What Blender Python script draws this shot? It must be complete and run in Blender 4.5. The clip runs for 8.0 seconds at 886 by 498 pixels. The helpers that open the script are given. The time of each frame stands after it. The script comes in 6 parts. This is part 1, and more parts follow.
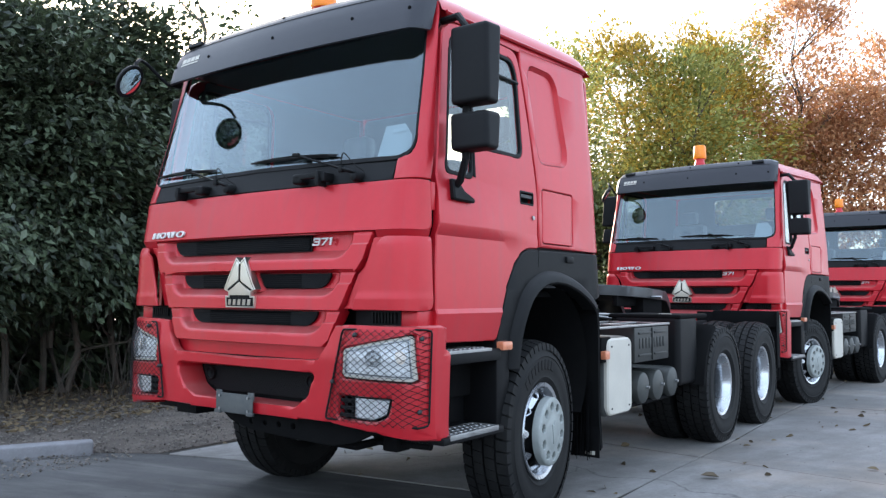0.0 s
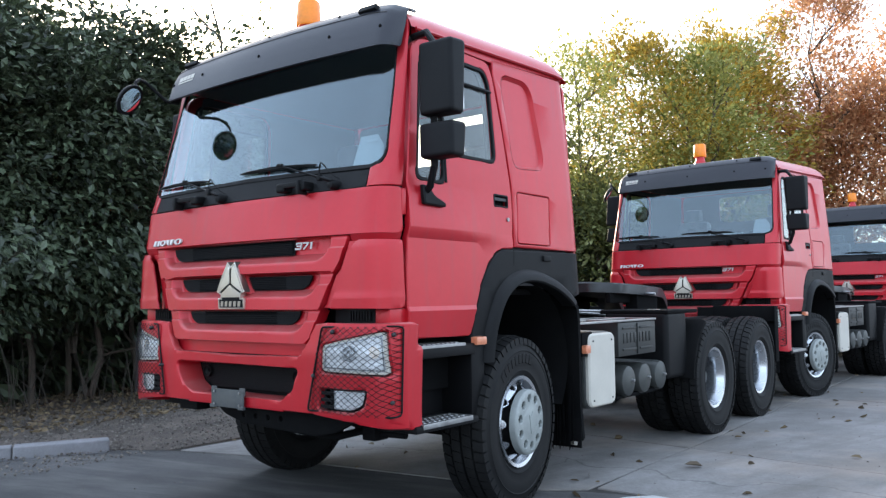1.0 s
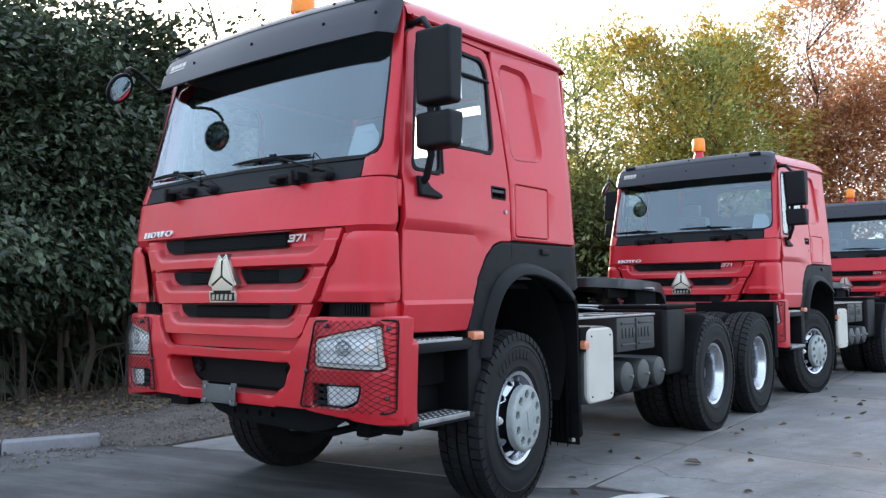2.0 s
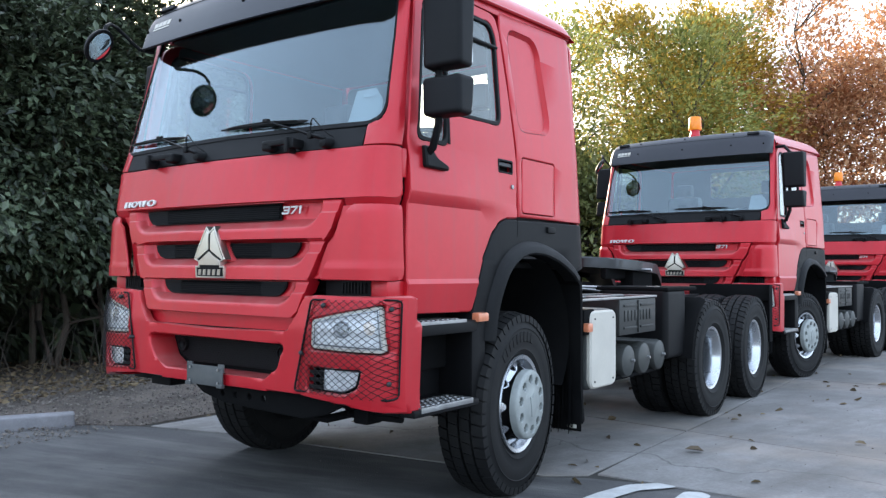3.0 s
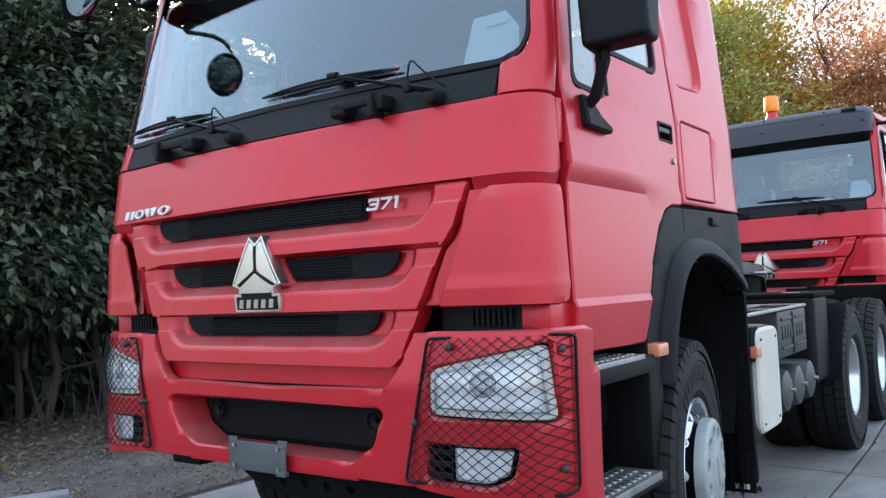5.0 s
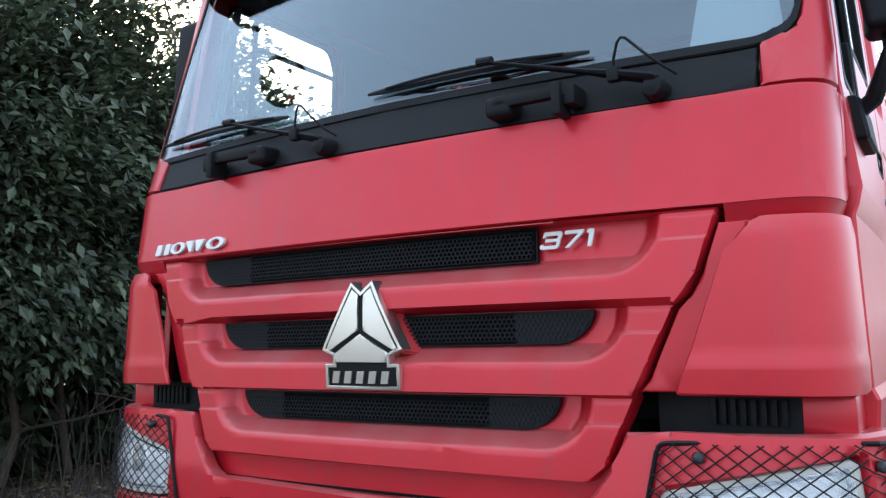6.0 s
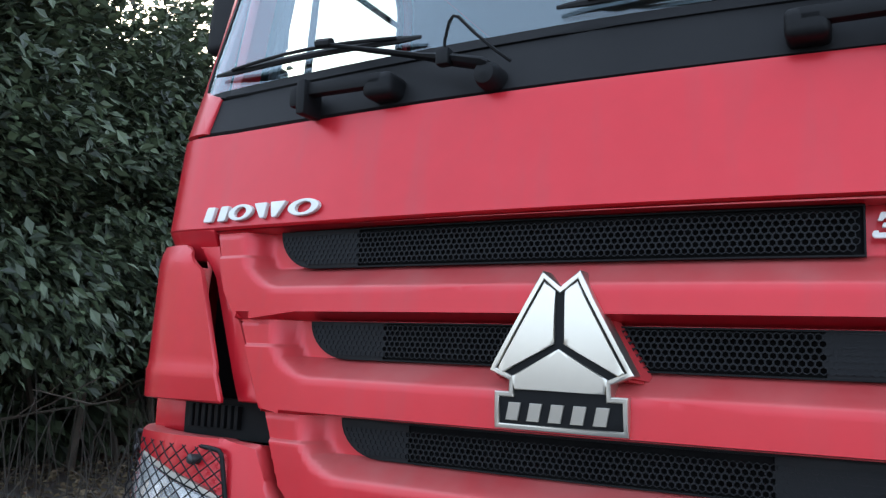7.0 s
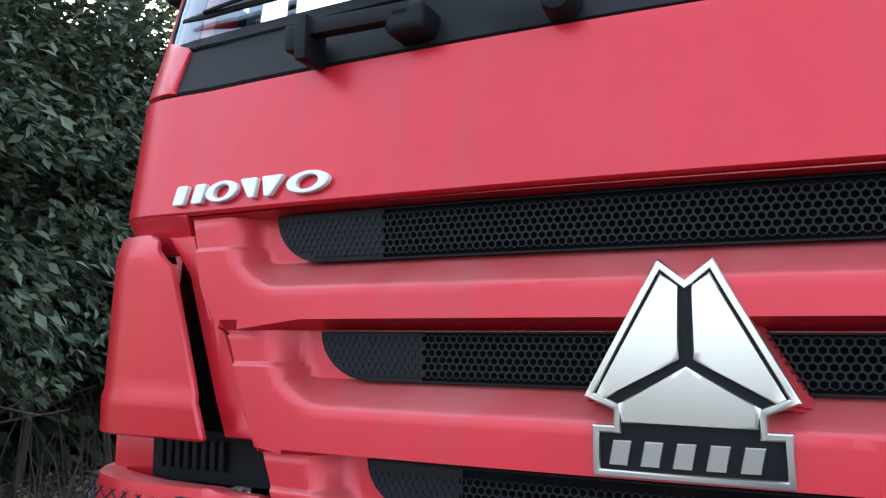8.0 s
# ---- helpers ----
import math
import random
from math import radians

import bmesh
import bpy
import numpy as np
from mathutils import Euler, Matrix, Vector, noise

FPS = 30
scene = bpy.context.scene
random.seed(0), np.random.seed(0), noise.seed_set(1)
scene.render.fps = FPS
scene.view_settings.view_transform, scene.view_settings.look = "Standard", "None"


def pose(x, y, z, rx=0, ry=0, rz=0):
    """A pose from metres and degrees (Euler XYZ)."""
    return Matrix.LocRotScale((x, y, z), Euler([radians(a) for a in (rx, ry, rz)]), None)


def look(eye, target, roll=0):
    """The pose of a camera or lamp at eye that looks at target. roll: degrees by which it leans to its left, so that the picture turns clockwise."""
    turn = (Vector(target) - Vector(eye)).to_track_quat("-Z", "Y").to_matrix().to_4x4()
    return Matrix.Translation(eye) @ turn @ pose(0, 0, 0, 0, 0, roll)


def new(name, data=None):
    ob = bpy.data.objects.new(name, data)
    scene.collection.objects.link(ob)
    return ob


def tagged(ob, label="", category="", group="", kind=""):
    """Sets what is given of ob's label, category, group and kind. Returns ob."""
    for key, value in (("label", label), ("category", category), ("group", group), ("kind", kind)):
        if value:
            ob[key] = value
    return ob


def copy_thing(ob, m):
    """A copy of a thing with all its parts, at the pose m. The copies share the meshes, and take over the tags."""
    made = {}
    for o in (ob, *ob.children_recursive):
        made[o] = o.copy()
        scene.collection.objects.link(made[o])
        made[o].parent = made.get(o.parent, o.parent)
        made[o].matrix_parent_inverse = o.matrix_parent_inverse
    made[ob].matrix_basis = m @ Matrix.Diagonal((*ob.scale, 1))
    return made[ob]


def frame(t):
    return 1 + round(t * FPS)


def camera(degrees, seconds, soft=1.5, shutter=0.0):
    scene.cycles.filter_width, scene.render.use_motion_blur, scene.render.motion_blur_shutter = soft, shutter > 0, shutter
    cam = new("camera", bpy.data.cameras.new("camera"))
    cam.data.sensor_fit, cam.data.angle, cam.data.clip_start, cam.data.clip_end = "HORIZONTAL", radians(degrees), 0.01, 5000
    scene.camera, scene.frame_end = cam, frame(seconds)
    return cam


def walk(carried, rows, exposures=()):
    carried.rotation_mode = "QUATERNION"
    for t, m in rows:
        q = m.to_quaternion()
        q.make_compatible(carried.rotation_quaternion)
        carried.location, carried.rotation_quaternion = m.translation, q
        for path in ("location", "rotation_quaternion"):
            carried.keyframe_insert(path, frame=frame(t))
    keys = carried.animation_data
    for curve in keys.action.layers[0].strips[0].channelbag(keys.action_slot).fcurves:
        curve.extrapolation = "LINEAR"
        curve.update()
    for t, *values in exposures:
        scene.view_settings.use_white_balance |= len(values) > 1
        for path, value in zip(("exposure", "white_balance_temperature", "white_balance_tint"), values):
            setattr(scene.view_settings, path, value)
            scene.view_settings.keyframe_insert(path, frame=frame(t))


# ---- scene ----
cam = camera(57.3, 8.0, soft=1.35)
EXPOSURES = [(0, 1.55), (1.3, 1.46), (3.5, 1.62), (5.5, 1.55), (7, 1.66), (8, 1.88)]
PATH = [
    (0, (3.62, -3.085, 1.372), (2.445, -1.47, 1.485), 0.3),
    (0.2, (3.645, -3.109, 1.334), (2.461, -1.503, 1.471), 0.2),
    (0.5, (3.81, -3.127, 1.339), (2.607, -1.535, 1.466), -0.1),
    (0.7, (3.941, -3.11, 1.318), (2.721, -1.531, 1.451), -0.3),
    (1, (4.044, -3.126, 1.349), (2.812, -1.555, 1.468), -0.7),
    (1.5, (4.069, -3.109, 1.352), (2.832, -1.541, 1.467), -0.9),
    (1.7, (4.045, -3.083, 1.334), (2.81, -1.514, 1.45), -0.7),
    (2.8, (3.745, -2.945, 1.353), (2.561, -1.334, 1.415), 0.0),
    (3, (3.681, -2.902, 1.348), (2.499, -1.289, 1.399), 0.4),
    (3.5, (3.543, -2.665, 1.353), (2.339, -1.069, 1.406), 0.7),
    (4, (3.245, -2.49, 1.328), (2.032, -0.902, 1.408), 0.4),
    (4.2, (3.044, -2.438, 1.354), (1.844, -0.84, 1.442), -0.2),
    (5.3, (2.024, -1.992, 1.354), (0.868, -0.363, 1.453), -3.1),
    (5.5, (1.781, -1.937, 1.399), (0.653, -0.29, 1.526), -2.8),
    (5.8, (1.512, -1.844, 1.411), (0.427, -0.175, 1.595), -2.1),
    (6, (1.351, -1.75, 1.414), (0.275, -0.079, 1.642), -1.0),
    (6.2, (1.126, -1.665, 1.436), (0.068, 0.013, 1.697), 0.8),
    (6.5, (0.889, -1.591, 1.409), (-0.152, 0.095, 1.677), 2.9),
    (6.7, (0.687, -1.557, 1.413), (-0.309, 0.155, 1.69), 3.8),
    (7, (0.488, -1.432, 1.429), (-0.445, 0.319, 1.678), 2.0),
    (7.2, (0.41, -1.342, 1.43), (-0.507, 0.417, 1.681), 1.5),
    (7.5, (0.27, -1.214, 1.453), (-0.627, 0.557, 1.693), 0.3),
    (7.7, (0.22, -1.169, 1.457), (-0.681, 0.602, 1.691), 0.4),
    (8, (0.152, -1.137, 1.467), (-0.685, 0.665, 1.696), 0.5),
]
walk(cam, [(t, look(eye, target, roll)) for t, eye, target, roll in PATH], EXPOSURES)

# ---- world, sun, exposure ----
SUN_AZ, SUN_EL = 54.0, 16.5          # degrees left of +y, degrees up
world = bpy.data.worlds.new("sky")
scene.world = world
world.use_nodes = True
wn = world.node_tree.nodes
wl = world.node_tree.links
sky = wn.new("ShaderNodeTexSky")
sky.sky_type, sky.sun_disc = 'NISHITA', False
sky.sun_elevation, sky.sun_rotation = radians(SUN_EL), radians(-SUN_AZ)
sky.air_density, sky.dust_density, sky.ozone_density = 1.0, 3.0, 1.0
wn["Background"].inputs[1].default_value = 0.15
haze = wn.new("ShaderNodeMix")               # thin high haze whitens the whole sky
haze.data_type = 'RGBA'
haze.inputs["Factor"].default_value = 0.46
haze.inputs["B"].default_value = (6.1, 7.45, 9.5, 1)
wl.new(sky.outputs[0], haze.inputs["A"])
wl.new(haze.outputs["Result"], wn["Background"].inputs[0])
sun = new("sun", bpy.data.lights.new("sun", 'SUN'))
sun.data.energy, sun.data.angle, sun.data.color = 3.0, radians(0.6), (1.0, 0.86, 0.66)
sa, se = radians(SUN_AZ), radians(SUN_EL)
sun_dir = Vector((-math.sin(sa) * math.cos(se), math.cos(sa) * math.cos(se), math.sin(se)))
sun.matrix_world = look((0, 0, 30), Vector((0, 0, 30)) - sun_dir)


# ---- materials ----
def material(name, color, rough=0.5, metal=0.0, vary=0.15, scale=6.0, fine=60.0, bump=0.0, bump_scale=80.0,
             coat=0.0, coat_rough=0.1, spec=0.5, second=None, dust=0.0, dust_color=(0.35, 0.31, 0.27), per_object=0.0):
    """Principled surface with colour varied at two scales, roughness wear, fine relief and, if wanted, dust blotches."""
    m = bpy.data.materials.new(name)
    m.use_nodes = True
    n, l = m.node_tree.nodes, m.node_tree.links
    p = n["Principled BSDF"]
    co = n.new("ShaderNodeTexCoord")
    big, small = n.new("ShaderNodeTexNoise"), n.new("ShaderNodeTexNoise")
    big.inputs["Scale"].default_value, small.inputs["Scale"].default_value = scale, fine
    big.inputs["Detail"].default_value, small.inputs["Detail"].default_value = 5, 3
    for t in (big, small):
        l.new(co.outputs["Object"], t.inputs["Vector"])
    c2 = second or tuple(max(0.0, v * (1 - vary)) for v in color)
    ramp = n.new("ShaderNodeMix")
    ramp.data_type = 'RGBA'
    ramp.inputs["A"].default_value, ramp.inputs["B"].default_value = (*c2, 1), (*color, 1)
    add = n.new("ShaderNodeMath")
    add.operation = 'MULTIPLY_ADD'
    l.new(small.outputs["Fac"], add.inputs[0])
    add.inputs[1].default_value = 0.35
    l.new(big.outputs["Fac"], add.inputs[2])
    spread = n.new("ShaderNodeMapRange")
    spread.inputs["From Min"].default_value, spread.inputs["From Max"].default_value = 0.45, 0.9
    l.new(add.outputs[0], spread.inputs["Value"])
    l.new(spread.outputs[0], ramp.inputs["Factor"])
    out = ramp.outputs["Result"]
    if per_object:
        info = n.new("ShaderNodeObjectInfo")
        hsv = n.new("ShaderNodeHueSaturation")
        mr = n.new("ShaderNodeMapRange")
        mr.inputs["To Min"].default_value, mr.inputs["To Max"].default_value = 1 - per_object, 1 + per_object
        l.new(info.outputs["Random"], mr.inputs["Value"])
        l.new(mr.outputs[0], hsv.inputs["Value"])
        l.new(out, hsv.inputs["Color"])
        out = hsv.outputs[0]
    if dust:
        dn = n.new("ShaderNodeTexNoise")
        dn.inputs["Scale"].default_value, dn.inputs["Detail"].default_value, dn.inputs["Roughness"].default_value = 3.2, 8, 0.7
        l.new(co.outputs["Object"], dn.inputs["Vector"])
        dr = n.new("ShaderNodeMapRange")
        dr.inputs["From Min"].default_value, dr.inputs["From Max"].default_value = 0.42, 0.75
        dr.inputs["To Max"].default_value = dust
        l.new(dn.outputs["Fac"], dr.inputs["Value"])
        dm = n.new("ShaderNodeMix")
        dm.data_type = 'RGBA'
        l.new(dr.outputs[0], dm.inputs["Factor"])
        l.new(out, dm.inputs["A"])
        dm.inputs["B"].default_value = (*dust_color, 1)
        out = dm.outputs["Result"]
    l.new(out, p.inputs["Base Color"])
    rr = n.new("ShaderNodeMapRange")
    rr.inputs["To Min"].default_value, rr.inputs["To Max"].default_value = max(0.02, rough - 0.08), min(1, rough + 0.08)
    l.new(big.outputs["Fac"], rr.inputs["Value"])
    l.new(rr.outputs[0], p.inputs["Roughness"])
    p.inputs["Metallic"].default_value = metal
    p.inputs["Specular IOR Level"].default_value = spec
    p.inputs["Coat Weight"].default_value, p.inputs["Coat Roughness"].default_value = coat, coat_rough
    if bump:
        bn = n.new("ShaderNodeTexNoise")
        bn.inputs["Scale"].default_value, bn.inputs["Detail"].default_value = bump_scale, 4
        l.new(co.outputs["Object"], bn.inputs["Vector"])
        b = n.new("ShaderNodeBump")
        b.inputs["Strength"].default_value, b.inputs["Distance"].default_value = bump, 0.01
        l.new(bn.outputs["Fac"], b.inputs["Height"])
        l.new(b.outputs[0], p.inputs["Normal"])
    return m


def glass(name, tint=(0.8, 0.85, 0.87), face_on=0.05, rough=0.0, milk=0.0, sheen=(1, 1, 1)):
    """A thin pane: tinted see-through, mirrored more the flatter it is seen."""
    m = bpy.data.materials.new(name)
    m.use_nodes = True
    n, l = m.node_tree.nodes, m.node_tree.links
    n.remove(n["Principled BSDF"])
    tr, gl, lw, mx = n.new("ShaderNodeBsdfTransparent"), n.new("ShaderNodeBsdfGlossy"), n.new("ShaderNodeLayerWeight"), n.new("ShaderNodeMixShader")
    tr.inputs[0].default_value = (*tint, 1)
    gl.inputs["Roughness"].default_value = rough
    gl.inputs["Color"].default_value = (*sheen, 1)
    lw.inputs["Blend"].default_value = 0.5
    pw, mr = n.new("ShaderNodeMath"), n.new("ShaderNodeMapRange")
    pw.operation = 'POWER'
    pw.inputs[1].default_value = 4.0
    l.new(lw.outputs["Facing"], pw.inputs[0])
    l.new(pw.outputs[0], mr.inputs["Value"])
    mr.inputs["To Min"].default_value, mr.inputs["To Max"].default_value = face_on, 1.0
    l.new(mr.outputs[0], mx.inputs[0])
    body = tr.outputs[0]
    if milk:
        df, fm = n.new("ShaderNodeBsdfDiffuse"), n.new("ShaderNodeMixShader")
        df.inputs[0].default_value = (0.86, 0.88, 0.90, 1)
        fm.inputs[0].default_value = milk
        l.new(body, fm.inputs[1])
        l.new(df.outputs[0], fm.inputs[2])
        body = fm.outputs[0]
    l.new(body, mx.inputs[1])
    l.new(gl.outputs[0], mx.inputs[2])
    l.new(mx.outputs[0], n["Material Output"].inputs[0])
    return m


def leaf_material(name, dark, light, trans=0.35, rough=0.45):
    """Leaves that differ one by one, glossy above, some light passing through."""
    m = bpy.data.materials.new(name)
    m.use_nodes = True
    n, l = m.node_tree.nodes, m.node_tree.links
    p = n["Principled BSDF"]
    geo = n.new("ShaderNodeNewGeometry")
    ramp = n.new("ShaderNodeValToRGB")
    ramp.color_ramp.elements[0].color, ramp.color_ramp.elements[1].color = (*dark, 1), (*light, 1)
    l.new(geo.outputs["Random Per Island"], ramp.inputs[0])
    l.new(ramp.outputs[0], p.inputs["Base Color"])
    p.inputs["Roughness"].default_value = rough
    tl = n.new("ShaderNodeBsdfTranslucent")
    l.new(ramp.outputs[0], tl.inputs[0])
    mx = n.new("ShaderNodeMixShader")
    mx.inputs[0].default_value = trans
    l.new(p.outputs[0], mx.inputs[1])
    l.new(tl.outputs[0], mx.inputs[2])
    l.new(mx.outputs[0], n["Material Output"].inputs[0])
    return m


RED = material("red_paint", (0.53, 0.0105, 0.021), rough=0.36, metal=0.27, vary=0.14, scale=1.6, fine=25, bump=0.012, bump_scale=260, spec=0.34, coat=0.32, coat_rough=0.22, dust=0.06, dust_color=(0.50, 0.10, 0.11))
PLASTIC = material("black_plastic", (0.008, 0.0082, 0.009), rough=0.55, vary=0.3, scale=4, bump=0.06, bump_scale=420, spec=0.15, dust=0.08, dust_color=(0.03, 0.028, 0.027))
VISOR = material("visor_plastic", (0.013, 0.0125, 0.019), rough=0.38, vary=0.25, scale=3, bump=0.04, bump_scale=420, dust=0.08, dust_color=(0.05, 0.046, 0.05))
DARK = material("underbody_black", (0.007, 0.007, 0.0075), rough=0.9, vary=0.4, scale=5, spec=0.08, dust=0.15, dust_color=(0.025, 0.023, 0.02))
CHASSIS = material("chassis_grey", (0.018, 0.0185, 0.020), rough=0.45, vary=0.3, scale=5, dust=0.25, dust_color=(0.07, 0.065, 0.06))
BOXGREY = material("box_grey_paint", (0.034, 0.037, 0.035), rough=0.5, vary=0.2, scale=7, dust=0.25, dust_color=(0.16, 0.15, 0.13))
BLACKBOX = material("satin_black", (0.006, 0.006, 0.0068), rough=0.55, vary=0.3, scale=4, bump=0.05, bump_scale=300, spec=0.16, dust=0.08, dust_color=(0.022, 0.021, 0.02))
BOXDARK = material("box_dark_paint", (0.016, 0.0178, 0.0168), rough=0.5, vary=0.25, scale=7, dust=0.2, dust_color=(0.07, 0.066, 0.06))
RUBBER = material("tyre_rubber", (0.0055, 0.0055, 0.006), rough=0.7, vary=0.3, scale=7, bump=0.05, bump_scale=160, spec=0.25, dust=0.35, dust_color=(0.026, 0.024, 0.021))
RIM = material("rim_silver", (0.58, 0.60, 0.63), rough=0.26, metal=0.9, vary=0.12, scale=6, dust=0.15, dust_color=(0.32, 0.30, 0.28))
STEEL = material("bare_steel", (0.42, 0.42, 0.42), rough=0.42, metal=0.9, vary=0.35, scale=12, dust=0.2)
SILVER = material("badge_silver", (0.62, 0.58, 0.51), rough=0.30, metal=0.95, vary=0.05, scale=3)
WHITEP = material("white_paint", (0.56, 0.52, 0.45), rough=0.5, vary=0.12, scale=5, dust=0.3, dust_color=(0.42, 0.40, 0.36))
BADGEWHITE = material("badge_white", (0.66, 0.65, 0.62), rough=0.35, vary=0.05)
MESHGREY = material("grille_mesh_grey", (0.011, 0.0115, 0.013), rough=0.6, vary=0.2, scale=6, spec=0.2, dust=0.1, dust_color=(0.03, 0.028, 0.026))
PLATE = material("plate_grey", (0.055, 0.062, 0.064), rough=0.5, vary=0.15, scale=9, dust=0.2)
ORANGE = material("orange_lens", (0.95, 0.27, 0.004), rough=0.35, vary=0.12, scale=30, coat=0.15)
AMBERPALE = material("pale_amber", (0.80, 0.62, 0.45), rough=0.25, vary=0.2, scale=40)
AMBERDIM = material("marker_lens", (0.72, 0.24, 0.12), rough=0.3, vary=0.2, scale=40, coat=0.4)
CABIN = material("cabin_trim", (0.10, 0.105, 0.115), rough=0.7, vary=0.2, scale=5)
CABINLIGHT = material("cabin_light_trim", (0.20, 0.20, 0.195), rough=0.75, vary=0.12, scale=4)
PAPER = material("paper", (0.44, 0.48, 0.50), rough=0.8, vary=0.05)
WRAP = material("plastic_wrap", (0.22, 0.235, 0.26), rough=0.3, vary=0.3, scale=8)
LENSWHITE = material("lamp_reflector", (0.90, 0.89, 0.87), rough=0.22, metal=0.3, vary=0.4, scale=22)
MIRROR = material("mirror_glass", (0.85, 0.86, 0.87), rough=0.02, metal=1.0, vary=0.01)
GLASS = glass("window_glass", (0.84, 0.88, 0.86), 0.045)
SCREEN = glass("windscreen_glass", (0.74, 0.80, 0.81), 0.088, sheen=(0.84, 0.94, 1.0))
CLEAR = glass("lamp_glass", (0.97, 0.97, 0.97), 0.05, milk=0.16)
def streaks(m, amount):
    """Faint vertical dirt runs left by rain."""
    n, l = m.node_tree.nodes, m.node_tree.links
    p = n["Principled BSDF"]
    src = p.inputs["Base Color"].links[0].from_socket
    co, mp_, ns, mr = n.new("ShaderNodeTexCoord"), n.new("ShaderNodeMapping"), n.new("ShaderNodeTexNoise"), n.new("ShaderNodeMapRange")
    mp_.inputs["Scale"].default_value = (16, 16, 0.7)
    ns.inputs["Scale"].default_value, ns.inputs["Detail"].default_value = 1.0, 4
    l.new(co.outputs["Object"], mp_.inputs["Vector"])
    l.new(mp_.outputs[0], ns.inputs["Vector"])
    mr.inputs["From Min"].default_value, mr.inputs["From Max"].default_value, mr.inputs["To Max"].default_value = 0.52, 0.75, amount
    l.new(ns.outputs["Fac"], mr.inputs["Value"])
    mx = n.new("ShaderNodeMix")
    mx.data_type = 'RGBA'
    l.new(mr.outputs[0], mx.inputs["Factor"])
    l.new(src, mx.inputs["A"])
    mx.inputs["B"].default_value = (0.24, 0.05, 0.055, 1)
    l.new(mx.outputs["Result"], p.inputs["Base Color"])


def top_dust(m, colour, amount):
    """Fine dust settled on the faces that look up."""
    n, l = m.node_tree.nodes, m.node_tree.links
    p = n["Principled BSDF"]
    src = p.inputs["Base Color"].links[0].from_socket
    geo, sep, mr, ns, mul, mx = n.new("ShaderNodeNewGeometry"), n.new("ShaderNodeSeparateXYZ"), n.new("ShaderNodeMapRange"), n.new("ShaderNodeTexNoise"), n.new("ShaderNodeMath"), n.new("ShaderNodeMix")
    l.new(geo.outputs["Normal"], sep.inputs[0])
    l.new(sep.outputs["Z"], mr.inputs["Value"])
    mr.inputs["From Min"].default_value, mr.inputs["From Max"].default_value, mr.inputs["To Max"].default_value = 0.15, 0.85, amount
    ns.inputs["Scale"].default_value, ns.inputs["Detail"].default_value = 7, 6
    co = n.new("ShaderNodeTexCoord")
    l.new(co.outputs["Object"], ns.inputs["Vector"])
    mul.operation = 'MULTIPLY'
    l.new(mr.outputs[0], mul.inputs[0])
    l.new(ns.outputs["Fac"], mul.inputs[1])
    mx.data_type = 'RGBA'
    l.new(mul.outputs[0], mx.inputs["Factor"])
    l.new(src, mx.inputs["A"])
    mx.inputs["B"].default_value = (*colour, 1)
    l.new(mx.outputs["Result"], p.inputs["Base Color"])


streaks(RED, 0.2)
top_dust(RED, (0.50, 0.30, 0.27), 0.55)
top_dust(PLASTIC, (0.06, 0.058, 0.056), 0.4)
BARK = material("bark", (0.11, 0.085, 0.065), rough=0.9, vary=0.4, scale=9, bump=0.5, bump_scale=40)


# ---- mesh tools ----
def smooth(me, angle=38):
    me.polygons.foreach_set("use_smooth", [True] * len(me.polygons))
    me.set_sharp_from_angle(angle=radians(angle))
    return me


def part(name, src, mat, parent, label="", angle=38, m=None):
    """Links a bmesh (or a mesh) as ONE mesh object under a thing or a part."""
    if isinstance(src, bmesh.types.BMesh):
        me = bpy.data.meshes.new(name)
        bmesh.ops.recalc_face_normals(src, faces=src.faces[:])
        src.to_mesh(me)
        src.free()
        smooth(me, angle)
    else:
        me = src
    if mat and not me.materials:
        for one in (mat if isinstance(mat, (list, tuple)) else [mat]):
            me.materials.append(one)
    ob = new(name, me)
    if parent:
        ob.parent = parent
    if m:
        ob.matrix_basis = m
    if label:
        ob["label"] = label
    return ob


def mirrored(name, ob, parent, label=""):
    """The same part on the other side of the vehicle, with its children."""
    bm = bmesh.new()
    bm.from_mesh(ob.data)
    mb = ob.matrix_basis.copy()
    bm.transform(Matrix.Diagonal((-1, 1, 1, 1)) @ mb)
    bmesh.ops.reverse_faces(bm, faces=bm.faces[:])
    me = bpy.data.meshes.new(name)
    bm.to_mesh(me)
    bm.free()
    for mt in ob.data.materials:
        me.materials.append(mt)
    smooth(me)
    o2 = part(name, me, None, parent, label or ob.get("label", ""))
    for c in ob.children:
        mirrored(c.name.split(".")[0], c, o2)
    return o2


def box(bm, x0, x1, y0, y1, z0, z1, bev=0.0, m=None, seg=2):
    r = bmesh.ops.create_cube(bm, size=1.0)
    vs = r["verts"]
    for v in vs:
        v.co = Vector(((x0 + x1) / 2 + v.co.x * (x1 - x0), (y0 + y1) / 2 + v.co.y * (y1 - y0), (z0 + z1) / 2 + v.co.z * (z1 - z0)))
    if bev:
        es = {e for v in vs for e in v.link_edges}
        g = bmesh.ops.bevel(bm, geom=list(es), offset=bev, segments=seg, affect='EDGES', profile=0.6)
        vs = {v for f in g["faces"] for v in f.verts} | {v for v in vs if v.is_valid}
    if m:
        bmesh.ops.transform(bm, matrix=m, verts=[v for v in vs if v.is_valid])
    return bm


def boxed(*a, **k):
    return box(bmesh.new(), *a, **k)


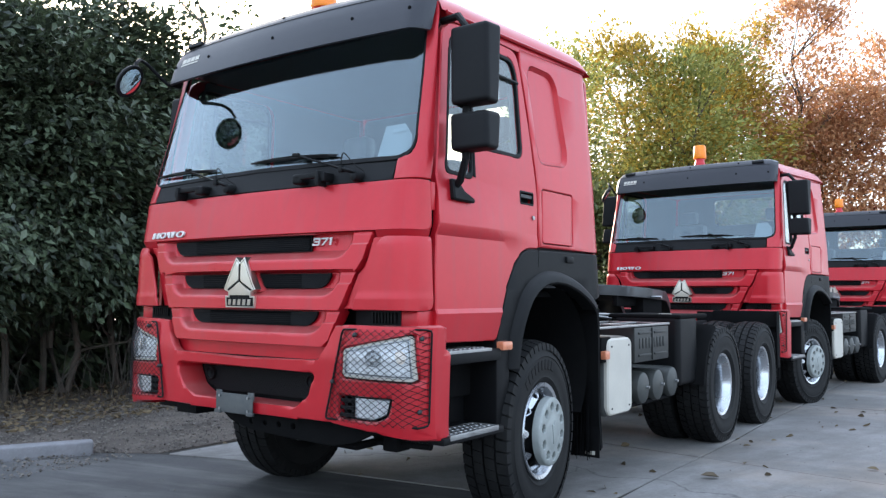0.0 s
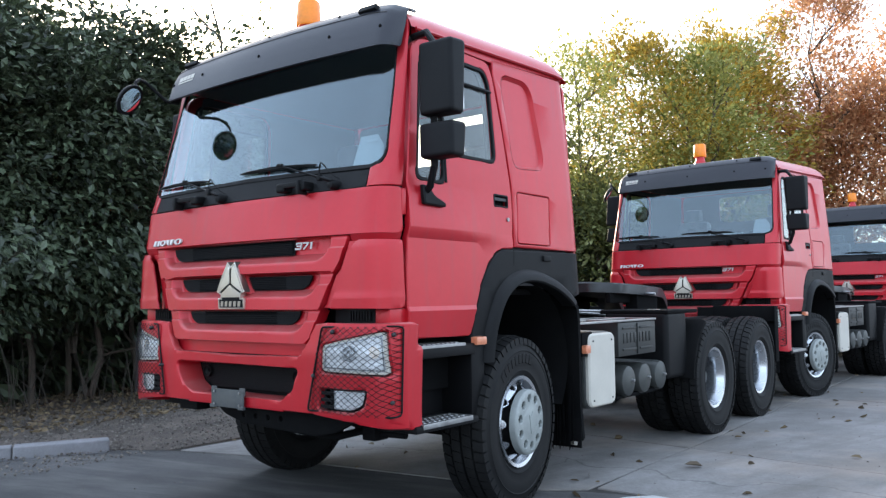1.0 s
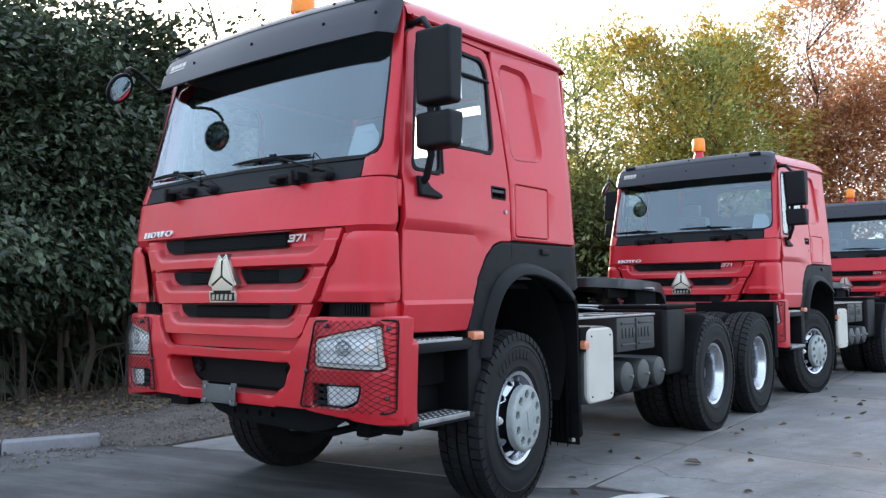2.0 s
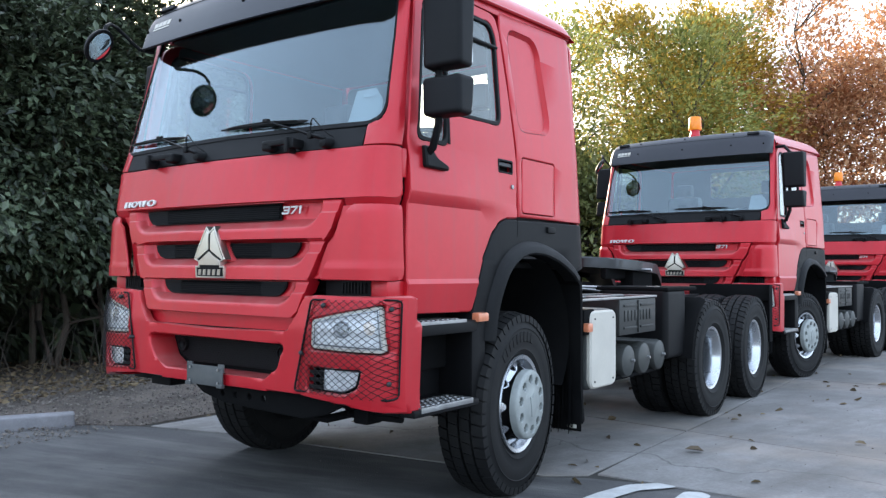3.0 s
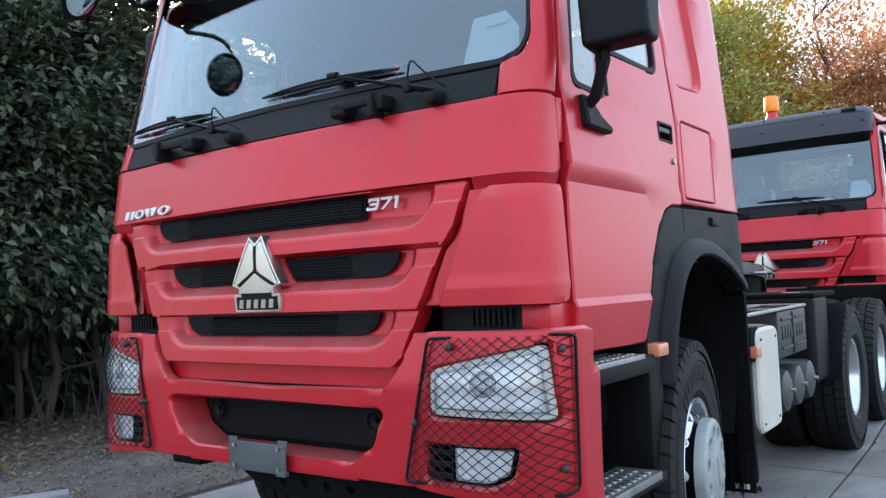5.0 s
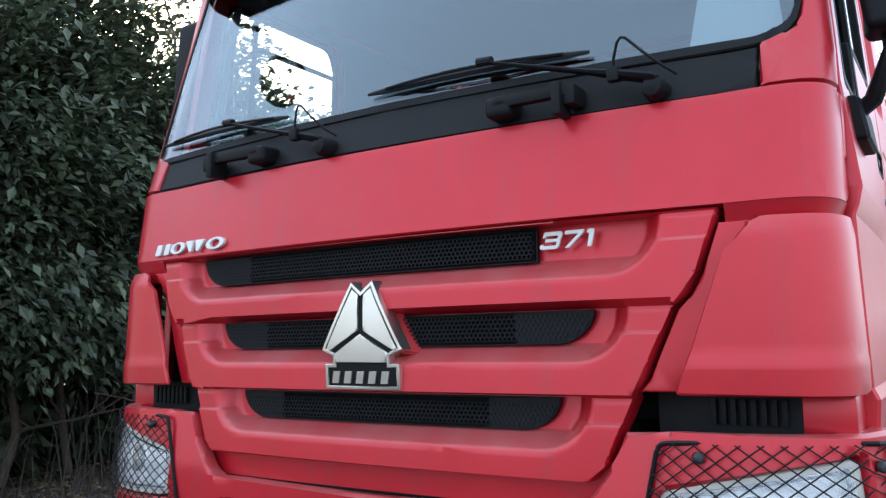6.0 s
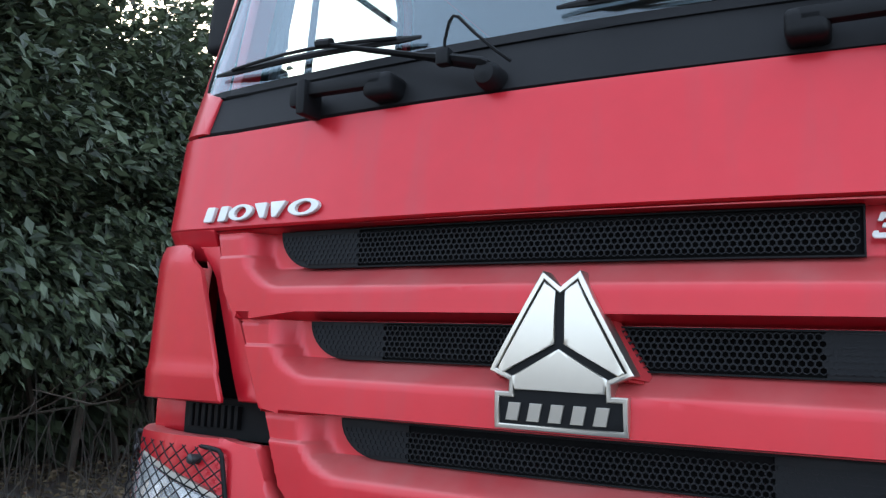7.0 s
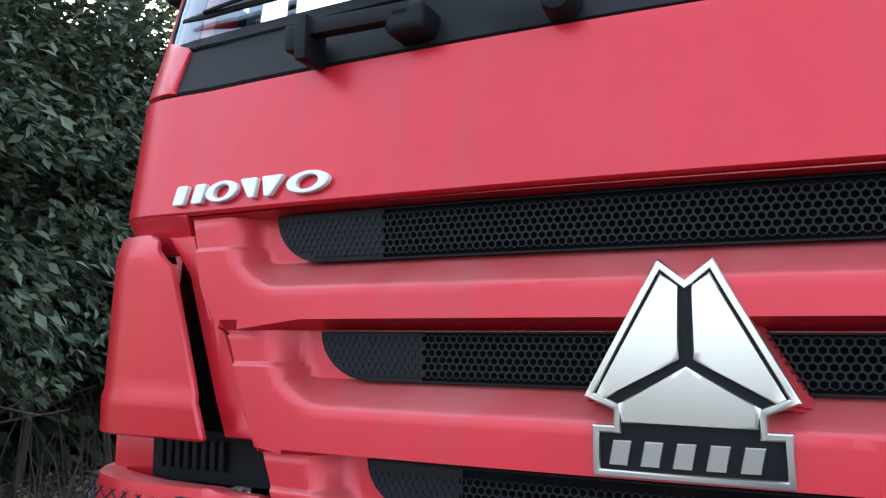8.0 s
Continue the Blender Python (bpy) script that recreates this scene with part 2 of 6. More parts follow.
def tube(bm, pts, r, n=10, closed=False, caps=True, flat=1.0):
    """A round bar along a list of points."""
    pts = [Vector(p) for p in pts]
    k = len(pts)
    rings = []
    up = Vector((0.13, 0.21, 0.97))
    for i, p in enumerate(pts):
        a = pts[(i - 1) % k] if closed or i else p
        b = pts[(i + 1) % k] if closed or i < k - 1 else p
        t = (b - a).normalized()
        s = t.cross(up)
        if s.length < 0.05:
            s = t.cross(Vector((1, 0, 0)))
        s.normalize()
        q = t.cross(s).normalized()
        rr = r[i] if isinstance(r, (list, tuple)) else r
        rings.append([bm.verts.new(p + (s * math.cos(w) + q * math.sin(w) * flat) * rr) for w in (2 * math.pi * j / n for j in range(n))])
    for i in range(k if closed else k - 1):
        a, b = rings[i], rings[(i + 1) % k]
        for j in range(n):
            bm.faces.new((a[j], a[(j + 1) % n], b[(j + 1) % n], b[j]))
    if caps and not closed:
        bm.faces.new(rings[0][::-1])
        bm.faces.new(rings[-1])
    return bm


def lathe(bm, prof, n=48, axis='X', centre=(0, 0, 0), closed=False):
    """Turns (along, radius) points round an axis."""
    c = Vector(centre)
    rings = []
    for a, r in prof:
        ring = []
        for j in range(n):
            w = 2 * math.pi * j / n
            v = Vector((a, r * math.cos(w), r * math.sin(w))) if axis == 'X' else Vector((r * math.cos(w), r * math.sin(w), a)) if axis == 'Z' else Vector((r * math.sin(w), a, r * math.cos(w)))
            ring.append(bm.verts.new(c + v))
        rings.append(ring)
    k = len(rings)
    for i in range(k if closed else k - 1):
        a, b = rings[i], rings[(i + 1) % k]
        for j in range(n):
            bm.faces.new((a[j], a[(j + 1) % n], b[(j + 1) % n], b[j]))
    if not closed:
        for ring in (rings[0], rings[-1]):
            bm.faces.new(ring)
    return bm


def area2(p):
    return sum(p[i][0] * p[(i + 1) % len(p)][1] - p[(i + 1) % len(p)][0] * p[i][1] for i in range(len(p)))


def rounded(pts, rad=0.02, n=4):
    """Rounds the corners of an outline. rad: one radius, or one for each corner."""
    out = []
    k = len(pts)
    for i, p in enumerate(pts):
        r = rad[i] if isinstance(rad, (list, tuple)) else rad
        p = Vector((*p, 0))
        a, b = Vector((*pts[i - 1], 0)), Vector((*pts[(i + 1) % k], 0))
        if r <= 0:
            out.append((p.x, p.y))
            continue
        da, db = a - p, b - p
        ra, rb = min(r, da.length * 0.45), min(r, db.length * 0.45)
        pa, pb = p + da.normalized() * ra, p + db.normalized() * rb
        for j in range(n + 1):
            t = j / n
            q = pa * (1 - t) ** 2 + p * 2 * t * (1 - t) + pb * t * t
            out.append((q.x, q.y))
    return out


def inset(pts, r):
    """Outline moved inwards by r (outwards for minus r); runs counter-clockwise."""
    out = []
    k = len(pts)
    for i in range(k):
        a, p, b = (Vector((*pts[j % k], 0)) for j in (i - 1, i, i + 1))
        d1, d2 = (p - a).normalized(), (b - p).normalized()
        n1, n2 = Vector((-d1.y, d1.x, 0)), Vector((-d2.y, d2.x, 0))
        s = n1 + n2
        s = s / max(0.3, s.dot(n1)) if s.length > 1e-6 else n1
        q = p + s * r
        out.append((q.x, q.y))
    return out


def ccw(p):
    return list(p) if area2(p) > 0 else list(p)[::-1]


def skin(outer, fn, th=0.02, holes=(), r=0.005, cu=(), cv=()):
    """A sheet with thickness: an outline (with holes) in (u, v), cut along grid lines and laid on the surface fn(u, v, out),
    with its rims rounded off by r."""
    bm = bmesh.new()

    def loop(pts):
        vs = [bm.verts.new((p[0], p[1], 0)) for p in pts]
        return [bm.edges.new((vs[i], vs[(i + 1) % len(vs)])) for i in range(len(vs))]

    def fill(es):
        bmesh.ops.triangle_fill(bm, use_beauty=True, use_dissolve=False, edges=es, normal=(0, 0, 1))

    outer = ccw(outer)
    lo, li = loop(outer), loop(inset(outer, r))
    hs = [(loop(ccw(h)), loop(inset(ccw(h), -r))) for h in holes]
    fill(lo + li)
    for a, b in hs:
        fill(a + b)
    fill(li + [e for _, b in hs for e in b])
    for axis, cuts in ((0, cu), (1, cv)):
        no = Vector((1, 0, 0)) if axis == 0 else Vector((0, 1, 0))
        for c in cuts:
            bmesh.ops.bisect_plane(bm, geom=bm.verts[:] + bm.edges[:] + bm.faces[:], dist=1e-5, plane_co=no * c, plane_no=no)
    bmesh.ops.remove_doubles(bm, verts=bm.verts[:], dist=2e-5)
    bmesh.ops.dissolve_degenerate(bm, edges=bm.edges[:], dist=2e-5)
    bm.verts.index_update()
    rim = {v.index for e in bm.edges if len(e.link_faces) == 1 for v in e.verts}
    uv = [(v.co.x, v.co.y) for v in bm.verts]
    faces = [[v.index for v in f.verts] for f in bm.faces]
    walls = []
    for e in bm.edges:
        if len(e.link_faces) == 1:
            lp = e.link_loops[0]
            walls.append((lp.vert.index, lp.link_loop_next.vert.index))
    bm.free()
    k = len(uv)
    vs = [fn(u, v, -r if i in rim else 0.0) for i, (u, v) in enumerate(uv)] + [fn(u, v, -th) for u, v in uv]
    bm = bmesh.new()
    vv = [bm.verts.new(v) for v in vs]
    for f in faces:
        bm.faces.new([vv[i] for i in f])
        bm.faces.new([vv[i + k] for i in reversed(f)])
    for a, b in walls:
        bm.faces.new((vv[b], vv[a], vv[a + k], vv[b + k]))
    return bm


def steps(a, b, d):
    n = max(1, int(round((b - a) / d)))
    return [a + (b - a) * i / n for i in range(1, n)]


def interp(x, xs, ys):
    return float(np.interp(x, xs, ys))


def off(fn):
    """A surface fn(u, v) turned into fn(u, v, out), out along its normal (towards -y or +x first)."""
    def g(u, v, d):
        p = fn(u, v)
        if d == 0.0:
            return p
        e = 1e-3
        n = (fn(u + e, v) - fn(u - e, v)).cross(fn(u, v + e) - fn(u, v - e))
        n.normalize()
        return p + n * d
    return g


# ---- the tractor truck: surfaces ----
# x across, y backwards from the front, z up; the right-hand corner panels are built and mirrored.
def half_width(z):
    return interp(z, [0.9, 1.12, 1.30, 1.72, 2.05, 2.9, 3.1], [1.165, 1.165, 1.16, 1.15, 1.145, 1.09, 1.07])


def front_y(z):
    return interp(z, [0.9, 1.1, 1.7, 1.95, 2.06, 2.9], [-0.03, -0.03, -0.022, 0.015, 0.055, 0.29])


def side_start(z):
    return interp(z, [0.9, 2.0, 2.9], [0.247, 0.247, 0.345])


ARC0, ARC = 0.93, 0.38


def cab_front_(u, z):
    s = -1 if u < 0 else 1
    a = abs(u)
    y = front_y(z) + 0.05 * (min(a, ARC0) / 0.93) ** 2
    if a <= ARC0:
        return Vector((u, y, z))
    w = half_width(z)
    t = (a - ARC0) / ARC
    ye = side_start(z)
    if t > 1:
        return Vector((s * w, ye + (t - 1) * ARC, z))
    th = t * math.pi / 2
    # a squarish corner between the front and the side
    e = interp(z, [2.0, 2.8], [0.58, 0.8])
    cx, cy = math.sin(th) ** e, 1 - math.cos(th) ** e
    return Vector((s * (ARC0 + (w - ARC0) * cx), y + (ye - y) * cy, z))


cab_front = off(cab_front_)


def u_at(x, z):
    """The parameter at which the front surface reaches x."""
    a = abs(x)
    if a <= ARC0:
        return x
    k = min(1.0, (a - ARC0) / (half_width(z) - ARC0)) ** (1 / interp(z, [2.0, 2.8], [0.58, 0.8]))
    return math.copysign(ARC0 + ARC * math.asin(k) / (math.pi / 2), x)


def side_x(y, z):
    x = interp(z, [0.5, 1.12, 1.30, 1.70, 1.74, 2.05, 2.9, 3.1], [1.165, 1.165, 1.17, 1.158, 1.150, 1.145, 1.09, 1.07])
    return x


def set_back(y, z):
    """The door and arch sit a little further forward than the back of the cab."""
    return y + interp(z, [1.1, 1.5, 1.9, 2.9], [-0.092, -0.085, -0.058, -0.05]) * interp(y, [1.75, 2.2], [1, 0.5])


def cab_side_(y, z):
    return Vector((side_x(y, z), set_back(y, z), z))


def cab_side(y, z, d):
    p = cab_side_(y, z)
    p.x += d
    return p


BX = [0, 0.4, 0.70, 0.82, 0.95, 1.06, 1.13, 1.175, 1.205]
BY = [-0.030, -0.032, -0.045, -0.056, -0.044, -0.012, 0.022, 0.070, 0.170]


def bumper_(u, z):
    s = -1 if u < 0 else 1
    a = abs(u)
    if a <= 1.205:
        return Vector((u, interp(a, BX, BY), z))
    return Vector((s * 1.205, 0.17 + (a - 1.205), z))



truck = tagged(new("tractor_truck"), "new matt red tractor truck with black roof visor on concrete", "truck", "parked trucks")

# dark core added for the unlit space inside; closes the view through the gaps
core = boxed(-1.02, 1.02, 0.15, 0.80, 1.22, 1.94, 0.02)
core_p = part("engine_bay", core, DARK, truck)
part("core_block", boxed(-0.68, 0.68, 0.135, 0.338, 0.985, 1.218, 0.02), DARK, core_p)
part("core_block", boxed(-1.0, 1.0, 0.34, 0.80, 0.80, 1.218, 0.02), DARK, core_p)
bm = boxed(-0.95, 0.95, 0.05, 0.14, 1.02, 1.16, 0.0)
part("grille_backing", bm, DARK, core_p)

# front upper panel
cu = steps(-1.31, 1.31, 0.04) + [ARC0 + k for k in (0.02, 0.05, 0.08, 0.11, 0.14)] + [-ARC0 - k for k in (0.02, 0.05, 0.08, 0.11, 0.14)]
out = [(-1.30, 1.70), (1.30, 1.70), (1.30, 1.955), (-1.30, 1.955)]
upper = part("front_panel", skin(rounded(out, 0.012, 2), cab_front, 0.03, r=0.007, cu=cu, cv=[1.72, 1.75, 1.80, 1.85, 1.90, 1.93]), RED, truck)

# grille panel: three stepped bands over mesh slots
ROWS_G = [(1.690, 1.604, 1.556, -0.722, 0.70), (1.486, 1.405, 1.360, -0.618, 0.62), (1.282, 1.203, 1.160, -0.52, 0.53)]
DEPTH = 0.062


def sstep(x):
    x = min(1.0, max(0.0, x))
    return x * x * (3 - 2 * x)


def scoop(x, z):
    d = 0.0
    for zt, zb, zc, xl, xr in ROWS_G:
        if zc < z < zt:
            s = (zt - z) / (zt - zc)
            xa, xb = xl - 0.098 + 0.085 * s ** 2.5, xr + 0.098 - 0.085 * s ** 2.5
            mask = sstep((x - xa) / 0.06) * sstep((xb - x) / 0.06)
            prof = min(1.0, (z - zc) / (zb - zc))
            d = max(d, DEPTH * prof * mask)
            # the wings beside the slot are cut back above a low ridge
            d += 0.008 * sstep((z - zt + 0.062) / 0.008) * (1.0 - mask)
        if zt - 0.010 < z < zt:
            d = max(d, 0.009)
    return d


def grille_(u, z):
    p = cab_front_(u, z)
    lean = 0.0
    for zt, zb, zc, xl, xr in ROWS_G:
        if zt - 0.21 < z <= zt:
            lean = 0.010 * (zt - z) / 0.2
    p.y += scoop(u, z) - 0.004 - lean
    return p




def grille_face(u, z, d):
    return grille_(u, z) - Vector((0, d, 0))


right_v = [(0.912, 1.694), (0.862, 1.555), (0.835, 1.508), (0.805, 1.480), (0.738, 1.325), (0.715, 1.288), (0.652, 1.135), (0.615, 1.098)]
out = [(-x, z) for x, z in right_v] + right_v[::-1]
cu = steps(-0.90, 0.90, 0.03)
for _, _, _, xl, xr in ROWS_G:
    cu += [xl - 0.15 + k * 0.012 for k in range(16)] + [xr + 0.15 - k * 0.012 for k in range(16)]
cv = []
for zt, zb, zc, xl, xr in ROWS_G:
    cv += [zt - 0.0005, zt - 0.004, zt - 0.0105, zb + 0.002, zb - 0.002, zc + 0.003, zc - 0.003, zt - 0.053, zt - 0.0545, zt - 0.058, zt - 0.0625] + steps(zc, zt, 0.009) + steps(zc - 0.07, zc, 0.02)
vpan = part("grille_panel", skin(out, grille_face, 0.075, r=0.005, cu=sorted(set(cu)), cv=sorted(set(cv))), RED, truck, angle=42)


# honeycomb mesh in the slots, closed at the ends
def honeycomb(outline, y_at, a=0.0072, wall=0.0016, depth=0.006, open_x=None):
    """Hexagon cells inside an outline in (x, z); open where open_x holds, embossed elsewhere."""
    o = ccw(outline)

    def inside(x, z):
        c = False
        for i in range(len(o)):
            (x1, z1), (x2, z2) = o[i - 1], o[i]
            if (z1 > z) != (z2 > z) and x < (x2 - x1) * (z - z1) / (z2 - z1) + x1:
                c = not c
        return c
    verts, faces = [], []
    xs, zs = [p[0] for p in o], [p[1] for p in o]
    px, pz = a * math.sqrt(3), a * 1.5
    row = 0
    z = min(zs)
    while z < max(zs):
        x = min(xs) + (px / 2 if row % 2 else 0)
        while x < max(xs):
            if inside(x, z) and inside(x - a, z) and inside(x + a, z) and inside(x, z + a) and inside(x, z - a):
                y = y_at(x, z)
                b = len(verts)
                deep = depth if open_x(x) else depth * 0.35
                for rad, dy in ((a * 1.005, 0), (a - wall, 0), (a - wall, deep)):
                    for k in range(6):
                        w = math.pi / 6 + k * math.pi / 3
                        verts.append((x + rad * math.cos(w), y + dy, z + rad * math.sin(w)))
                for k in range(6):
                    n = (k + 1) % 6
                    faces.append((b + k, b + n, b + 6 + n, b + 6 + k))
                    faces.append((b + 6 + k, b + 6 + n, b + 12 + n, b + 12 + k))
                if not open_x(x):
                    faces.append([b + 12 + k for k in range(6)])
            x += px
        z += pz
        row += 1
    me = bpy.data.meshes.new("grille_mesh")
    me.from_pydata(verts, [], faces)
    return me


def slot_outline(xl, xr, zt, zb, right_square=False):
    arc = [(0.10 * (1 - math.cos(w)), (zt - zb) * math.sin(w)) for w in (k * math.pi / 16 for k in range(9))]
    left = [(xl + a, zt - b) for a, b in arc]
    right = [(xr, zb), (xr, zt)] if right_square else [(xr - a, zt - b) for a, b in arc[::-1]]
    return left + right


GR = [(-0.722, 0.482, 1.688, 1.602, True, -0.496, 0.6), (-0.618, 0.62, 1.484, 1.403, False, -0.42, 0.42), (-0.52, 0.53, 1.280, 1.201, False, -0.348, 0.34)]
for xl, xr, zt, zb, sq, oa, ob_ in GR:
    o = slot_outline(xl, xr, zt, zb, sq)

    def floor_y(x, z):
        return front_y(1.5) + 0.05 * (x / 0.93) ** 2 + 0.031

    def frame_fn(u, v, d):
        return Vector((u, floor_y(u, v) + 0.004 - d, v))
    gp = part("grille", skin(o, frame_fn, 0.009, holes=[inset(ccw(o), 0.0035)], r=0.0008, cu=steps(xl, xr, 0.1)), PLASTIC, vpan, "black honeycomb mesh grille")
    hm = honeycomb(inset(ccw(o), 0.004), floor_y, open_x=lambda x: oa < x < ob_)
    part("mesh", hm, MESHGREY, gp)

    def back_fn(u, v, d):
        return Vector((u, floor_y(u, v) + 0.0125 - d, v))
    part("backing", skin(o, back_fn, 0.003, r=0.001, cu=steps(xl, xr, 0.1)), DARK, gp)

    def end_fn(u, v, d):
        return Vector((u, floor_y(u, v) + 0.0045 - d, v))
    inner = inset(ccw(o), 0.003)
    ends = [[p for p in inner if p[0] < oa] + [(oa, zt - 0.003), (oa, zb + 0.003)]]
    if not sq:
        ends.append([p for p in inner if p[0] > ob_] + [(ob_, zt - 0.003), (ob_, zb + 0.003)])
    for e in ends:
        mx, mz = sum(p[0] for p in e) / len(e), (zt + zb) / 2
        e.sort(key=lambda p: math.atan2(p[1] - mz, p[0] - mx))
        part("end_plate", skin(e, end_fn, 0.003, r=0.0005, cu=steps(xl, xr, 0.1)), MESHGREY, gp)

# emblem: silver outline, black field, three bright plates, bars for the name
EM = [(0, 1.550), (0.035, 1.580), (0.134, 1.397), (0.095, 1.381), (0.095, 1.360), (0.124, 1.360), (0.124, 1.293)]
out = EM + [(-x, z) for x, z in EM[:0:-1]]


def em_at(y0):
    def fn(u, v, d):
        return Vector((u - 0.006, y0 - 0.008 + 0.32 * (v - 1.435) ** 2 + 0.15 * u * u - d, v))
    return fn


bm = bmesh.new()
ped = [(-0.052, 1.505), (0.052, 1.505), (0.122, 1.388), (-0.122, 1.388)]
wide = [(-0.080, 1.510), (0.080, 1.510), (0.158, 1.380), (-0.158, 1.380)]
v1, v2 = [bm.verts.new((x - 0.006, -0.034, z)) for x, z in ped], [bm.verts.new((x - 0.006, 0.016, z)) for x, z in wide]
bm.faces.new(v1)
for i in range(4):
    bm.faces.new((v1[i], v2[i], v2[(i + 1) % 4], v1[(i + 1) % 4]))
bmesh.ops.bevel(bm, geom=[e for e in bm.edges if len(e.link_faces) == 2], offset=0.006, segments=2, affect='EDGES')
part("emblem_base", bm, RED, vpan)
emb = part("emblem", skin(out, em_at(-0.050), 0.045, holes=[inset(ccw(out), 0.0095)], r=0.002, cu=[-0.06, 0.06], cv=steps(1.29, 1.58, 0.024)), SILVER, truck, "silver and black triangular badge")
part("emblem_field", skin(inset(ccw(out), 0.0085), em_at(-0.044), 0.04, r=0.001, cu=[-0.06, 0.06], cv=steps(1.29, 1.58, 0.024)), PLASTIC, emb)
plate_r = [(0.009, 1.543), (0.031, 1.560), (0.117, 1.401), (0.108, 1.394), (0.009, 1.448)]
plate_b = [(0, 1.439), (0.088, 1.389), (0.085, 1.364), (-0.085, 1.364), (-0.088, 1.389)]
for pl in (plate_r, [(-x, z) for x, z in plate_r], plate_b):
    part("emblem_plate", skin(pl, em_at(-0.0505), 0.01, r=0.002, cu=steps(-0.12, 0.12, 0.02), cv=steps(1.29, 1.58, 0.024)), SILVER, emb)
for k in range(5):
    x = -0.103 + k * 0.041
    part("emblem_bar", skin([(x, 1.309), (x + 0.024, 1.309), (x + 0.031, 1.341), (x + 0.007, 1.341)], em_at(-0.048), 0.006, r=0.001), SILVER, emb, "plain silver bar")
# name badge as four plain shapes: bars, a ring, wedges, a ring
def nb(u, v, d):
    p = cab_front_(u_at(u, v), v)
    p.y -= 0.012 + d
    return p


def oval(x0, x1, z0, z1, lean=0.004, n=24):
    cx, cz, rx, rz = (x0 + x1) / 2, (z0 + z1) / 2, (x1 - x0) / 2, (z1 - z0) / 2
    return [(cx + rx * math.cos(w) + lean * math.sin(w), cz + rz * math.sin(w)) for w in (2 * math.pi * k / n for k in range(n))]


NZ0, NZ1 = 1.7185, 1.7560
for o, hole in (
        ([(-0.952, NZ0), (-0.925, NZ0), (-0.917, NZ1), (-0.944, NZ1)], None),
        ([(-0.905, NZ0), (-0.878, NZ0), (-0.870, NZ1), (-0.897, NZ1)], None),
        (oval(-0.868, -0.790, NZ0 - 0.001, NZ1 + 0.001), oval(-0.848, -0.810, NZ0 + 0.006, NZ1 - 0.006)),
        ([(-0.761, NZ0), (-0.748, NZ0), (-0.744, NZ1), (-0.785, NZ1)], None),
        ([(-0.724, NZ0), (-0.711, NZ0), (-0.684, NZ1), (-0.733, NZ1)], None),
        (oval(-0.676, -0.586, NZ0 - 0.001, NZ1 + 0.001), oval(-0.654, -0.608, NZ0 + 0.006, NZ1 - 0.006))):
    part("name_badge", skin(rounded(o, 0.004, 2) if len(o) == 4 else o, nb, 0.014, r=0.0015, holes=[hole] if hole else [], cu=[-0.91, -0.73]), BADGEWHITE, upper, "raised white plain shape")
# the number
DIGITS = {
    "3": [(22, 117), (147, 117), (159, 105), (151, 67), (145, 59), (149, 51), (141, 13), (125, 0), (12, 0), (0, 13), (4, 35), (27, 35), (25, 25), (117, 25), (123, 47), (35, 47), (38, 69), (125, 69), (130, 89), (39, 89), (36, 77), (13, 77), (19, 105)],
    "7": [(189, 117), (327, 117), (322, 95), (232, 2), (197, 2), (285, 91), (185, 91)],
    "1": [(370, 117), (410, 117), (382, 2), (352, 2), (370, 91), (352, 91), (357, 109)],
}
for ch, pts in DIGITS.items():
    # extended upright strokes, leaning to the right
    o = [(0.489 + (x + (0.18 * y if ch == "3" else 0.16 * (y - 60) if ch == "7" else 0)) * 0.000345, 1.631 + y * 0.000362) for x, y in pts]
    part("model_number", skin(rounded(ccw(o), 0.0022, 2), lambda u, v, d: Vector((u, 0.019 + 0.052 * (u - 0.489) - d, v)), 0.006, r=0.001), BADGEWHITE, vpan, "raised silver digit " + ch)

# corner panels beside the grille, flaring at the foot


def corner_(u, z):
    p = cab_front_(u, z)
    n = Vector((0.0, -1, 0)) if abs(u) < ARC0 else Vector((math.sin(min(1, (abs(u) - ARC0) / ARC) * math.pi / 2) * 0.25, -math.cos(min(1, (abs(u) - ARC0) / ARC) * math.pi / 2), 0))
    push = interp(z, [1.295, 1.36, 1.375, 1.63, 1.666], [0.036, 0.038, 0.032, 0.026, 0.008])
    return p + n * push


corner = off(corner_)
out = [(0.951, 1.666), (1.298, 1.666), (1.298, 1.30), (1.28, 1.292), (0.816, 1.293)]
cu = steps(0.80, 1.30, 0.03) + [ARC0 + k for k in (0.003, 0.008, 0.02)]
chk = part("corner_panel", skin(rounded(out, [0.012, 0.01, 0.02, 0.01, 0.01], 2), corner, 0.012, r=0.005, cu=cu, cv=[1.32, 1.345, 1.36, 1.375, 1.40, 1.45, 1.55, 1.60, 1.62, 1.64, 1.665, 1.68]), RED, truck)
part("base_panel", skin([(0.729, 1.297), (0.811, 1.297), (0.947, 1.662), (0.911, 1.662), (0.875, 1.553), (0.849, 1.506), (0.819, 1.477), (0.752, 1.323)], lambda u, z, d: cab_front(u, z, d - 0.014), 0.012, r=0.003, cu=cu, cv=[1.36, 1.42, 1.5, 1.58]), RED, chk)
mirrored("corner_panel", chk, truck)


def undercut(u, z, d):
    p = cab_front(u, z, d - 0.003 - (1.70 - z) * 0.45)
    return p


ul = part("under_lip", skin([(0.925, 1.63), (1.297, 1.63), (1.297, 1.702), (0.925, 1.702)], undercut, 0.012, r=0.002, cu=cu, cv=[1.65, 1.67, 1.69]), RED, truck)
mirrored("under_lip", ul, truck)
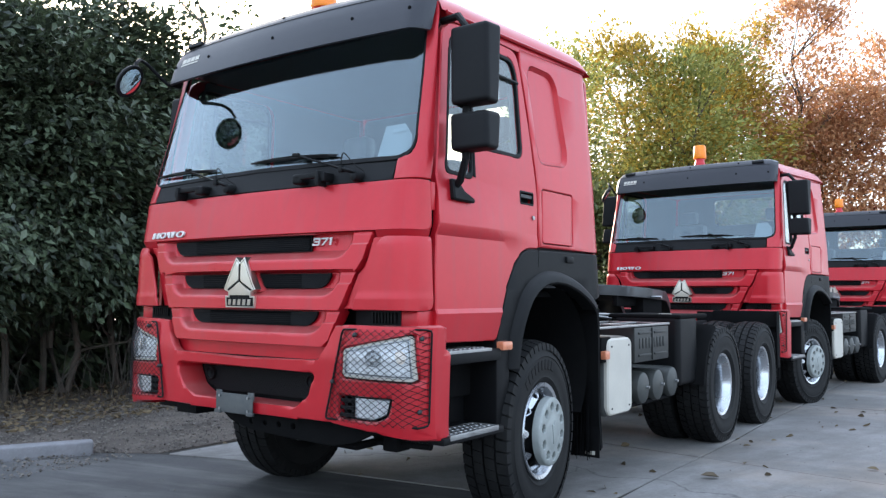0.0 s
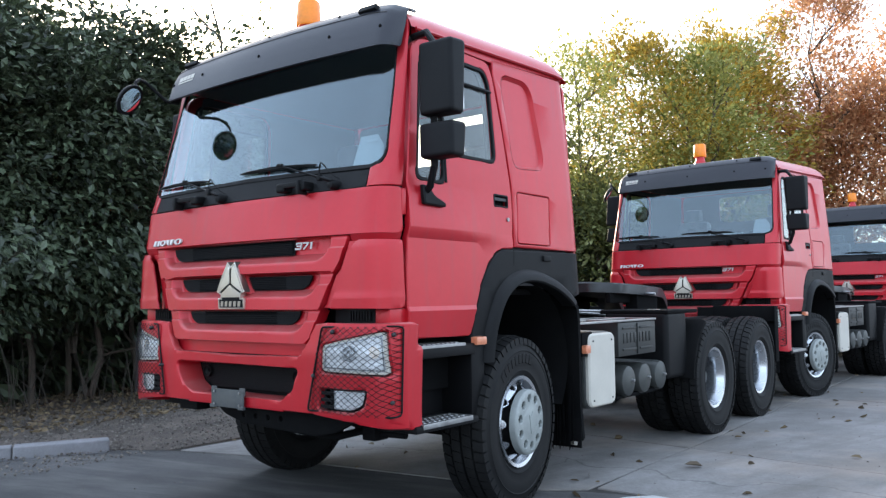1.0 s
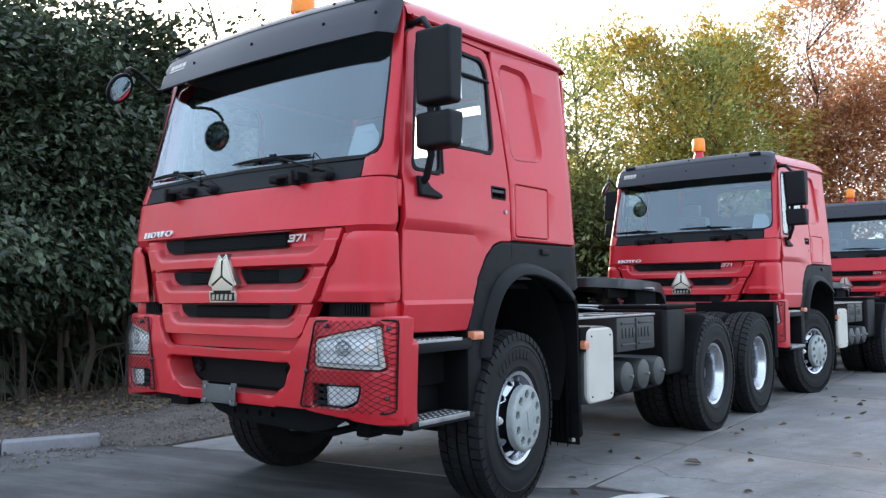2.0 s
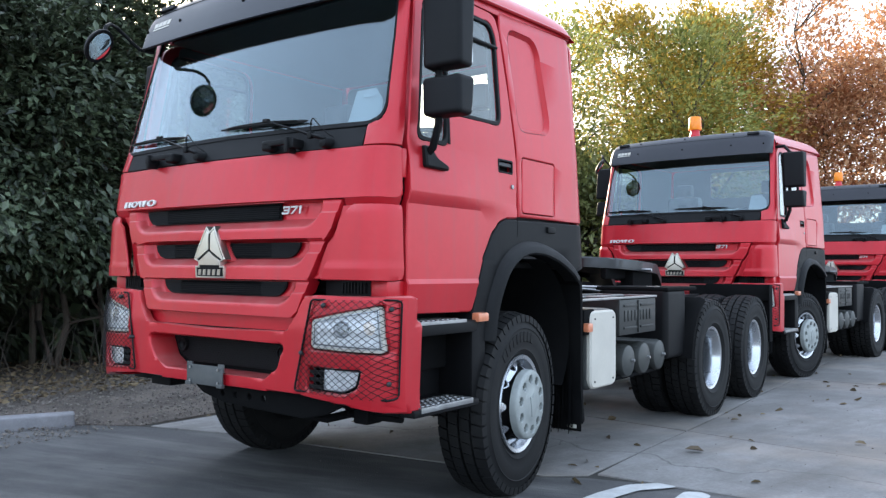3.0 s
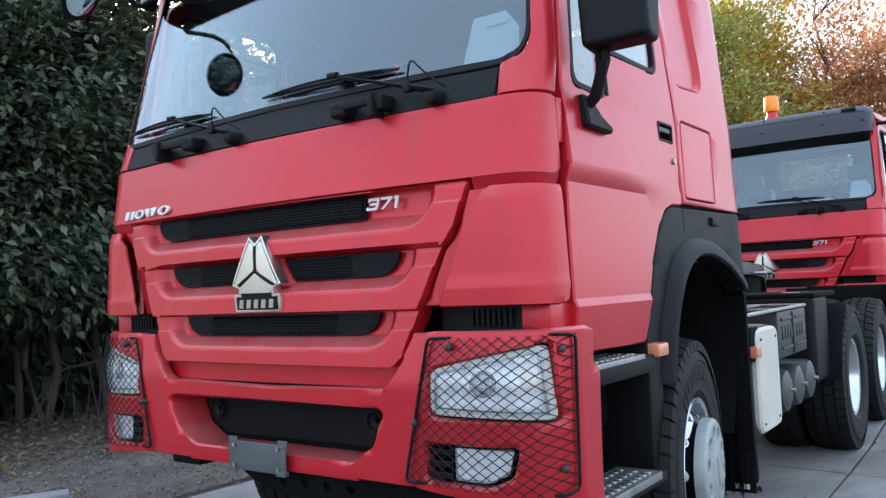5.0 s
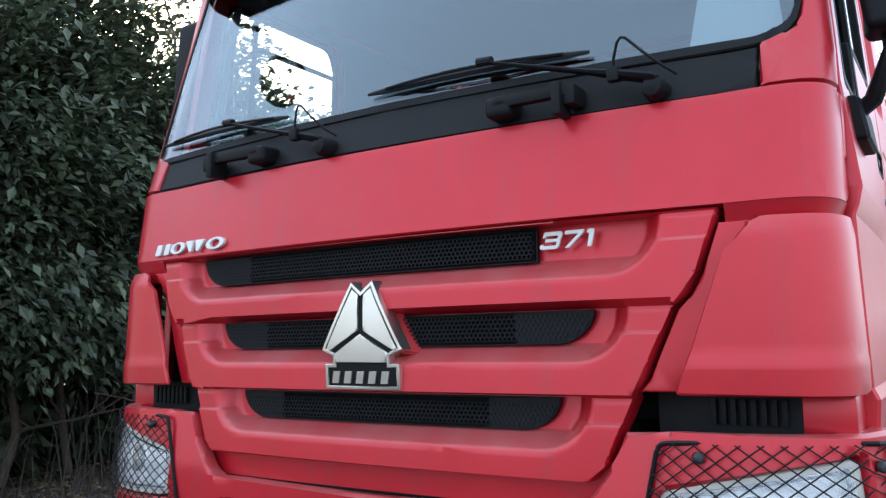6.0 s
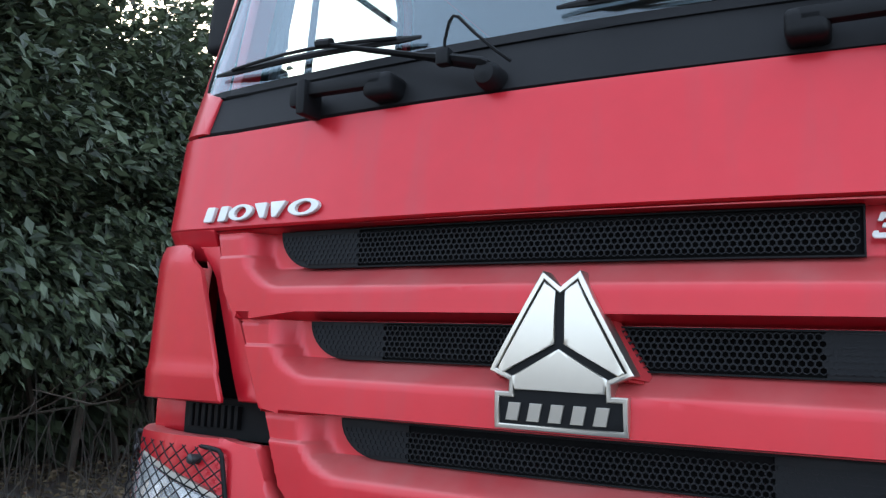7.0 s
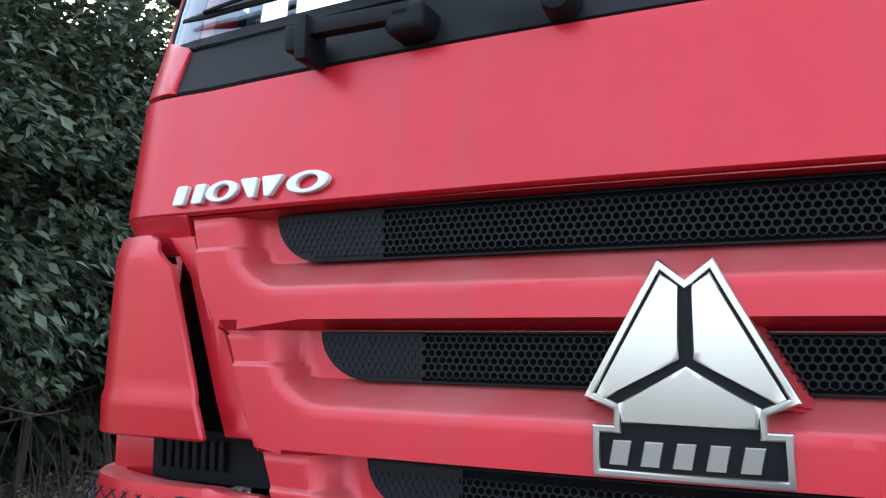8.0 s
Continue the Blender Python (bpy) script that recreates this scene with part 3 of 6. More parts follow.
# hinge cover at the panel's end, small block above the lamp
hc = part("hinge_cover", boxed(1.118, 1.150, 0.205, 0.243, 1.804, 1.95, 0.006), RED, truck)
mirrored("hinge_cover", hc, truck)
blk = part("lamp_bracket", boxed(1.04, 1.15, 0.10, 0.26, 1.195, 1.292, 0.012), RED, truck)
mirrored("lamp_bracket", blk, truck)
vent = bmesh.new()
box(vent, 0.74, 1.045, 0.10, 0.12, 1.20, 1.295)
for k in range(8):
    box(vent, 0.86 + k * 0.021, 0.872 + k * 0.021, 0.085, 0.105, 1.225, 1.28, 0.002)
vp = part("lamp_vent", vent, PLASTIC, truck)
mirrored("lamp_vent", vp, truck)

# recessed strip under the grille panel
part("lower_strip", skin([(-0.72, 1.0), (0.72, 1.0), (0.72, 1.13), (-0.72, 1.13)], lambda u, v, d: Vector((u, 0.005 + 0.05 * (u / 0.93) ** 2 - d, v)), 0.02, r=0.004, cu=steps(-0.72, 0.72, 0.1)), RED, truck)

# dark strip laid on the panel to draw the shade in the slot
part("seam_gap", skin([(-0.60, 1.019), (0.70, 1.019), (0.70, 1.026), (-0.60, 1.026)], lambda u, v, d: Vector((u, 0.001 + 0.05 * (u / 0.93) ** 2 - d, v)), 0.006, r=0.001, cu=steps(-0.6, 0.7, 0.1)), DARK, truck)

# ---- bumper ----
rb = [(0.0, 0.703), (0.45, 0.712), (0.70, 0.722), (1.0, 0.690), (1.225, 0.645), (1.33, 0.640), (1.34, 1.08), (1.30, 1.10), (1.29, 1.205), (1.24, 1.218), (0.80, 1.218), (0.702, 1.212), (0.672, 1.140), (0.634, 1.086), (0.60, 1.040), (0.575, 1.026), (0.0, 1.018)]
out = rb + [(-x, z) for x, z in rb[-2:0:-1]]
intake = [(-0.575, 0.945), (-0.52, 0.83), (-0.42, 0.775), (0.42, 0.772), (0.52, 0.83), (0.575, 0.945), (0.55, 0.962), (-0.55, 0.962)]
lampR = [(0.775, 0.95), (0.775, 1.095), (1.160, 1.180), (1.185, 0.935)]
fogR = [(0.755, 0.865), (0.755, 0.748), (0.99, 0.742), (1.06, 0.775), (1.08, 0.865)]
mir = lambda p: [(-x, z) for x, z in p]
cu = steps(-1.30, 1.30, 0.045) + [s * k for s in (1, -1) for k in (0.74, 0.78, 0.88, 0.95, 1.12, 1.15, 1.19, 1.21, 1.235)]
holes = [rounded(intake, 0.02, 3), rounded(lampR, 0.02, 3), rounded(fogR, 0.02, 3), rounded(mir(lampR), 0.02, 3), rounded(mir(fogR), 0.02, 3)]


def bump2_(u, z):
    p = bumper_(u, z)
    k = interp(z, [0.64, 0.72, 1.0, 1.03, 1.05, 1.218], [0.012, 0.0, 0.0, 0.0, 0.0, 0.025])
    p.y += k
    return p


bumper = part("bumper", skin(out, off(bump2_), 0.05, holes=holes, r=0.010, cu=sorted(set(cu)), cv=[0.70, 0.75, 0.8, 0.9, 0.98, 1.0, 1.03, 1.06, 1.1, 1.15, 1.20]), RED, truck, "red moulded bumper")
part("bumper_ledge", boxed(-0.70, 0.70, -0.015, 0.06, 0.998, 1.014, 0.004), RED, bumper)
# intake: sloping red walls, dark mesh behind, two round holes
bm = bmesh.new()
o1 = rounded(intake, 0.02, 3)
o2 = [(x * 0.95, 0.872 + (z - 0.872) * 0.97) for x, z in o1]
v1 = [bm.verts.new((x, bump2_(x, z).y + 0.008, z)) for x, z in o1]
v2 = [bm.verts.new((x, 0.115, z)) for x, z in o2]
for i in range(len(v1)):
    j = (i + 1) % len(v1)
    bm.faces.new((v1[i], v1[j], v2[j], v2[i]))
part("intake_wall", bm, RED, bumper)
ig = part("intake_grille", skin([(x * 1.0, 0.88 + (z - 0.88) * 1.0) for x, z in intake], lambda u, v, d: Vector((u, 0.125 - d, v)), 0.01, r=0.002), DARK, bumper, "dark intake mesh")
hm = honeycomb(inset(ccw([(x * 0.93, 0.88 + (z - 0.88) * 0.85) for x, z in intake]), 0.004), lambda x, z: 0.105, a=0.008, wall=0.002, open_x=lambda x: False)
part("mesh", hm, PLASTIC, ig)
for x in (-0.43, 0.43):
    bm = bmesh.new()
    lathe(bm, [(0.06, 0.012), (0.05, 0.030), (0.040, 0.034), (0.040, 0.040), (0.06, 0.042)], 20, 'Y', (x, 0.045, 0.895))
    part("tow_eye", bm, PLASTIC, ig)
# number plate bracket
bm = bmesh.new()
box(bm, -0.185, 0.125, -0.058, -0.050, 0.703, 0.812, 0.003)
for x, z in ((-0.16, 0.80), (0.10, 0.80), (-0.16, 0.715), (0.10, 0.715)):
    box(bm, x - 0.018, x + 0.018, -0.061, -0.057, z - 0.004, z + 0.004, 0.001)
box(bm, -0.19, -0.14, -0.054, -0.046, 0.78, 0.825, 0.003)
box(bm, 0.08, 0.13, -0.054, -0.046, 0.78, 0.825, 0.003)
clips = [boxed(x - 0.024, x + 0.024, -0.066, -0.044, 0.697, 0.716, 0.003) for x in (-0.165, 0.105)]
plate = part("number_plate", bm, PLATE, truck, "blank grey number plate")
for x in (-0.15, 0.09):
    for z in (0.722, 0.795):
        part("bolt", lathe(bmesh.new(), [(0, 0.001), (0.0, 0.008), (0.006, 0.007), (0.007, 0.001)], 10, 'Y', (x, -0.065, z)), STEEL, plate)

for cb in clips:
    part("plate_clip", cb, PLATE, plate)

# lamps behind the guards


def lamp_pt(u, v, d, back):
    p = bump2_(u, v)
    n = Vector((0.42, -0.9, 0)) if u > 0 else Vector((-0.42, -0.9, 0))
    return p + n * (d - back)


def lamp_fn(back):
    return lambda u, v, d: lamp_pt(u, v, d, back)


lo = rounded([(0.785, 0.958), (0.785, 1.098), (1.152, 1.172), (1.175, 0.943)], 0.025, 4)
cu = steps(0.76, 1.19, 0.04)
lamp = part("headlight", skin(lo, lamp_fn(0.012), 0.03, holes=[inset(ccw(lo), 0.016)], r=0.004, cu=cu), WHITEP, truck, "clear rectangular headlight unit")
ins = inset(ccw(lo), 0.014)
# reflector bowls
bm = skin(ins, lambda u, v, d: lamp_pt(u, v, d, 0.040 - 0.016 * math.sin((u - 0.78) * 26) ** 2 - 0.008 * math.sin((v - 0.94) * 40) ** 2), 0.01, r=0.002, cu=steps(0.78, 1.18, 0.012), cv=steps(0.94, 1.18, 0.015))
part("reflector", bm, LENSWHITE, lamp)
c = lamp_pt(0.975, 1.055, 0, 0.012)
rotl = Matrix.Translation(c) @ Matrix.Rotation(radians(30), 4, 'Z')
bm = lathe(bmesh.new(), [(0.03, 0.040), (0.0, 0.042), (-0.004, 0.036), (0.004, 0.028), (-0.006, 0.016), (-0.008, 0.002)], 24, 'Y')
bmesh.ops.transform(bm, matrix=rotl, verts=bm.verts[:])
part("projector", bm, PLASTIC, lamp)
c = lamp_pt(1.10, 1.06, 0, 0.028)
bm = lathe(bmesh.new(), [(0.03, 0.03), (0.0, 0.034), (-0.01, 0.02), (-0.014, 0.002)], 20, 'Y')
bmesh.ops.transform(bm, matrix=Matrix.Translation(c) @ Matrix.Rotation(radians(30), 4, 'Z'), verts=bm.verts[:])
part("turn_bulb", bm, AMBERPALE, lamp)
part("inner_rim", skin(inset(ccw(lo), 0.018), lamp_fn(0.016), 0.006, holes=[inset(ccw(lo), 0.024)], r=0.001, cu=cu), PLASTIC, lamp)


def bowed(u, v, d):
    s, t = max(0, min(1, (u - 0.79) / 0.37)), max(0, min(1, (v - 0.955) / 0.19))
    return lamp_pt(u, v, d, 0.010 - 0.020 * (math.sin(math.pi * s) * math.sin(math.pi * t)) ** 0.5)


cl = part("lens", skin(inset(ccw(lo), 0.012), bowed, 0.004, r=0.001, cu=steps(0.76, 1.19, 0.03), cv=steps(0.94, 1.18, 0.03)), CLEAR, lamp)
mirrored("headlight", lamp, truck)
fo = rounded([(0.865, 0.862), (0.865, 0.752), (0.985, 0.748), (1.05, 0.778), (1.07, 0.862)], 0.012, 3)
fog = part("fog_light", skin(fo, lamp_fn(0.03), 0.02, holes=[inset(ccw(fo), 0.008)], r=0.003, cu=cu), PLASTIC, truck, "clear fog light with dark louvres")
part("reflector", skin(inset(ccw(fo), 0.007), lambda u, v, d: lamp_pt(u, v, d, 0.045 - 0.012 * math.sin((u - 0.85) * 34) ** 2), 0.01, r=0.002, cu=steps(0.86, 1.07, 0.01), cv=steps(0.75, 0.86, 0.02)), LENSWHITE, fog)
part("lens", skin(inset(ccw(fo), 0.006), lamp_fn(0.018), 0.004, r=0.001, cu=cu), CLEAR, fog)
for k in range(3):
    part("louvre", skin([(0.758, 0.757 + k * 0.036), (0.862, 0.757 + k * 0.036), (0.862, 0.775 + k * 0.036), (0.758, 0.775 + k * 0.036)], lamp_fn(0.02 + 0.004 * k), 0.012, r=0.003, cu=cu), PLASTIC, fog)
part("backing", skin([(0.72, 0.735), (1.10, 0.735), (1.16, 0.90), (1.20, 1.19), (0.76, 1.19), (0.76, 0.9)], lamp_fn(0.12), 0.01, r=0.002, cu=steps(0.72, 1.2, 0.06)), DARK, fog)
mirrored("fog_light", fog, truck)

# wire guards in front of the lamps
GO = [(0.675, 0.742), (0.776, 1.196), (1.197, 1.200), (1.197, 0.722)]


def guard_pt(u, v):
    p = bump2_(u, v)
    n = Vector((0.42, -0.9, 0))
    return p + n * 0.016


def wire(bm, a, b, r=0.0017, seg=7, n=5):
    tube(bm, [guard_pt(a[0] + (b[0] - a[0]) * i / seg, a[1] + (b[1] - a[1]) * i / seg) for i in range(seg + 1)], r, n)


def clip_line(p, d, poly):
    """The stretch of a line that lies inside a convex outline."""
    t0, t1 = -9.0, 9.0
    poly = ccw(poly)
    for i in range(len(poly)):
        a, b = poly[i - 1], poly[i]
        nx, nz = -(b[1] - a[1]), b[0] - a[0]
        num, den = nx * (p[0] - a[0]) + nz * (p[1] - a[1]), nx * d[0] + nz * d[1]
        if abs(den) < 1e-9:
            continue
        t = -num / den
        if den > 0:
            t0 = max(t0, t)
        else:
            t1 = min(t1, t)
    return (t0, t1) if t1 - t0 > 0.005 else None


bm = bmesh.new()
go = rounded(GO, 0.02, 3)
tube(bm, [guard_pt(u, v) for u, v in go], 0.0055, 7, closed=True)
guard = part("headlight_guard", bm, PLASTIC, truck, "black diamond wire lamp guard")
bm = bmesh.new()
for sgn in (1, -1):
    d = Vector((0.8, 0.6 * sgn)).normalized()
    for k in range(-30, 60):
        p = (0.68 + k * 0.0425, 0.97)
        c = clip_line(p, d, GO)
        if c:
            wire(bm, (p[0] + d.x * c[0], p[1] + d.y * c[0]), (p[0] + d.x * c[1], p[1] + d.y * c[1]))
part("wire_mesh", bm, PLASTIC, guard)
for u, v in ((0.86, 1.170), (1.180, 1.155), (0.722, 0.93), (1.180, 0.80)):
    c = guard_pt(u, v)
    bm = lathe(bmesh.new(), [(0.02, 0.011), (-0.004, 0.012), (-0.010, 0.007), (-0.011, 0.001)], 12, 'Y')
    bmesh.ops.transform(bm, matrix=Matrix.Translation(c) @ Matrix.Rotation(radians(25), 4, 'Z'), verts=bm.verts[:])
    part("bolt", bm, CHASSIS, guard)
mirrored("headlight_guard", guard, truck)

# lower valance and steering parts under the bumper
bm = skin(rounded([(-0.30, 0.73), (-0.16, 0.64), (0.02, 0.60), (0.62, 0.575), (0.78, 0.61), (0.95, 0.69), (0.95, 0.74), (-0.30, 0.74)], 0.02, 3), lambda u, v, d: Vector((u, 0.02 + 0.1 * (0.72 - v) + 0.05 * u * u - d, v)), 0.02,
          holes=[[(x + 0.017 * math.cos(w), 0.655 + 0.017 * math.sin(w)) for w in (k * math.pi / 5 for k in range(10))] for x in (0.02, 0.13, 0.24, 0.35)], r=0.004, cu=steps(-0.7, 0.9, 0.2))
val = part("valance", bm, DARK, truck, "black steel valance with round holes")
bm = bmesh.new()
tube(bm, [(0.15, 0.10, 0.60), (0.45, 0.12, 0.585), (0.70, 0.16, 0.57), (0.80, 0.30, 0.60)], 0.022, 8)
tube(bm, [(0.80, 0.22, 0.60), (1.12, 0.26, 0.60)], 0.02, 8)
part("pipe", bm, DARK, val)
# dark plates added to close the view between the steps and the wheel
part("inner_panel", boxed(0.68, 0.72, 0.36, 1.15, 0.64, 1.15, 0.005), DARK, val)
part("inner_panel", boxed(-0.72, -0.68, 0.36, 1.15, 0.72, 1.15, 0.005), DARK, val)
bm = boxed(0.86, 0.96, 0.18, 0.30, 0.56, 0.68, 0.015)
part("bracket", bm, DARK, val)

# ---- cowl, windscreen, wipers ----
cowl_ = lambda u, z: cab_front_(u, z) + Vector((0, 0.006, 0))
out = [(-1.03, 1.958), (0.965, 1.958), (0.965, 2.03), (0.97, 2.062), (0.0, 2.075), (-0.97, 2.062), (-1.03, 2.06)]
cowl = part("cowl", skin(out, off(cowl_), 0.03, r=0.005, cu=steps(-1.1, 1.1, 0.06), cv=[1.99, 2.02, 2.045]), PLASTIC, truck, "black plastic windscreen cowl")
WS = [(-1.075, 2.062), (-0.97, 2.075), (0.0, 2.085), (0.97, 2.075), (1.055, 2.10), (1.10, 2.16), (1.085, 2.55), (1.06, 2.88), (-1.06, 2.88), (-1.085, 2.55), (-1.10, 2.16)]
ws_ = lambda u, z: cab_front_(u, z) + Vector((0, 0.004, 0))
cuw = steps(-1.2, 1.2, 0.06) + [s * (ARC0 + k) for s in (1, -1) for k in (0.02, 0.05, 0.08, 0.11)]
wsf = rounded(WS, [0.02, 0.02, 0.0, 0.02, 0.05, 0.05, 0.02, 0.02, 0.02, 0.02, 0.05], 4)
pane = part("windscreen", skin(wsf, off(ws_), 0.005, r=0.001, cu=cuw, cv=steps(2.06, 2.88, 0.1)), SCREEN, truck, "large flat-bowed windscreen")
pane.visible_shadow = False
part("windscreen_seal", skin(inset(ccw(wsf), -0.012), off(lambda u, z: cab_front_(u, z) + Vector((0, 0.001, 0))), 0.012, holes=[inset(ccw(wsf), 0.014)], r=0.004, cu=cuw, cv=steps(2.06, 2.88, 0.1)), PLASTIC, pane)
# red frame round the windscreen: corners, pillars, header
# built as two sides and a header, so that each stays a simple outline
ra = [(1.297, 1.962), (1.297, 2.95), (0.95, 2.95), (0.95, 2.893), (1.068, 2.888), (1.095, 2.55), (1.112, 2.165), (1.100, 2.13), (1.075, 2.10), (1.04, 2.086), (0.972, 2.072), (0.972, 1.962)]
pil = part("front_pillar", skin(ra, cab_front, 0.03, r=0.006, cu=[ARC0 + k for k in (0.03, 0.06, 0.1, 0.15, 0.2, 0.25, 0.3, 0.35)], cv=steps(1.97, 2.95, 0.08)), RED, truck)
mirrored("front_pillar", pil, truck)
part("header", skin([(-0.95, 2.893), (0.95, 2.893), (0.95, 2.95), (-0.95, 2.95)], cab_front, 0.03, r=0.004, cu=steps(-0.95, 0.95, 0.1)), RED, truck)


# spindle, elbow and blade ends along the glass
for px, ex, bl, br in ((-0.187, -0.642, -1.008, -0.384), (0.785, 0.335, -0.065, 0.612)):
    base = cab_front_(px, 1.984)
    w = part("wiper", lathe(bmesh.new(), [(0.02, 0.030), (-0.03, 0.028), (-0.05, 0.022), (-0.056, 0.004)], 16, 'Y', base), PLASTIC, truck, "black wiper resting low on the glass")
    elbow = cab_front(ex, 2.130, 0.038)
    a0 = cab_front(px, 1.989, 0.045)
    bm = bmesh.new()
    mid = a0.lerp(elbow, 0.35)
    tube(bm, [a0 + (a0 - mid) * 0.06, a0, a0.lerp(elbow, 0.2), mid, elbow], [0.012, 0.021, 0.020, 0.012, 0.008], 8, flat=0.55)
    part("arm", bm, PLASTIC, w)
    b0, b1 = cab_front(bl, 2.128, 0.012), cab_front(br, 2.118, 0.012)
    bm = bmesh.new()
    line = [b0.lerp(b1, k / 10) + Vector((0, 0, 0.008 * math.sin(math.pi * k / 10))) for k in range(11)]
    tube(bm, line, [0.003] + [0.0062] * 9 + [0.003], 6, flat=1.6)
    part("blade", bm, PLASTIC, w)
    bm = bmesh.new()
    bow = [b0.lerp(b1, 0.10 + 0.80 * k / 8) + Vector((0, -0.008 - 0.018 * math.sin(math.pi * k / 8), 0.002 + 0.010 * math.sin(math.pi * (0.10 + 0.80 * k / 8)))) for k in range(9)]
    tube(bm, bow, 0.0045, 6)
    tube(bm, [elbow + Vector((-0.022, 0, 0.004)), elbow + Vector((0.022, -0.004, 0.0))], 0.012, 8)
    part("blade_frame", bm, PLASTIC, w)
    bm = bmesh.new()
    hose = [a0 + Vector(q) for q in ((-0.095, 0.004, 0.028), (-0.092, -0.004, 0.062), (-0.080, -0.010, 0.098), (-0.070, -0.012, 0.108), (-0.058, -0.012, 0.104), (-0.020, -0.008, 0.064), (0.022, 0.0, 0.026), (0.048, 0.02, 0.006))]
    tube(bm, hose, 0.0036, 6)
    part("hose", bm, PLASTIC, w)
    part("hose_clip", boxed(a0.x - 0.108, a0.x - 0.078, a0.y - 0.016, a0.y + 0.012, a0.z + 0.008, a0.z + 0.044, 0.006), PLASTIC, w)

# flat grab handles on the cowl, the second one turned round
for x0, x1, sgn in ((-0.680, -0.408, 1), (0.368, 0.612, -1)):
    yb = cab_front_((x0 + x1) / 2, 1.99).y
    at = lambda a, b: tuple(sorted(((x0 + a, x0 + b) if sgn > 0 else (x1 - a, x1 - b))))
    w = x1 - x0
    gh = part("grab_handle", boxed(*at(0.02, w - 0.02), yb - 0.066, yb - 0.036, 1.990, 2.020, 0.008), PLASTIC, cowl)
    part("handle_foot", boxed(*at(w - 0.072, w), yb - 0.066, yb + 0.015, 1.968, 2.022, 0.016, seg=3), PLASTIC, gh)
    part("handle_foot", boxed(*at(0.0, 0.034), yb - 0.064, yb + 0.015, 1.968, 2.018, 0.010), PLASTIC, gh)
    part("clip", boxed(*at(0.032, 0.056), yb - 0.078, yb - 0.010, 1.945, 2.026, 0.006), PLASTIC, gh)

# ---- sun visor over the windscreen ----
VP = [(-0.004, 2.768), (0.0, 2.79), (0.022, 2.87), (0.05, 2.945), (0.09, 3.015), (0.16, 3.07), (0.30, 3.095)]
VL = [0.0]
for i in range(1, len(VP)):
    VL.append(VL[-1] + math.hypot(VP[i][0] - VP[i - 1][0], VP[i][1] - VP[i - 1][1]))


def visor_(u, v):
    a = abs(u)
    s = -1 if u < 0 else 1
    y = interp(v, VL, [p[0] for p in VP])
    z = interp(v, VL, [p[1] for p in VP])
    k = max(0.0, a - 1.0)
    x = a if a < 1.0 else 1.0 + 0.08 * math.sin(min(k / 0.2, math.pi / 2))
    yb = 0.125 + 0.05 * min(a, 1.0) ** 2 + (0.12 * (1 - math.cos(min(k / 0.2, math.pi / 2))) + max(0, k - 0.314))
    z -= (0.012 * min(a, 1.1) ** 2 + 0.05 * sstep((a - 0.88) / 0.3)) * (v / VL[-1])
    return Vector((s * x, yb + y, z))


out = [(-1.32, 0.0), (-1.2, 0.0), (1.2, 0.0), (1.32, 0.0), (1.30, 0.20), (1.10, VL[-1]), (-1.10, VL[-1]), (-1.30, 0.20)]
vis = part("visor", skin(rounded(out, [0.04, 0, 0, 0.04, 0.03, 0.03, 0.03, 0.03], 3), off(visor_), 0.015, r=0.004, cu=steps(-1.42, 1.42, 0.05), cv=steps(0, VL[-1], 0.03)), VISOR, truck, "black roof-edge sun visor with screws")
visor_f = off(visor_)
for u in (-1.0, -0.62, 0.0, 0.62, 1.0):
    for v in (0.13, 0.30) if abs(u) < 0.9 else (0.13,):
        p = visor_f(u, v, 0.002)
        bm = bmesh.new()
        bmesh.ops.create_uvsphere(bm, u_segments=10, v_segments=6, radius=0.011)
        part("screw", bm, DARK, vis, m=Matrix.Translation(p) @ Matrix.Diagonal((1, 0.5, 1, 1)))
bm = tube(bmesh.new(), [visor_f(u, 0.245, 0.0005) for u in [-1.02] + steps(-1.02, 1.02, 0.06) + [1.02]], 0.0035, 5)
part("seam", bm, CHASSIS, vis)
for s in (-1, 1):
    p = visor_f(s * 0.86, 0.28, 0.006)
    part("clearance_lamp", boxed(-0.07, 0.07, -0.018, 0.02, -0.016, 0.02, 0.008), PLASTIC, vis, m=Matrix.Translation(p) @ Matrix.Rotation(radians(-28), 4, 'X'))
for k in range(4):
    o = [(-0.93 + k * 0.05, 0.135), (-0.888 + k * 0.05, 0.135), (-0.888 + k * 0.05, 0.17), (-0.93 + k * 0.05, 0.17)]
    part("lettering_bar", skin(o, visor_f, 0.002, r=0.0004), WHITEP, vis, "plain pale bar", m=Matrix.Translation((0, -0.002, 0.001)))
part("lettering_bar", skin([(-0.93, 0.115), (-0.74, 0.115), (-0.74, 0.127), (-0.93, 0.127)], visor_f, 0.002, r=0.0004, cu=steps(-0.93, -0.74, 0.05)), WHITEP, vis, "plain pale bar", m=Matrix.Translation((0, -0.002, 0.001)))

# ---- roof ----
def roof_pt(x, y):
    zc = interp(y, [0.3, 0.6, 1.2, 1.7, 1.95, 2.05, 2.12], [3.06, 3.09, 3.11, 3.13, 3.13, 3.12, 3.09])
    zs = interp(y, [0.3, 1.0, 1.95, 2.2], [2.88, 2.90, 2.935, 2.93])
    zc = zs + (zc - zs) * max(0.0, 1 - max(0.0, (y - 2.015) / 0.14) ** 3)
    w = half_width(2.9) + 0.01
    t = min(1.0, abs(x) / w)
    return Vector((x, y, zs + (zc - zs) * (1 - t ** 8) ** 0.5))


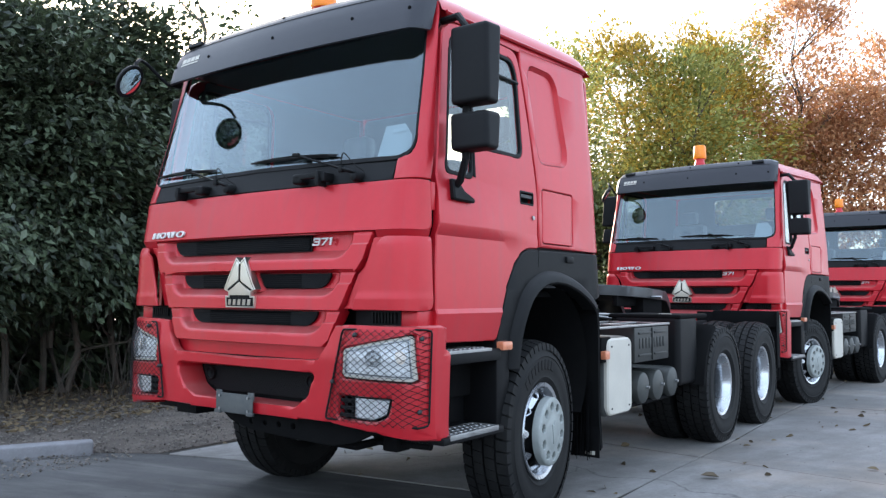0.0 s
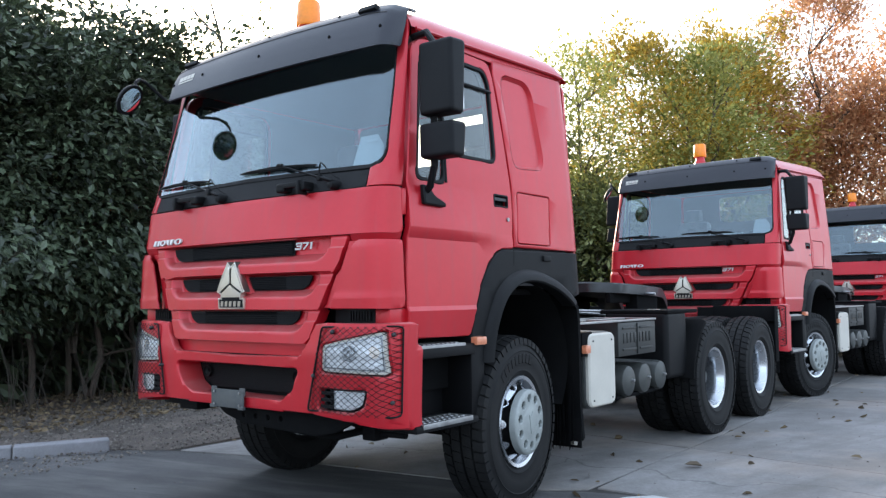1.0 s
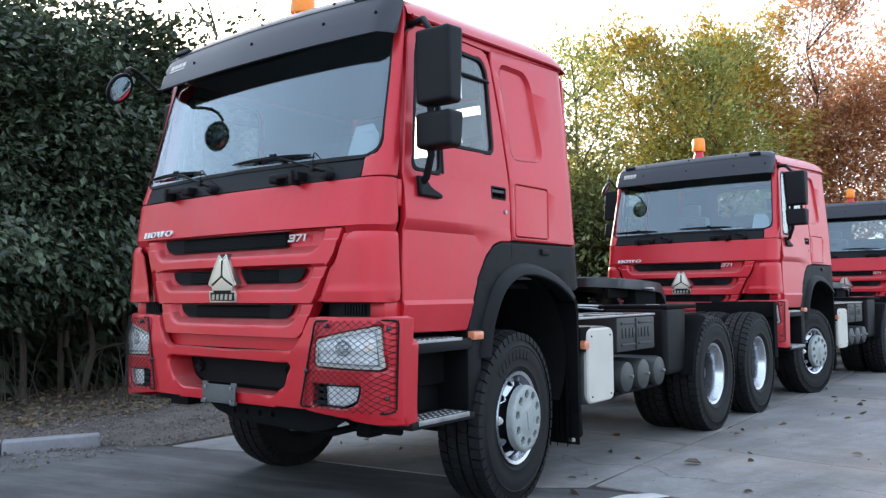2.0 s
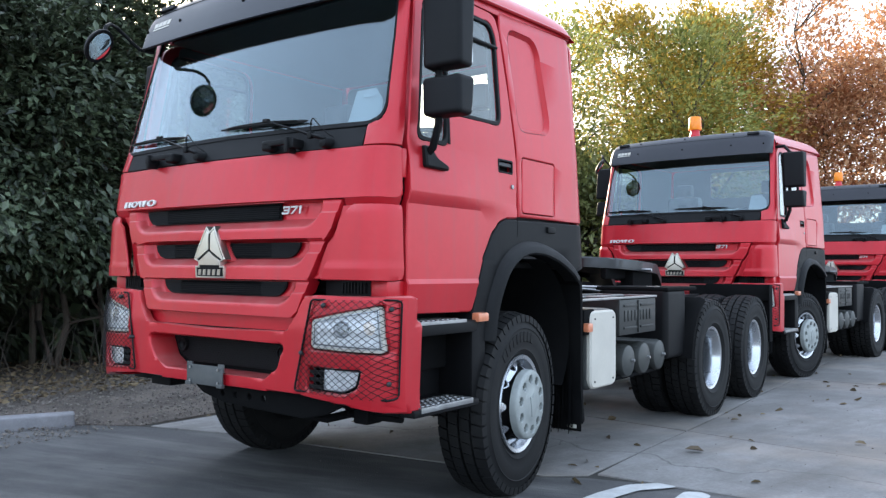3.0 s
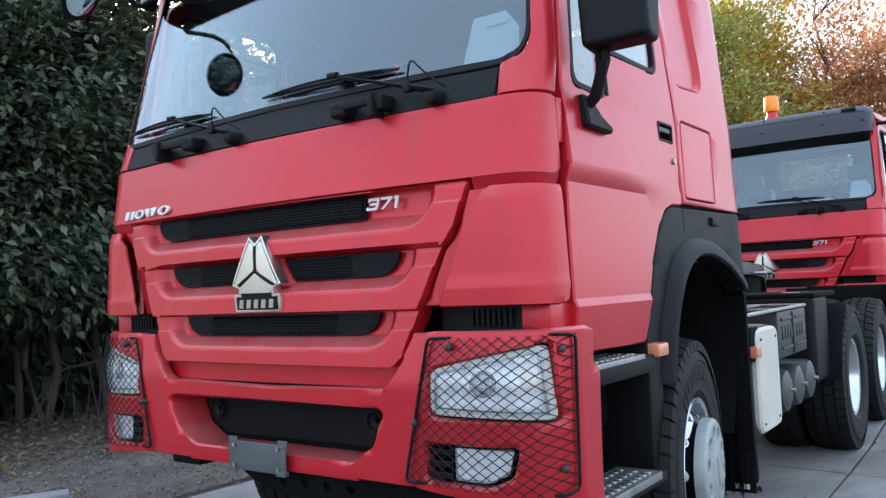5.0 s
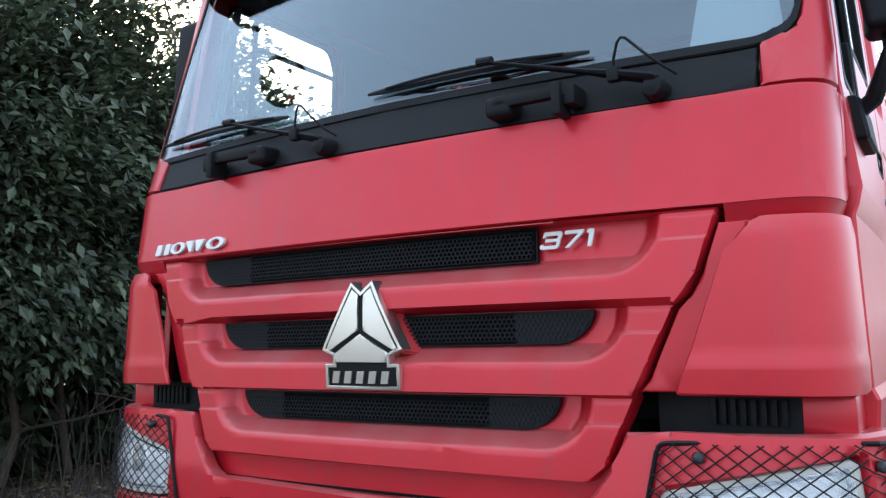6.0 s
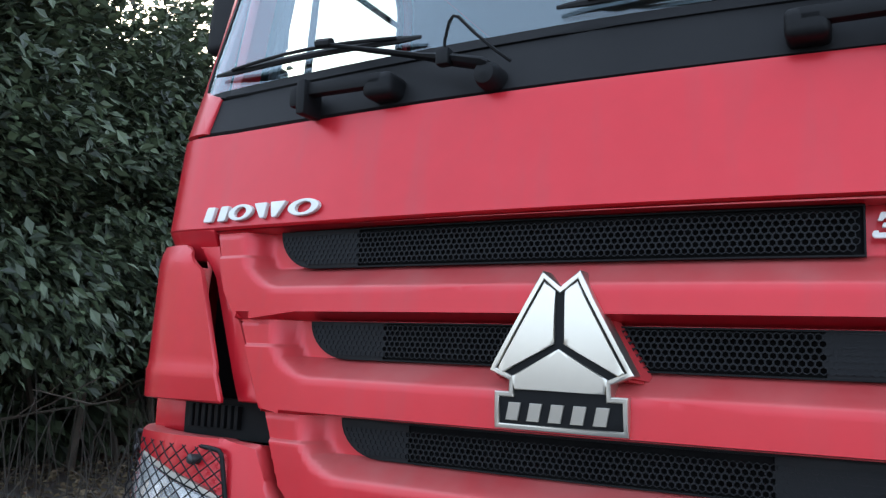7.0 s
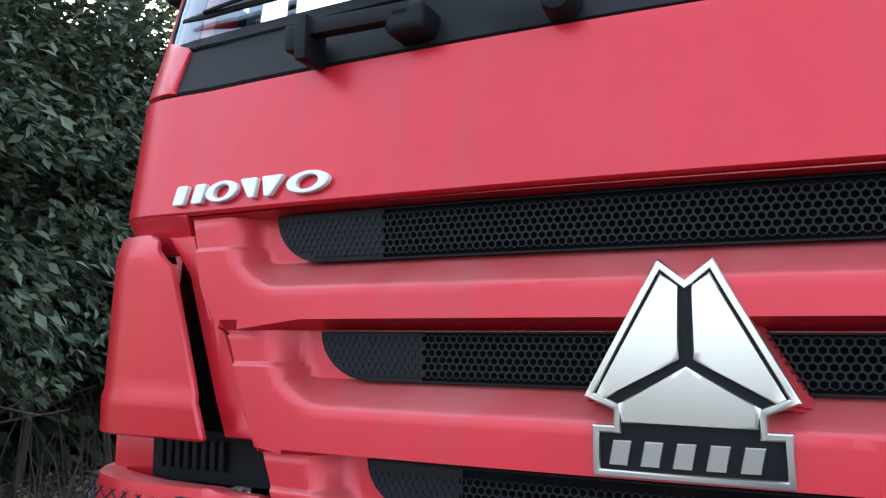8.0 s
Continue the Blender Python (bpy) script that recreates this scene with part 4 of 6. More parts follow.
bm = bmesh.new()
w = half_width(2.9) + 0.008
xs = sorted(w * s * (1 - (1 - k / 14) ** 2.2) for s in (-1, 1) for k in range(15 if s > 0 else 15) if not (s < 0 and k == 0))
ys = [0.36] + sorted(steps(0.36, 2.155, 0.05) + [2.135, 2.145, 2.15]) + [2.155]
grid = [[bm.verts.new(roof_pt(x, y)) for x in xs] for y in ys]
for i in range(len(ys) - 1):
    for j in range(len(xs) - 1):
        bm.faces.new((grid[i][j], grid[i][j + 1], grid[i + 1][j + 1], grid[i + 1][j]))
roof = part("roof", bm, RED, truck, "red steel cab roof")
bm = bmesh.new()
tube(bm, [(w + 0.002, y, roof_pt(w, y).z - 0.004) for y in [0.40] + steps(0.40, 2.07, 0.1) + [2.07]], 0.011, 6)
g = part("gutter", bm, RED, roof)
mirrored("gutter", g, roof)
# rail between the door tops and the gutter
sr = [(0.42, 2.872), (1.20, 2.872), (1.26, 2.895), (2.10, 2.935), (2.10, 2.965), (0.42, 2.925)]
rail = part("side_rail", skin(sr, lambda y, z, d: Vector((interp(z, [2.87, 2.97], [1.089, 1.080]) + d, y, z)), 0.04, r=0.004, cu=steps(0.42, 2.10, 0.2)), RED, truck)
mirrored("side_rail", rail, truck)
# amber beacon
bc = Vector((-0.02, 0.60, 3.205))
bm = lathe(bmesh.new(), [(-0.13, 0.085), (-0.10, 0.082), (-0.05, 0.060), (-0.008, 0.058), (-0.002, 0.070)], 28, 'Z', bc)
beacon = part("beacon", bm, RED, truck, "amber rotating beacon on the roof")
bm = lathe(bmesh.new(), [(-0.004, 0.080), (0.008, 0.084), (0.155, 0.079), (0.172, 0.068), (0.180, 0.03), (0.181, 0.002)], 28, 'Z', bc)
part("dome", bm, ORANGE, beacon, "amber plastic dome")

# ---- cab side: door, rear quarter, arch ----
DOOR = [(0.315, 1.125), (0.895, 1.118), (0.93, 1.24), (1.0, 1.42), (1.09, 1.56), (1.17, 1.63), (1.25, 1.655), (1.372, 1.658), (1.36, 2.0), (1.30, 2.4), (1.215, 2.80), (1.17, 2.865), (0.50, 2.865), (0.415, 2.80), (0.312, 2.0)]
WIN = [(0.385, 2.015), (0.655, 2.005), (0.67, 2.19), (1.175, 2.195), (1.205, 2.24), (1.185, 2.72), (1.13, 2.805), (0.53, 2.805), (0.475, 2.75)]


def door_side(y, z, d):
    p = cab_side(y, z, d)
    # a fold that fades towards the handle overhangs the lower half; a low ledge above the sill
    fade = max(0.0, min(1.0, (1.37 - y) / 0.6))
    p.x += interp(z, [1.12, 1.275, 1.300, 1.68, 1.740, 1.747, 2.0], [0.002, 0.012, 0.0, 0.0, 0.026 * fade, 0.026 * fade, 0.0])
    return p


door = part("door", skin(rounded(DOOR, [0.02, 0.02, 0, 0, 0.02, 0.02, 0.02, 0.02, 0, 0, 0.05, 0.05, 0.08, 0.05, 0.0], 3), door_side, 0.04, holes=[rounded(WIN, 0.05, 4), rounded([(1.155, 1.923), (1.31, 1.923), (1.31, 1.997), (1.155, 1.997)], 0.012, 2)],
            r=0.007, cu=steps(0.32, 1.37, 0.15), cv=[1.2, 1.275, 1.287, 1.300, 1.4, 1.5, 1.6, 1.68, 1.70, 1.740, 1.747, 1.80, 1.90, 2.0, 2.1, 2.4]), RED, truck, "red cab door with quarter light", angle=15)
part("window_seal", skin(rounded(inset(ccw(WIN), -0.002), 0.05, 4), lambda y, z, d: cab_side(y, z, d + 0.001), 0.02, holes=[rounded(inset(ccw(WIN), 0.022), 0.045, 4)], r=0.004), PLASTIC, door)
wp = part("window_pane", skin(rounded(inset(ccw(WIN), 0.015), 0.045, 4), lambda y, z, d: cab_side(y, z, d - 0.012), 0.004, r=0.001), GLASS, door)
wp.visible_shadow = False
bm = bmesh.new()
tube(bm, [cab_side(0.665, 2.02, -0.004), cab_side(0.665, 2.80, -0.004)], 0.012, 6)
tube(bm, [cab_side(0.665, 2.665, -0.003), cab_side(1.19, 2.665, -0.003)], 0.011, 6)
part("window_bar", bm, PLASTIC, door)
bm = bmesh.new()
hx = side_x(1.2, 1.98)
box(bm, hx - 0.05, hx - 0.035, 1.09, 1.26, 1.915, 2.00)
part("handle_cup", bm, DARK, door)
hb = rounded([(1.15, 1.918), (1.315, 1.918), (1.315, 2.002), (1.15, 2.002)], 0.014, 3)
hd = part("handle", skin(hb, lambda y, z, d: cab_side(y, z, d + 0.004), 0.02, holes=[inset(ccw(hb), 0.012)], r=0.003), PLASTIC, door, "black door handle")
part("handle_bar", skin(rounded([(1.16, 1.960), (1.305, 1.960), (1.305, 1.983), (1.16, 1.983)], 0.006, 2), lambda y, z, d: cab_side(y, z, d - 0.002), 0.015, r=0.003), CHASSIS, hd)
part("lock", lathe(bmesh.new(), [(0, 0.001), (-0.004, 0.014), (0.004, 0.013), (0.005, 0.001)], 14, 'X', (side_x(1.3, 1.87) + 0.006, 1.245, 1.845)), STEEL, door)

QUAR = [(1.385, 1.668), (2.235, 1.668), (2.225, 1.9), (2.16, 2.72), (2.14, 2.93), (1.235, 2.895), (1.232, 2.80), (1.315, 2.4), (1.374, 2.0)]
REC = [(1.45, 2.215), (1.75, 2.235), (1.775, 2.30), (1.68, 2.74), (1.62, 2.80), (1.36, 2.80), (1.335, 2.74), (1.42, 2.25)]


def rec_side(y, z, d):
    return cab_side(y, z, d - 0.022)


def quarter_side(y, z, d):
    p = cab_side(y, z, d)
    p.x -= 0.05 * max(0.0, (y - (2.15 - (z - 1.67) * 0.06)) / 0.08) ** 2
    return p


rec = rounded(REC, 0.05, 4)
quar = part("rear_quarter", skin(QUAR, quarter_side, 0.03, holes=[inset(ccw(rec), -0.018), rounded([(1.425, 1.692), (1.835, 1.692), (1.835, 2.038), (1.425, 2.038)], 0.025, 3)], r=0.006, cu=steps(1.9, 2.25, 0.035), cv=steps(1.67, 2.9, 0.2)), RED, truck)
bm = bmesh.new()
o1, o2 = inset(ccw(rec), -0.016), inset(ccw(rec), 0.004)
v1 = [bm.verts.new(cab_side(y, z, -0.003)) for y, z in o1]
v2 = [bm.verts.new(cab_side(y, z, -0.022)) for y, z in o2]
for i in range(len(v1)):
    j = (i + 1) % len(v1)
    bm.faces.new((v1[i], v1[j], v2[j], v2[i]))
part("recess_rim", bm, RED, quar)
part("recess_panel", skin(inset(ccw(rec), 0.002), rec_side, 0.01, r=0.002), RED, quar)
part("locker_lid", skin(rounded([(1.431, 1.698), (1.829, 1.698), (1.829, 2.032), (1.431, 2.032)], 0.022, 3), cab_side, 0.03, r=0.004), RED, quar)

# dark arch panel and flare
ARCHP = [(0.905, 1.125), (0.94, 1.24), (1.01, 1.42), (1.10, 1.555), (1.18, 1.622), (1.25, 1.648), (2.24, 1.660), (2.25, 1.37), (2.10, 1.335), (2.03, 1.335), (1.87, 1.42), (1.70, 1.465), (1.56, 1.48), (1.42, 1.47), (1.29, 1.425), (1.18, 1.34), (1.11, 1.21), (1.07, 1.08), (1.06, 0.95), (0.90, 0.95)]


def arch_side(y, z, d):
    p = quarter_side(y, z, d)
    return p


arch = part("arch_panel", skin(ARCHP, arch_side, 0.03, r=0.008, cu=steps(2.0, 2.25, 0.05), cv=[1.2, 1.3, 1.4, 1.5]), PLASTIC, truck, "black plastic wheel-arch panel")
part("panel_seam", skin([(1.372, 1.55), (1.376, 1.55), (1.376, 1.65), (1.372, 1.65)], lambda y, z, d: cab_side(y, z, d + 0.001), 0.004, r=0.0005), DARK, arch)
fl = bmesh.new()
way = [(1.075, 0.95), (1.10, 1.08), (1.14, 1.20), (1.21, 1.32), (1.31, 1.40), (1.43, 1.445), (1.56, 1.455), (1.70, 1.44), (1.86, 1.395), (2.00, 1.325), (2.06, 1.28)]
arc_pts = []
for k in range(31):
    t = k / 30 * (len(way) - 1)
    i = min(int(t), len(way) - 2)
    q0, q1, q2, q3 = (Vector((*way[min(max(j, 0), len(way) - 1)], 0)) for j in (i - 1, i, i + 1, i + 2))
    s = t - i
    q = 0.5 * (2 * q1 + (q2 - q0) * s + (2 * q0 - 5 * q1 + 4 * q2 - q3) * s * s + (3 * q1 - q0 - 3 * q2 + q3) * s ** 3)
    arc_pts.append((q.x, q.y))
secs = []
for y, z in arc_pts:
    n = Vector((0, y - 1.56, z - 0.95)).normalized()
    b = Vector((side_x(y, max(z, 1.12)), set_back(y, z), z))
    sec = [b + n * 0.075 + Vector((-0.01, 0, 0)), b + n * 0.062 + Vector((0.022, 0, 0)), b + n * 0.035 + Vector((0.042, 0, 0)), b + n * 0.0 + Vector((0.046, 0, 0)), b - n * 0.010 + Vector((0.036, 0, 0)), b - n * 0.006 + Vector((-0.06, 0, 0)), b + n * 0.05 + Vector((-0.06, 0, 0))]
    secs.append([fl.verts.new(v) for v in sec])
for i in range(len(secs) - 1):
    for j in range(7):
        fl.faces.new((secs[i][j], secs[i][(j + 1) % 7], secs[i + 1][(j + 1) % 7], secs[i + 1][j]))
fl.faces.new(secs[0])
fl.faces.new(secs[-1][::-1])
part("arch_flare", fl, PLASTIC, arch)
part("catch", boxed(side_x(1.9, 1.6) - 0.01, side_x(1.9, 1.6) + 0.015, 1.65, 1.75, 1.585, 1.625, 0.008), PLASTIC, arch)
lin = bmesh.new()
prev = None
for k in range(19):
    w = radians(190 - k * (190 + 35) / 18)
    y, z = 1.475 + 0.55 * math.cos(w), 0.90 + 0.545 * math.sin(w)
    cur = [lin.verts.new((x, y, z)) for x in (0.55, 1.13)]
    if prev:
        lin.faces.new((prev[0], prev[1], cur[1], cur[0]))
    prev = cur
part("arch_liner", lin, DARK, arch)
part("side_marker", boxed(1.140, 1.215, 0.80, 0.905, 1.062, 1.112, 0.012), AMBERDIM, arch, "orange side marker lamp")

# steps ahead of the wheel
st = part("step_box", boxed(0.75, 0.95, 0.30, 0.98, 0.60, 1.11, 0.01), BLACKBOX, truck, "black moulded entry steps", m=Matrix.Translation((0, -0.065, 0)))
for b in ((0.75, 1.13, 0.28, 0.36, 0.62, 1.115, 0.01), (0.75, 1.175, 0.86, 1.0, 0.62, 1.12, 0.02), (1.10, 1.175, 0.32, 0.36, 0.65, 0.90, 0.012), (0.94, 0.962, 0.36, 0.87, 0.80, 0.845, 0.006)):
    part("side_wall", boxed(*b), BLACKBOX, st)
for b in ((0.78, 1.225, 0.29, 0.86, 0.615, 0.655, 0.012), (0.78, 1.195, 0.29, 0.88, 1.01, 1.075, 0.012)):
    part("step", boxed(*b), BLACKBOX, st)
for z, x1, y1 in ((0.656, 1.222, 0.80), (1.077, 1.19, 0.78)):
    bm = bmesh.new()
    box(bm, x1 - 0.17, x1, 0.345, y1, z, z + 0.006, 0.002)
    for k in range(9):
        y = 0.37 + k * (y1 - 0.40) / 9
        for q in range(3):
            box(bm, x1 - 0.155 + q * 0.052, x1 - 0.12 + q * 0.052, y, y + 0.022, z + 0.005, z + 0.012, 0.002, seg=1)
    box(bm, x1 - 0.006, x1 + 0.004, 0.345, y1, z - 0.022, z + 0.006, 0.002)
    part("tread_plate", bm, STEEL, st, "ribbed aluminium tread plate")

# mud guard behind the front wheel with brush and flap
bm = bmesh.new()
prev = None
for y, z in ((1.98, 1.335), (2.05, 1.30), (2.11, 1.25), (2.125, 1.15), (2.13, 0.55), (2.16, 0.30)):
    cur = [bm.verts.new((x, y, z)) for x in (0.62, 1.165)] + [bm.verts.new((x, y + 0.03, z + 0.02)) for x in (1.165, 0.62)]
    if prev:
        for j in range(4):
            bm.faces.new((prev[j], prev[(j + 1) % 4], cur[(j + 1) % 4], cur[j]))
    prev = cur
mg = part("mudguard", bm, DARK, truck, "black wheel mudguard with rubber flap")
part("mud_flap", boxed(0.64, 1.16, 2.14, 2.155, 0.25, 0.62, 0.004), DARK, mg)
part("flap_label", boxed(1.06, 1.13, 2.134, 2.139, 0.27, 0.295, 0.001), WHITEP, mg, "small white label bar")
rnd = random.Random(3)
bm = bmesh.new()
for k in range(150):
    x, y = rnd.uniform(0.72, 1.14), rnd.uniform(2.04, 2.12)
    ztop, zbot = 0.78, rnd.uniform(0.24, 0.34)
    tube(bm, [(x, y, ztop), (x + rnd.uniform(-0.02, 0.02), y + rnd.uniform(-0.03, 0.01), zbot)], 0.003, 3, caps=False)
part("brush", bm, DARK, mg)

# left side: the same parts mirrored
for nm, o in (("door", door), ("rear_quarter", quar), ("arch_panel", arch), ("step_box", st), ("mudguard", mg)):
    o2 = mirrored(nm, o, truck)
    for c in o2.children:
        if c.name.startswith("window_pane"):
            c.visible_shadow = False

# back wall with its window, floor, interior
def back_fn(u, v, d):
    return Vector((u, 2.235 - (v - 1.67) * 0.055 + d, v))


bw = part("back_wall", skin(rounded([(-1.10, 1.38), (1.10, 1.38), (1.06, 2.93), (-1.06, 2.93)], 0.06, 4), back_fn, 0.03, holes=[rounded([(-0.45, 2.42), (0.45, 2.42), (0.45, 2.82), (-0.45, 2.82)], 0.06, 4)], r=0.005), RED, truck)
part("back_lining", skin(rounded([(-1.04, 1.40), (1.04, 1.40), (1.02, 2.86), (-1.02, 2.86)], 0.06, 4), lambda u, v, d: back_fn(u, v, -0.045 - d), 0.008, holes=[rounded([(-0.44, 2.43), (0.44, 2.43), (0.44, 2.81), (-0.44, 2.81)], 0.06, 4)], r=0.002), CABINLIGHT, bw)
rp = part("rear_window", skin([(-0.46, 2.41), (0.46, 2.41), (0.46, 2.83), (-0.46, 2.83)], lambda u, v, d: back_fn(u, v, d - 0.034), 0.004, r=0.001), GLASS, bw)
rp.visible_shadow = False
part("cab_floor", boxed(-1.0, 1.0, 0.20, 2.2, 1.36, 1.40, 0.01), DARK, truck)
bm = bmesh.new()
box(bm, -1.06, 1.06, 0.16, 0.62, 1.80, 2.03, 0.03)
box(bm, -1.05, 1.05, 0.30, 0.70, 1.75, 2.00, 0.04)
box(bm, 0.28, 0.95, 0.36, 0.70, 1.98, 2.12, 0.05)
part("dashboard", bm, CABIN, truck, "dark grey moulded dashboard")
for x in (-0.62, 0.62):
    bm = bmesh.new()
    box(bm, x - 0.25, x + 0.25, 1.0, 1.52, 1.62, 1.80, 0.05)
    box(bm, x - 0.24, x + 0.24, 1.48, 1.66, 1.75, 2.42, 0.06, m=Matrix.Translation((0, 1.57, 1.75)) @ Matrix.Rotation(radians(-8), 4, 'X') @ Matrix.Translation((0, -1.57, -1.75)))
    box(bm, x - 0.13, x + 0.13, 1.56, 1.68, 2.42, 2.60, 0.05)
    box(bm, x - 0.18, x + 0.18, 1.05, 1.45, 1.40, 1.64, 0.02)
    part("seat", bm, WRAP, truck, "grey seat in plastic wrap")
bm = bmesh.new()
wc = Matrix.Translation((0.62, 0.86, 2.08)) @ Matrix.Rotation(radians(35), 4, 'X')
tube(bm, [wc @ Vector((0.23 * math.cos(w), 0.23 * math.sin(w), 0)) for w in (k * math.pi / 16 for k in range(32))], 0.016, 8, closed=True)
for w in (0.5, 2.6, 4.7):
    tube(bm, [wc @ Vector((0, 0, -0.03)), wc @ Vector((0.22 * math.cos(w), 0.22 * math.sin(w), 0))], 0.015, 6)
tube(bm, [wc @ Vector((0, 0, -0.02)), wc @ Vector((0, 0, -0.30))], 0.035, 8)
part("steering_wheel", bm, CABIN, truck)
part("roof_lining", boxed(-1.03, 1.03, 0.42, 2.06, 2.86, 2.88, 0.005), CABINLIGHT, truck)
part("bunk", boxed(-1.02, 1.02, 1.72, 2.14, 1.75, 1.90, 0.04), CABIN, truck)
# dark trim inside the cab walls
sl = part("side_lining", skin(rounded([(0.36, 1.42), (2.14, 1.42), (2.10, 2.85), (0.52, 2.85)], 0.03, 3), lambda y, z, d: cab_side(y, z, d - 0.062), 0.010, holes=[rounded(inset(ccw(WIN), 0.010), 0.05, 4)], r=0.002), CABIN, truck)
mirrored("side_lining", sl, truck)
# papers lying on the dashboard and standing in the corner
for nm, o, m in (("paper", (-0.14, 0.14, -0.1, 0.1, 0, 0.002), pose(0.52, 0.235, 2.075, 32, 0, 5)), ("paper", (-0.18, 0.18, -0.12, 0.12, 0, 0.002), pose(0.10, 0.24, 2.06, 26, 2, -4)), ):
    part(nm, boxed(*o), PAPER, truck, "white paper sheet behind the glass", m=m)
so = [(0.84, 2.085), (1.03, 2.085), (1.02, 2.20), (0.96, 2.27), (0.86, 2.265)]
part("paper", skin(so, lambda u, v, d: cab_front_(u, v) + Vector((0, 0.035 - d, 0)), 0.002, r=0.0005, cu=steps(0.84, 1.03, 0.04)), PAPER, truck, "pale folded sheet standing behind the glass")
part("sticker", skin([(0.915, 2.222), (0.975, 2.222), (0.975, 2.242), (0.915, 2.242)], lambda u, v, d: cab_front_(u, v) + Vector((0, 0.028 - d, 0)), 0.002, r=0.0004), PAPER, truck, "small white sticker bar")

# ---- mirrors ----
def mirror_case(x0, x1, y0, y1, z0, z1, bev):
    bm = boxed(x0, x1, y0, y1, z0, z1, bev, seg=4)
    for v in bm.verts:
        t = (v.co.z - z0) / (z1 - z0)
        v.co.y += 0.02 * (t - 0.5)
        if v.co.y < (y0 + y1) / 2:
            v.co.x += 0.02 * (0.5 - t)
    return bm


mp = part("mirror_arm", tube(bmesh.new(), [(1.14, 0.40, 1.93), (1.20, 0.39, 1.97), (1.25, 0.37, 2.08), (1.25, 0.37, 2.30), (1.25, 0.37, 2.78), (1.18, 0.40, 2.86), (1.06, 0.42, 2.86)], 0.021, 8), PLASTIC, truck, "black twin rear-view mirror on a bar")
part("arm_foot", skin(rounded([(0.365, 1.985), (0.425, 1.985), (0.445, 1.93), (0.555, 1.893), (0.555, 1.868), (0.36, 1.872)], [0.01, 0.01, 0.03, 0.012, 0.01, 0.012], 3), lambda y, z, d: Vector((1.190 + d - 0.35 * max(0, z - 1.93), y, z)), 0.06, r=0.008), PLASTIC, mp)
for z0, z1, d in ((2.355, 2.775, 0.0), (2.115, 2.315, 0.0)):
    part("mirror_case", mirror_case(1.19, 1.425, 0.305, 0.435, z0, z1, 0.028), PLASTIC, mp)
    part("mirror_glass", boxed(1.205, 1.41, 0.431, 0.439, z0 + 0.03, z1 - 0.03, 0.003), MIRROR, mp)
mirrored("mirror_arm", mp, truck).matrix_basis = Matrix.Translation((0.03, 0.13, 0))
# round front mirror on a bent arm at the far corner
fm = part("front_mirror_arm", tube(bmesh.new(), [(-1.02, 0.26, 2.77), (-1.045, 0.17, 2.775), (-1.06, 0.10, 2.83), (-1.06, 0.02, 2.88), (-1.03, -0.05, 2.885), (-0.99, -0.10, 2.85), (-0.985, -0.118, 2.80)], 0.012, 8), PLASTIC, truck, "black round front mirror on a bent arm")
bm = lathe(bmesh.new(), [(-0.035, 0.03), (-0.03, 0.07), (-0.012, 0.105), (0.004, 0.113), (0.012, 0.110), (0.012, 0.100)], 28, 'Z')
MR = Matrix.Translation((-1.012, -0.135, 2.725)) @ Vector((0.80, 0.36, -0.52)).to_track_quat("Z", "Y").to_matrix().to_4x4()
part("mirror_back", bm, PLASTIC, fm, m=MR)
bm = lathe(bmesh.new(), [(0.010, 0.103), (0.016, 0.06), (0.018, 0.002)], 28, 'Z')
part("mirror_glass", bm, MIRROR, fm, m=MR)

# ---- wheels ----
def tyre_mesh():
    """A heavy radial: turned carcass, zigzag ribs and shoulder blocks."""
    bm = bmesh.new()
    prof = [(-0.115, 0.290), (-0.135, 0.315), (-0.143, 0.328), (-0.139, 0.338), (-0.150, 0.38), (-0.150, 0.43), (-0.147, 0.45), (-0.151, 0.456), (-0.145, 0.464), (-0.140, 0.485), (-0.128, 0.520), (-0.115, 0.532), (0, 0.534), (0.115, 0.532), (0.128, 0.520), (0.140, 0.485), (0.145, 0.464), (0.151, 0.456), (0.147, 0.45), (0.150, 0.43), (0.150, 0.38), (0.139, 0.338), (0.143, 0.328), (0.135, 0.315), (0.115, 0.290), (0.09, 0.275), (-0.09, 0.275)]
    lathe(bm, prof, 72, 'X', closed=True)
    me = bpy.data.meshes.new("tyre")
    bmesh.ops.recalc_face_normals(bm, faces=bm.faces[:])
    bm.to_mesh(me)
    bm.free()
    me.materials.append(RUBBER)
    return smooth(me, 40)


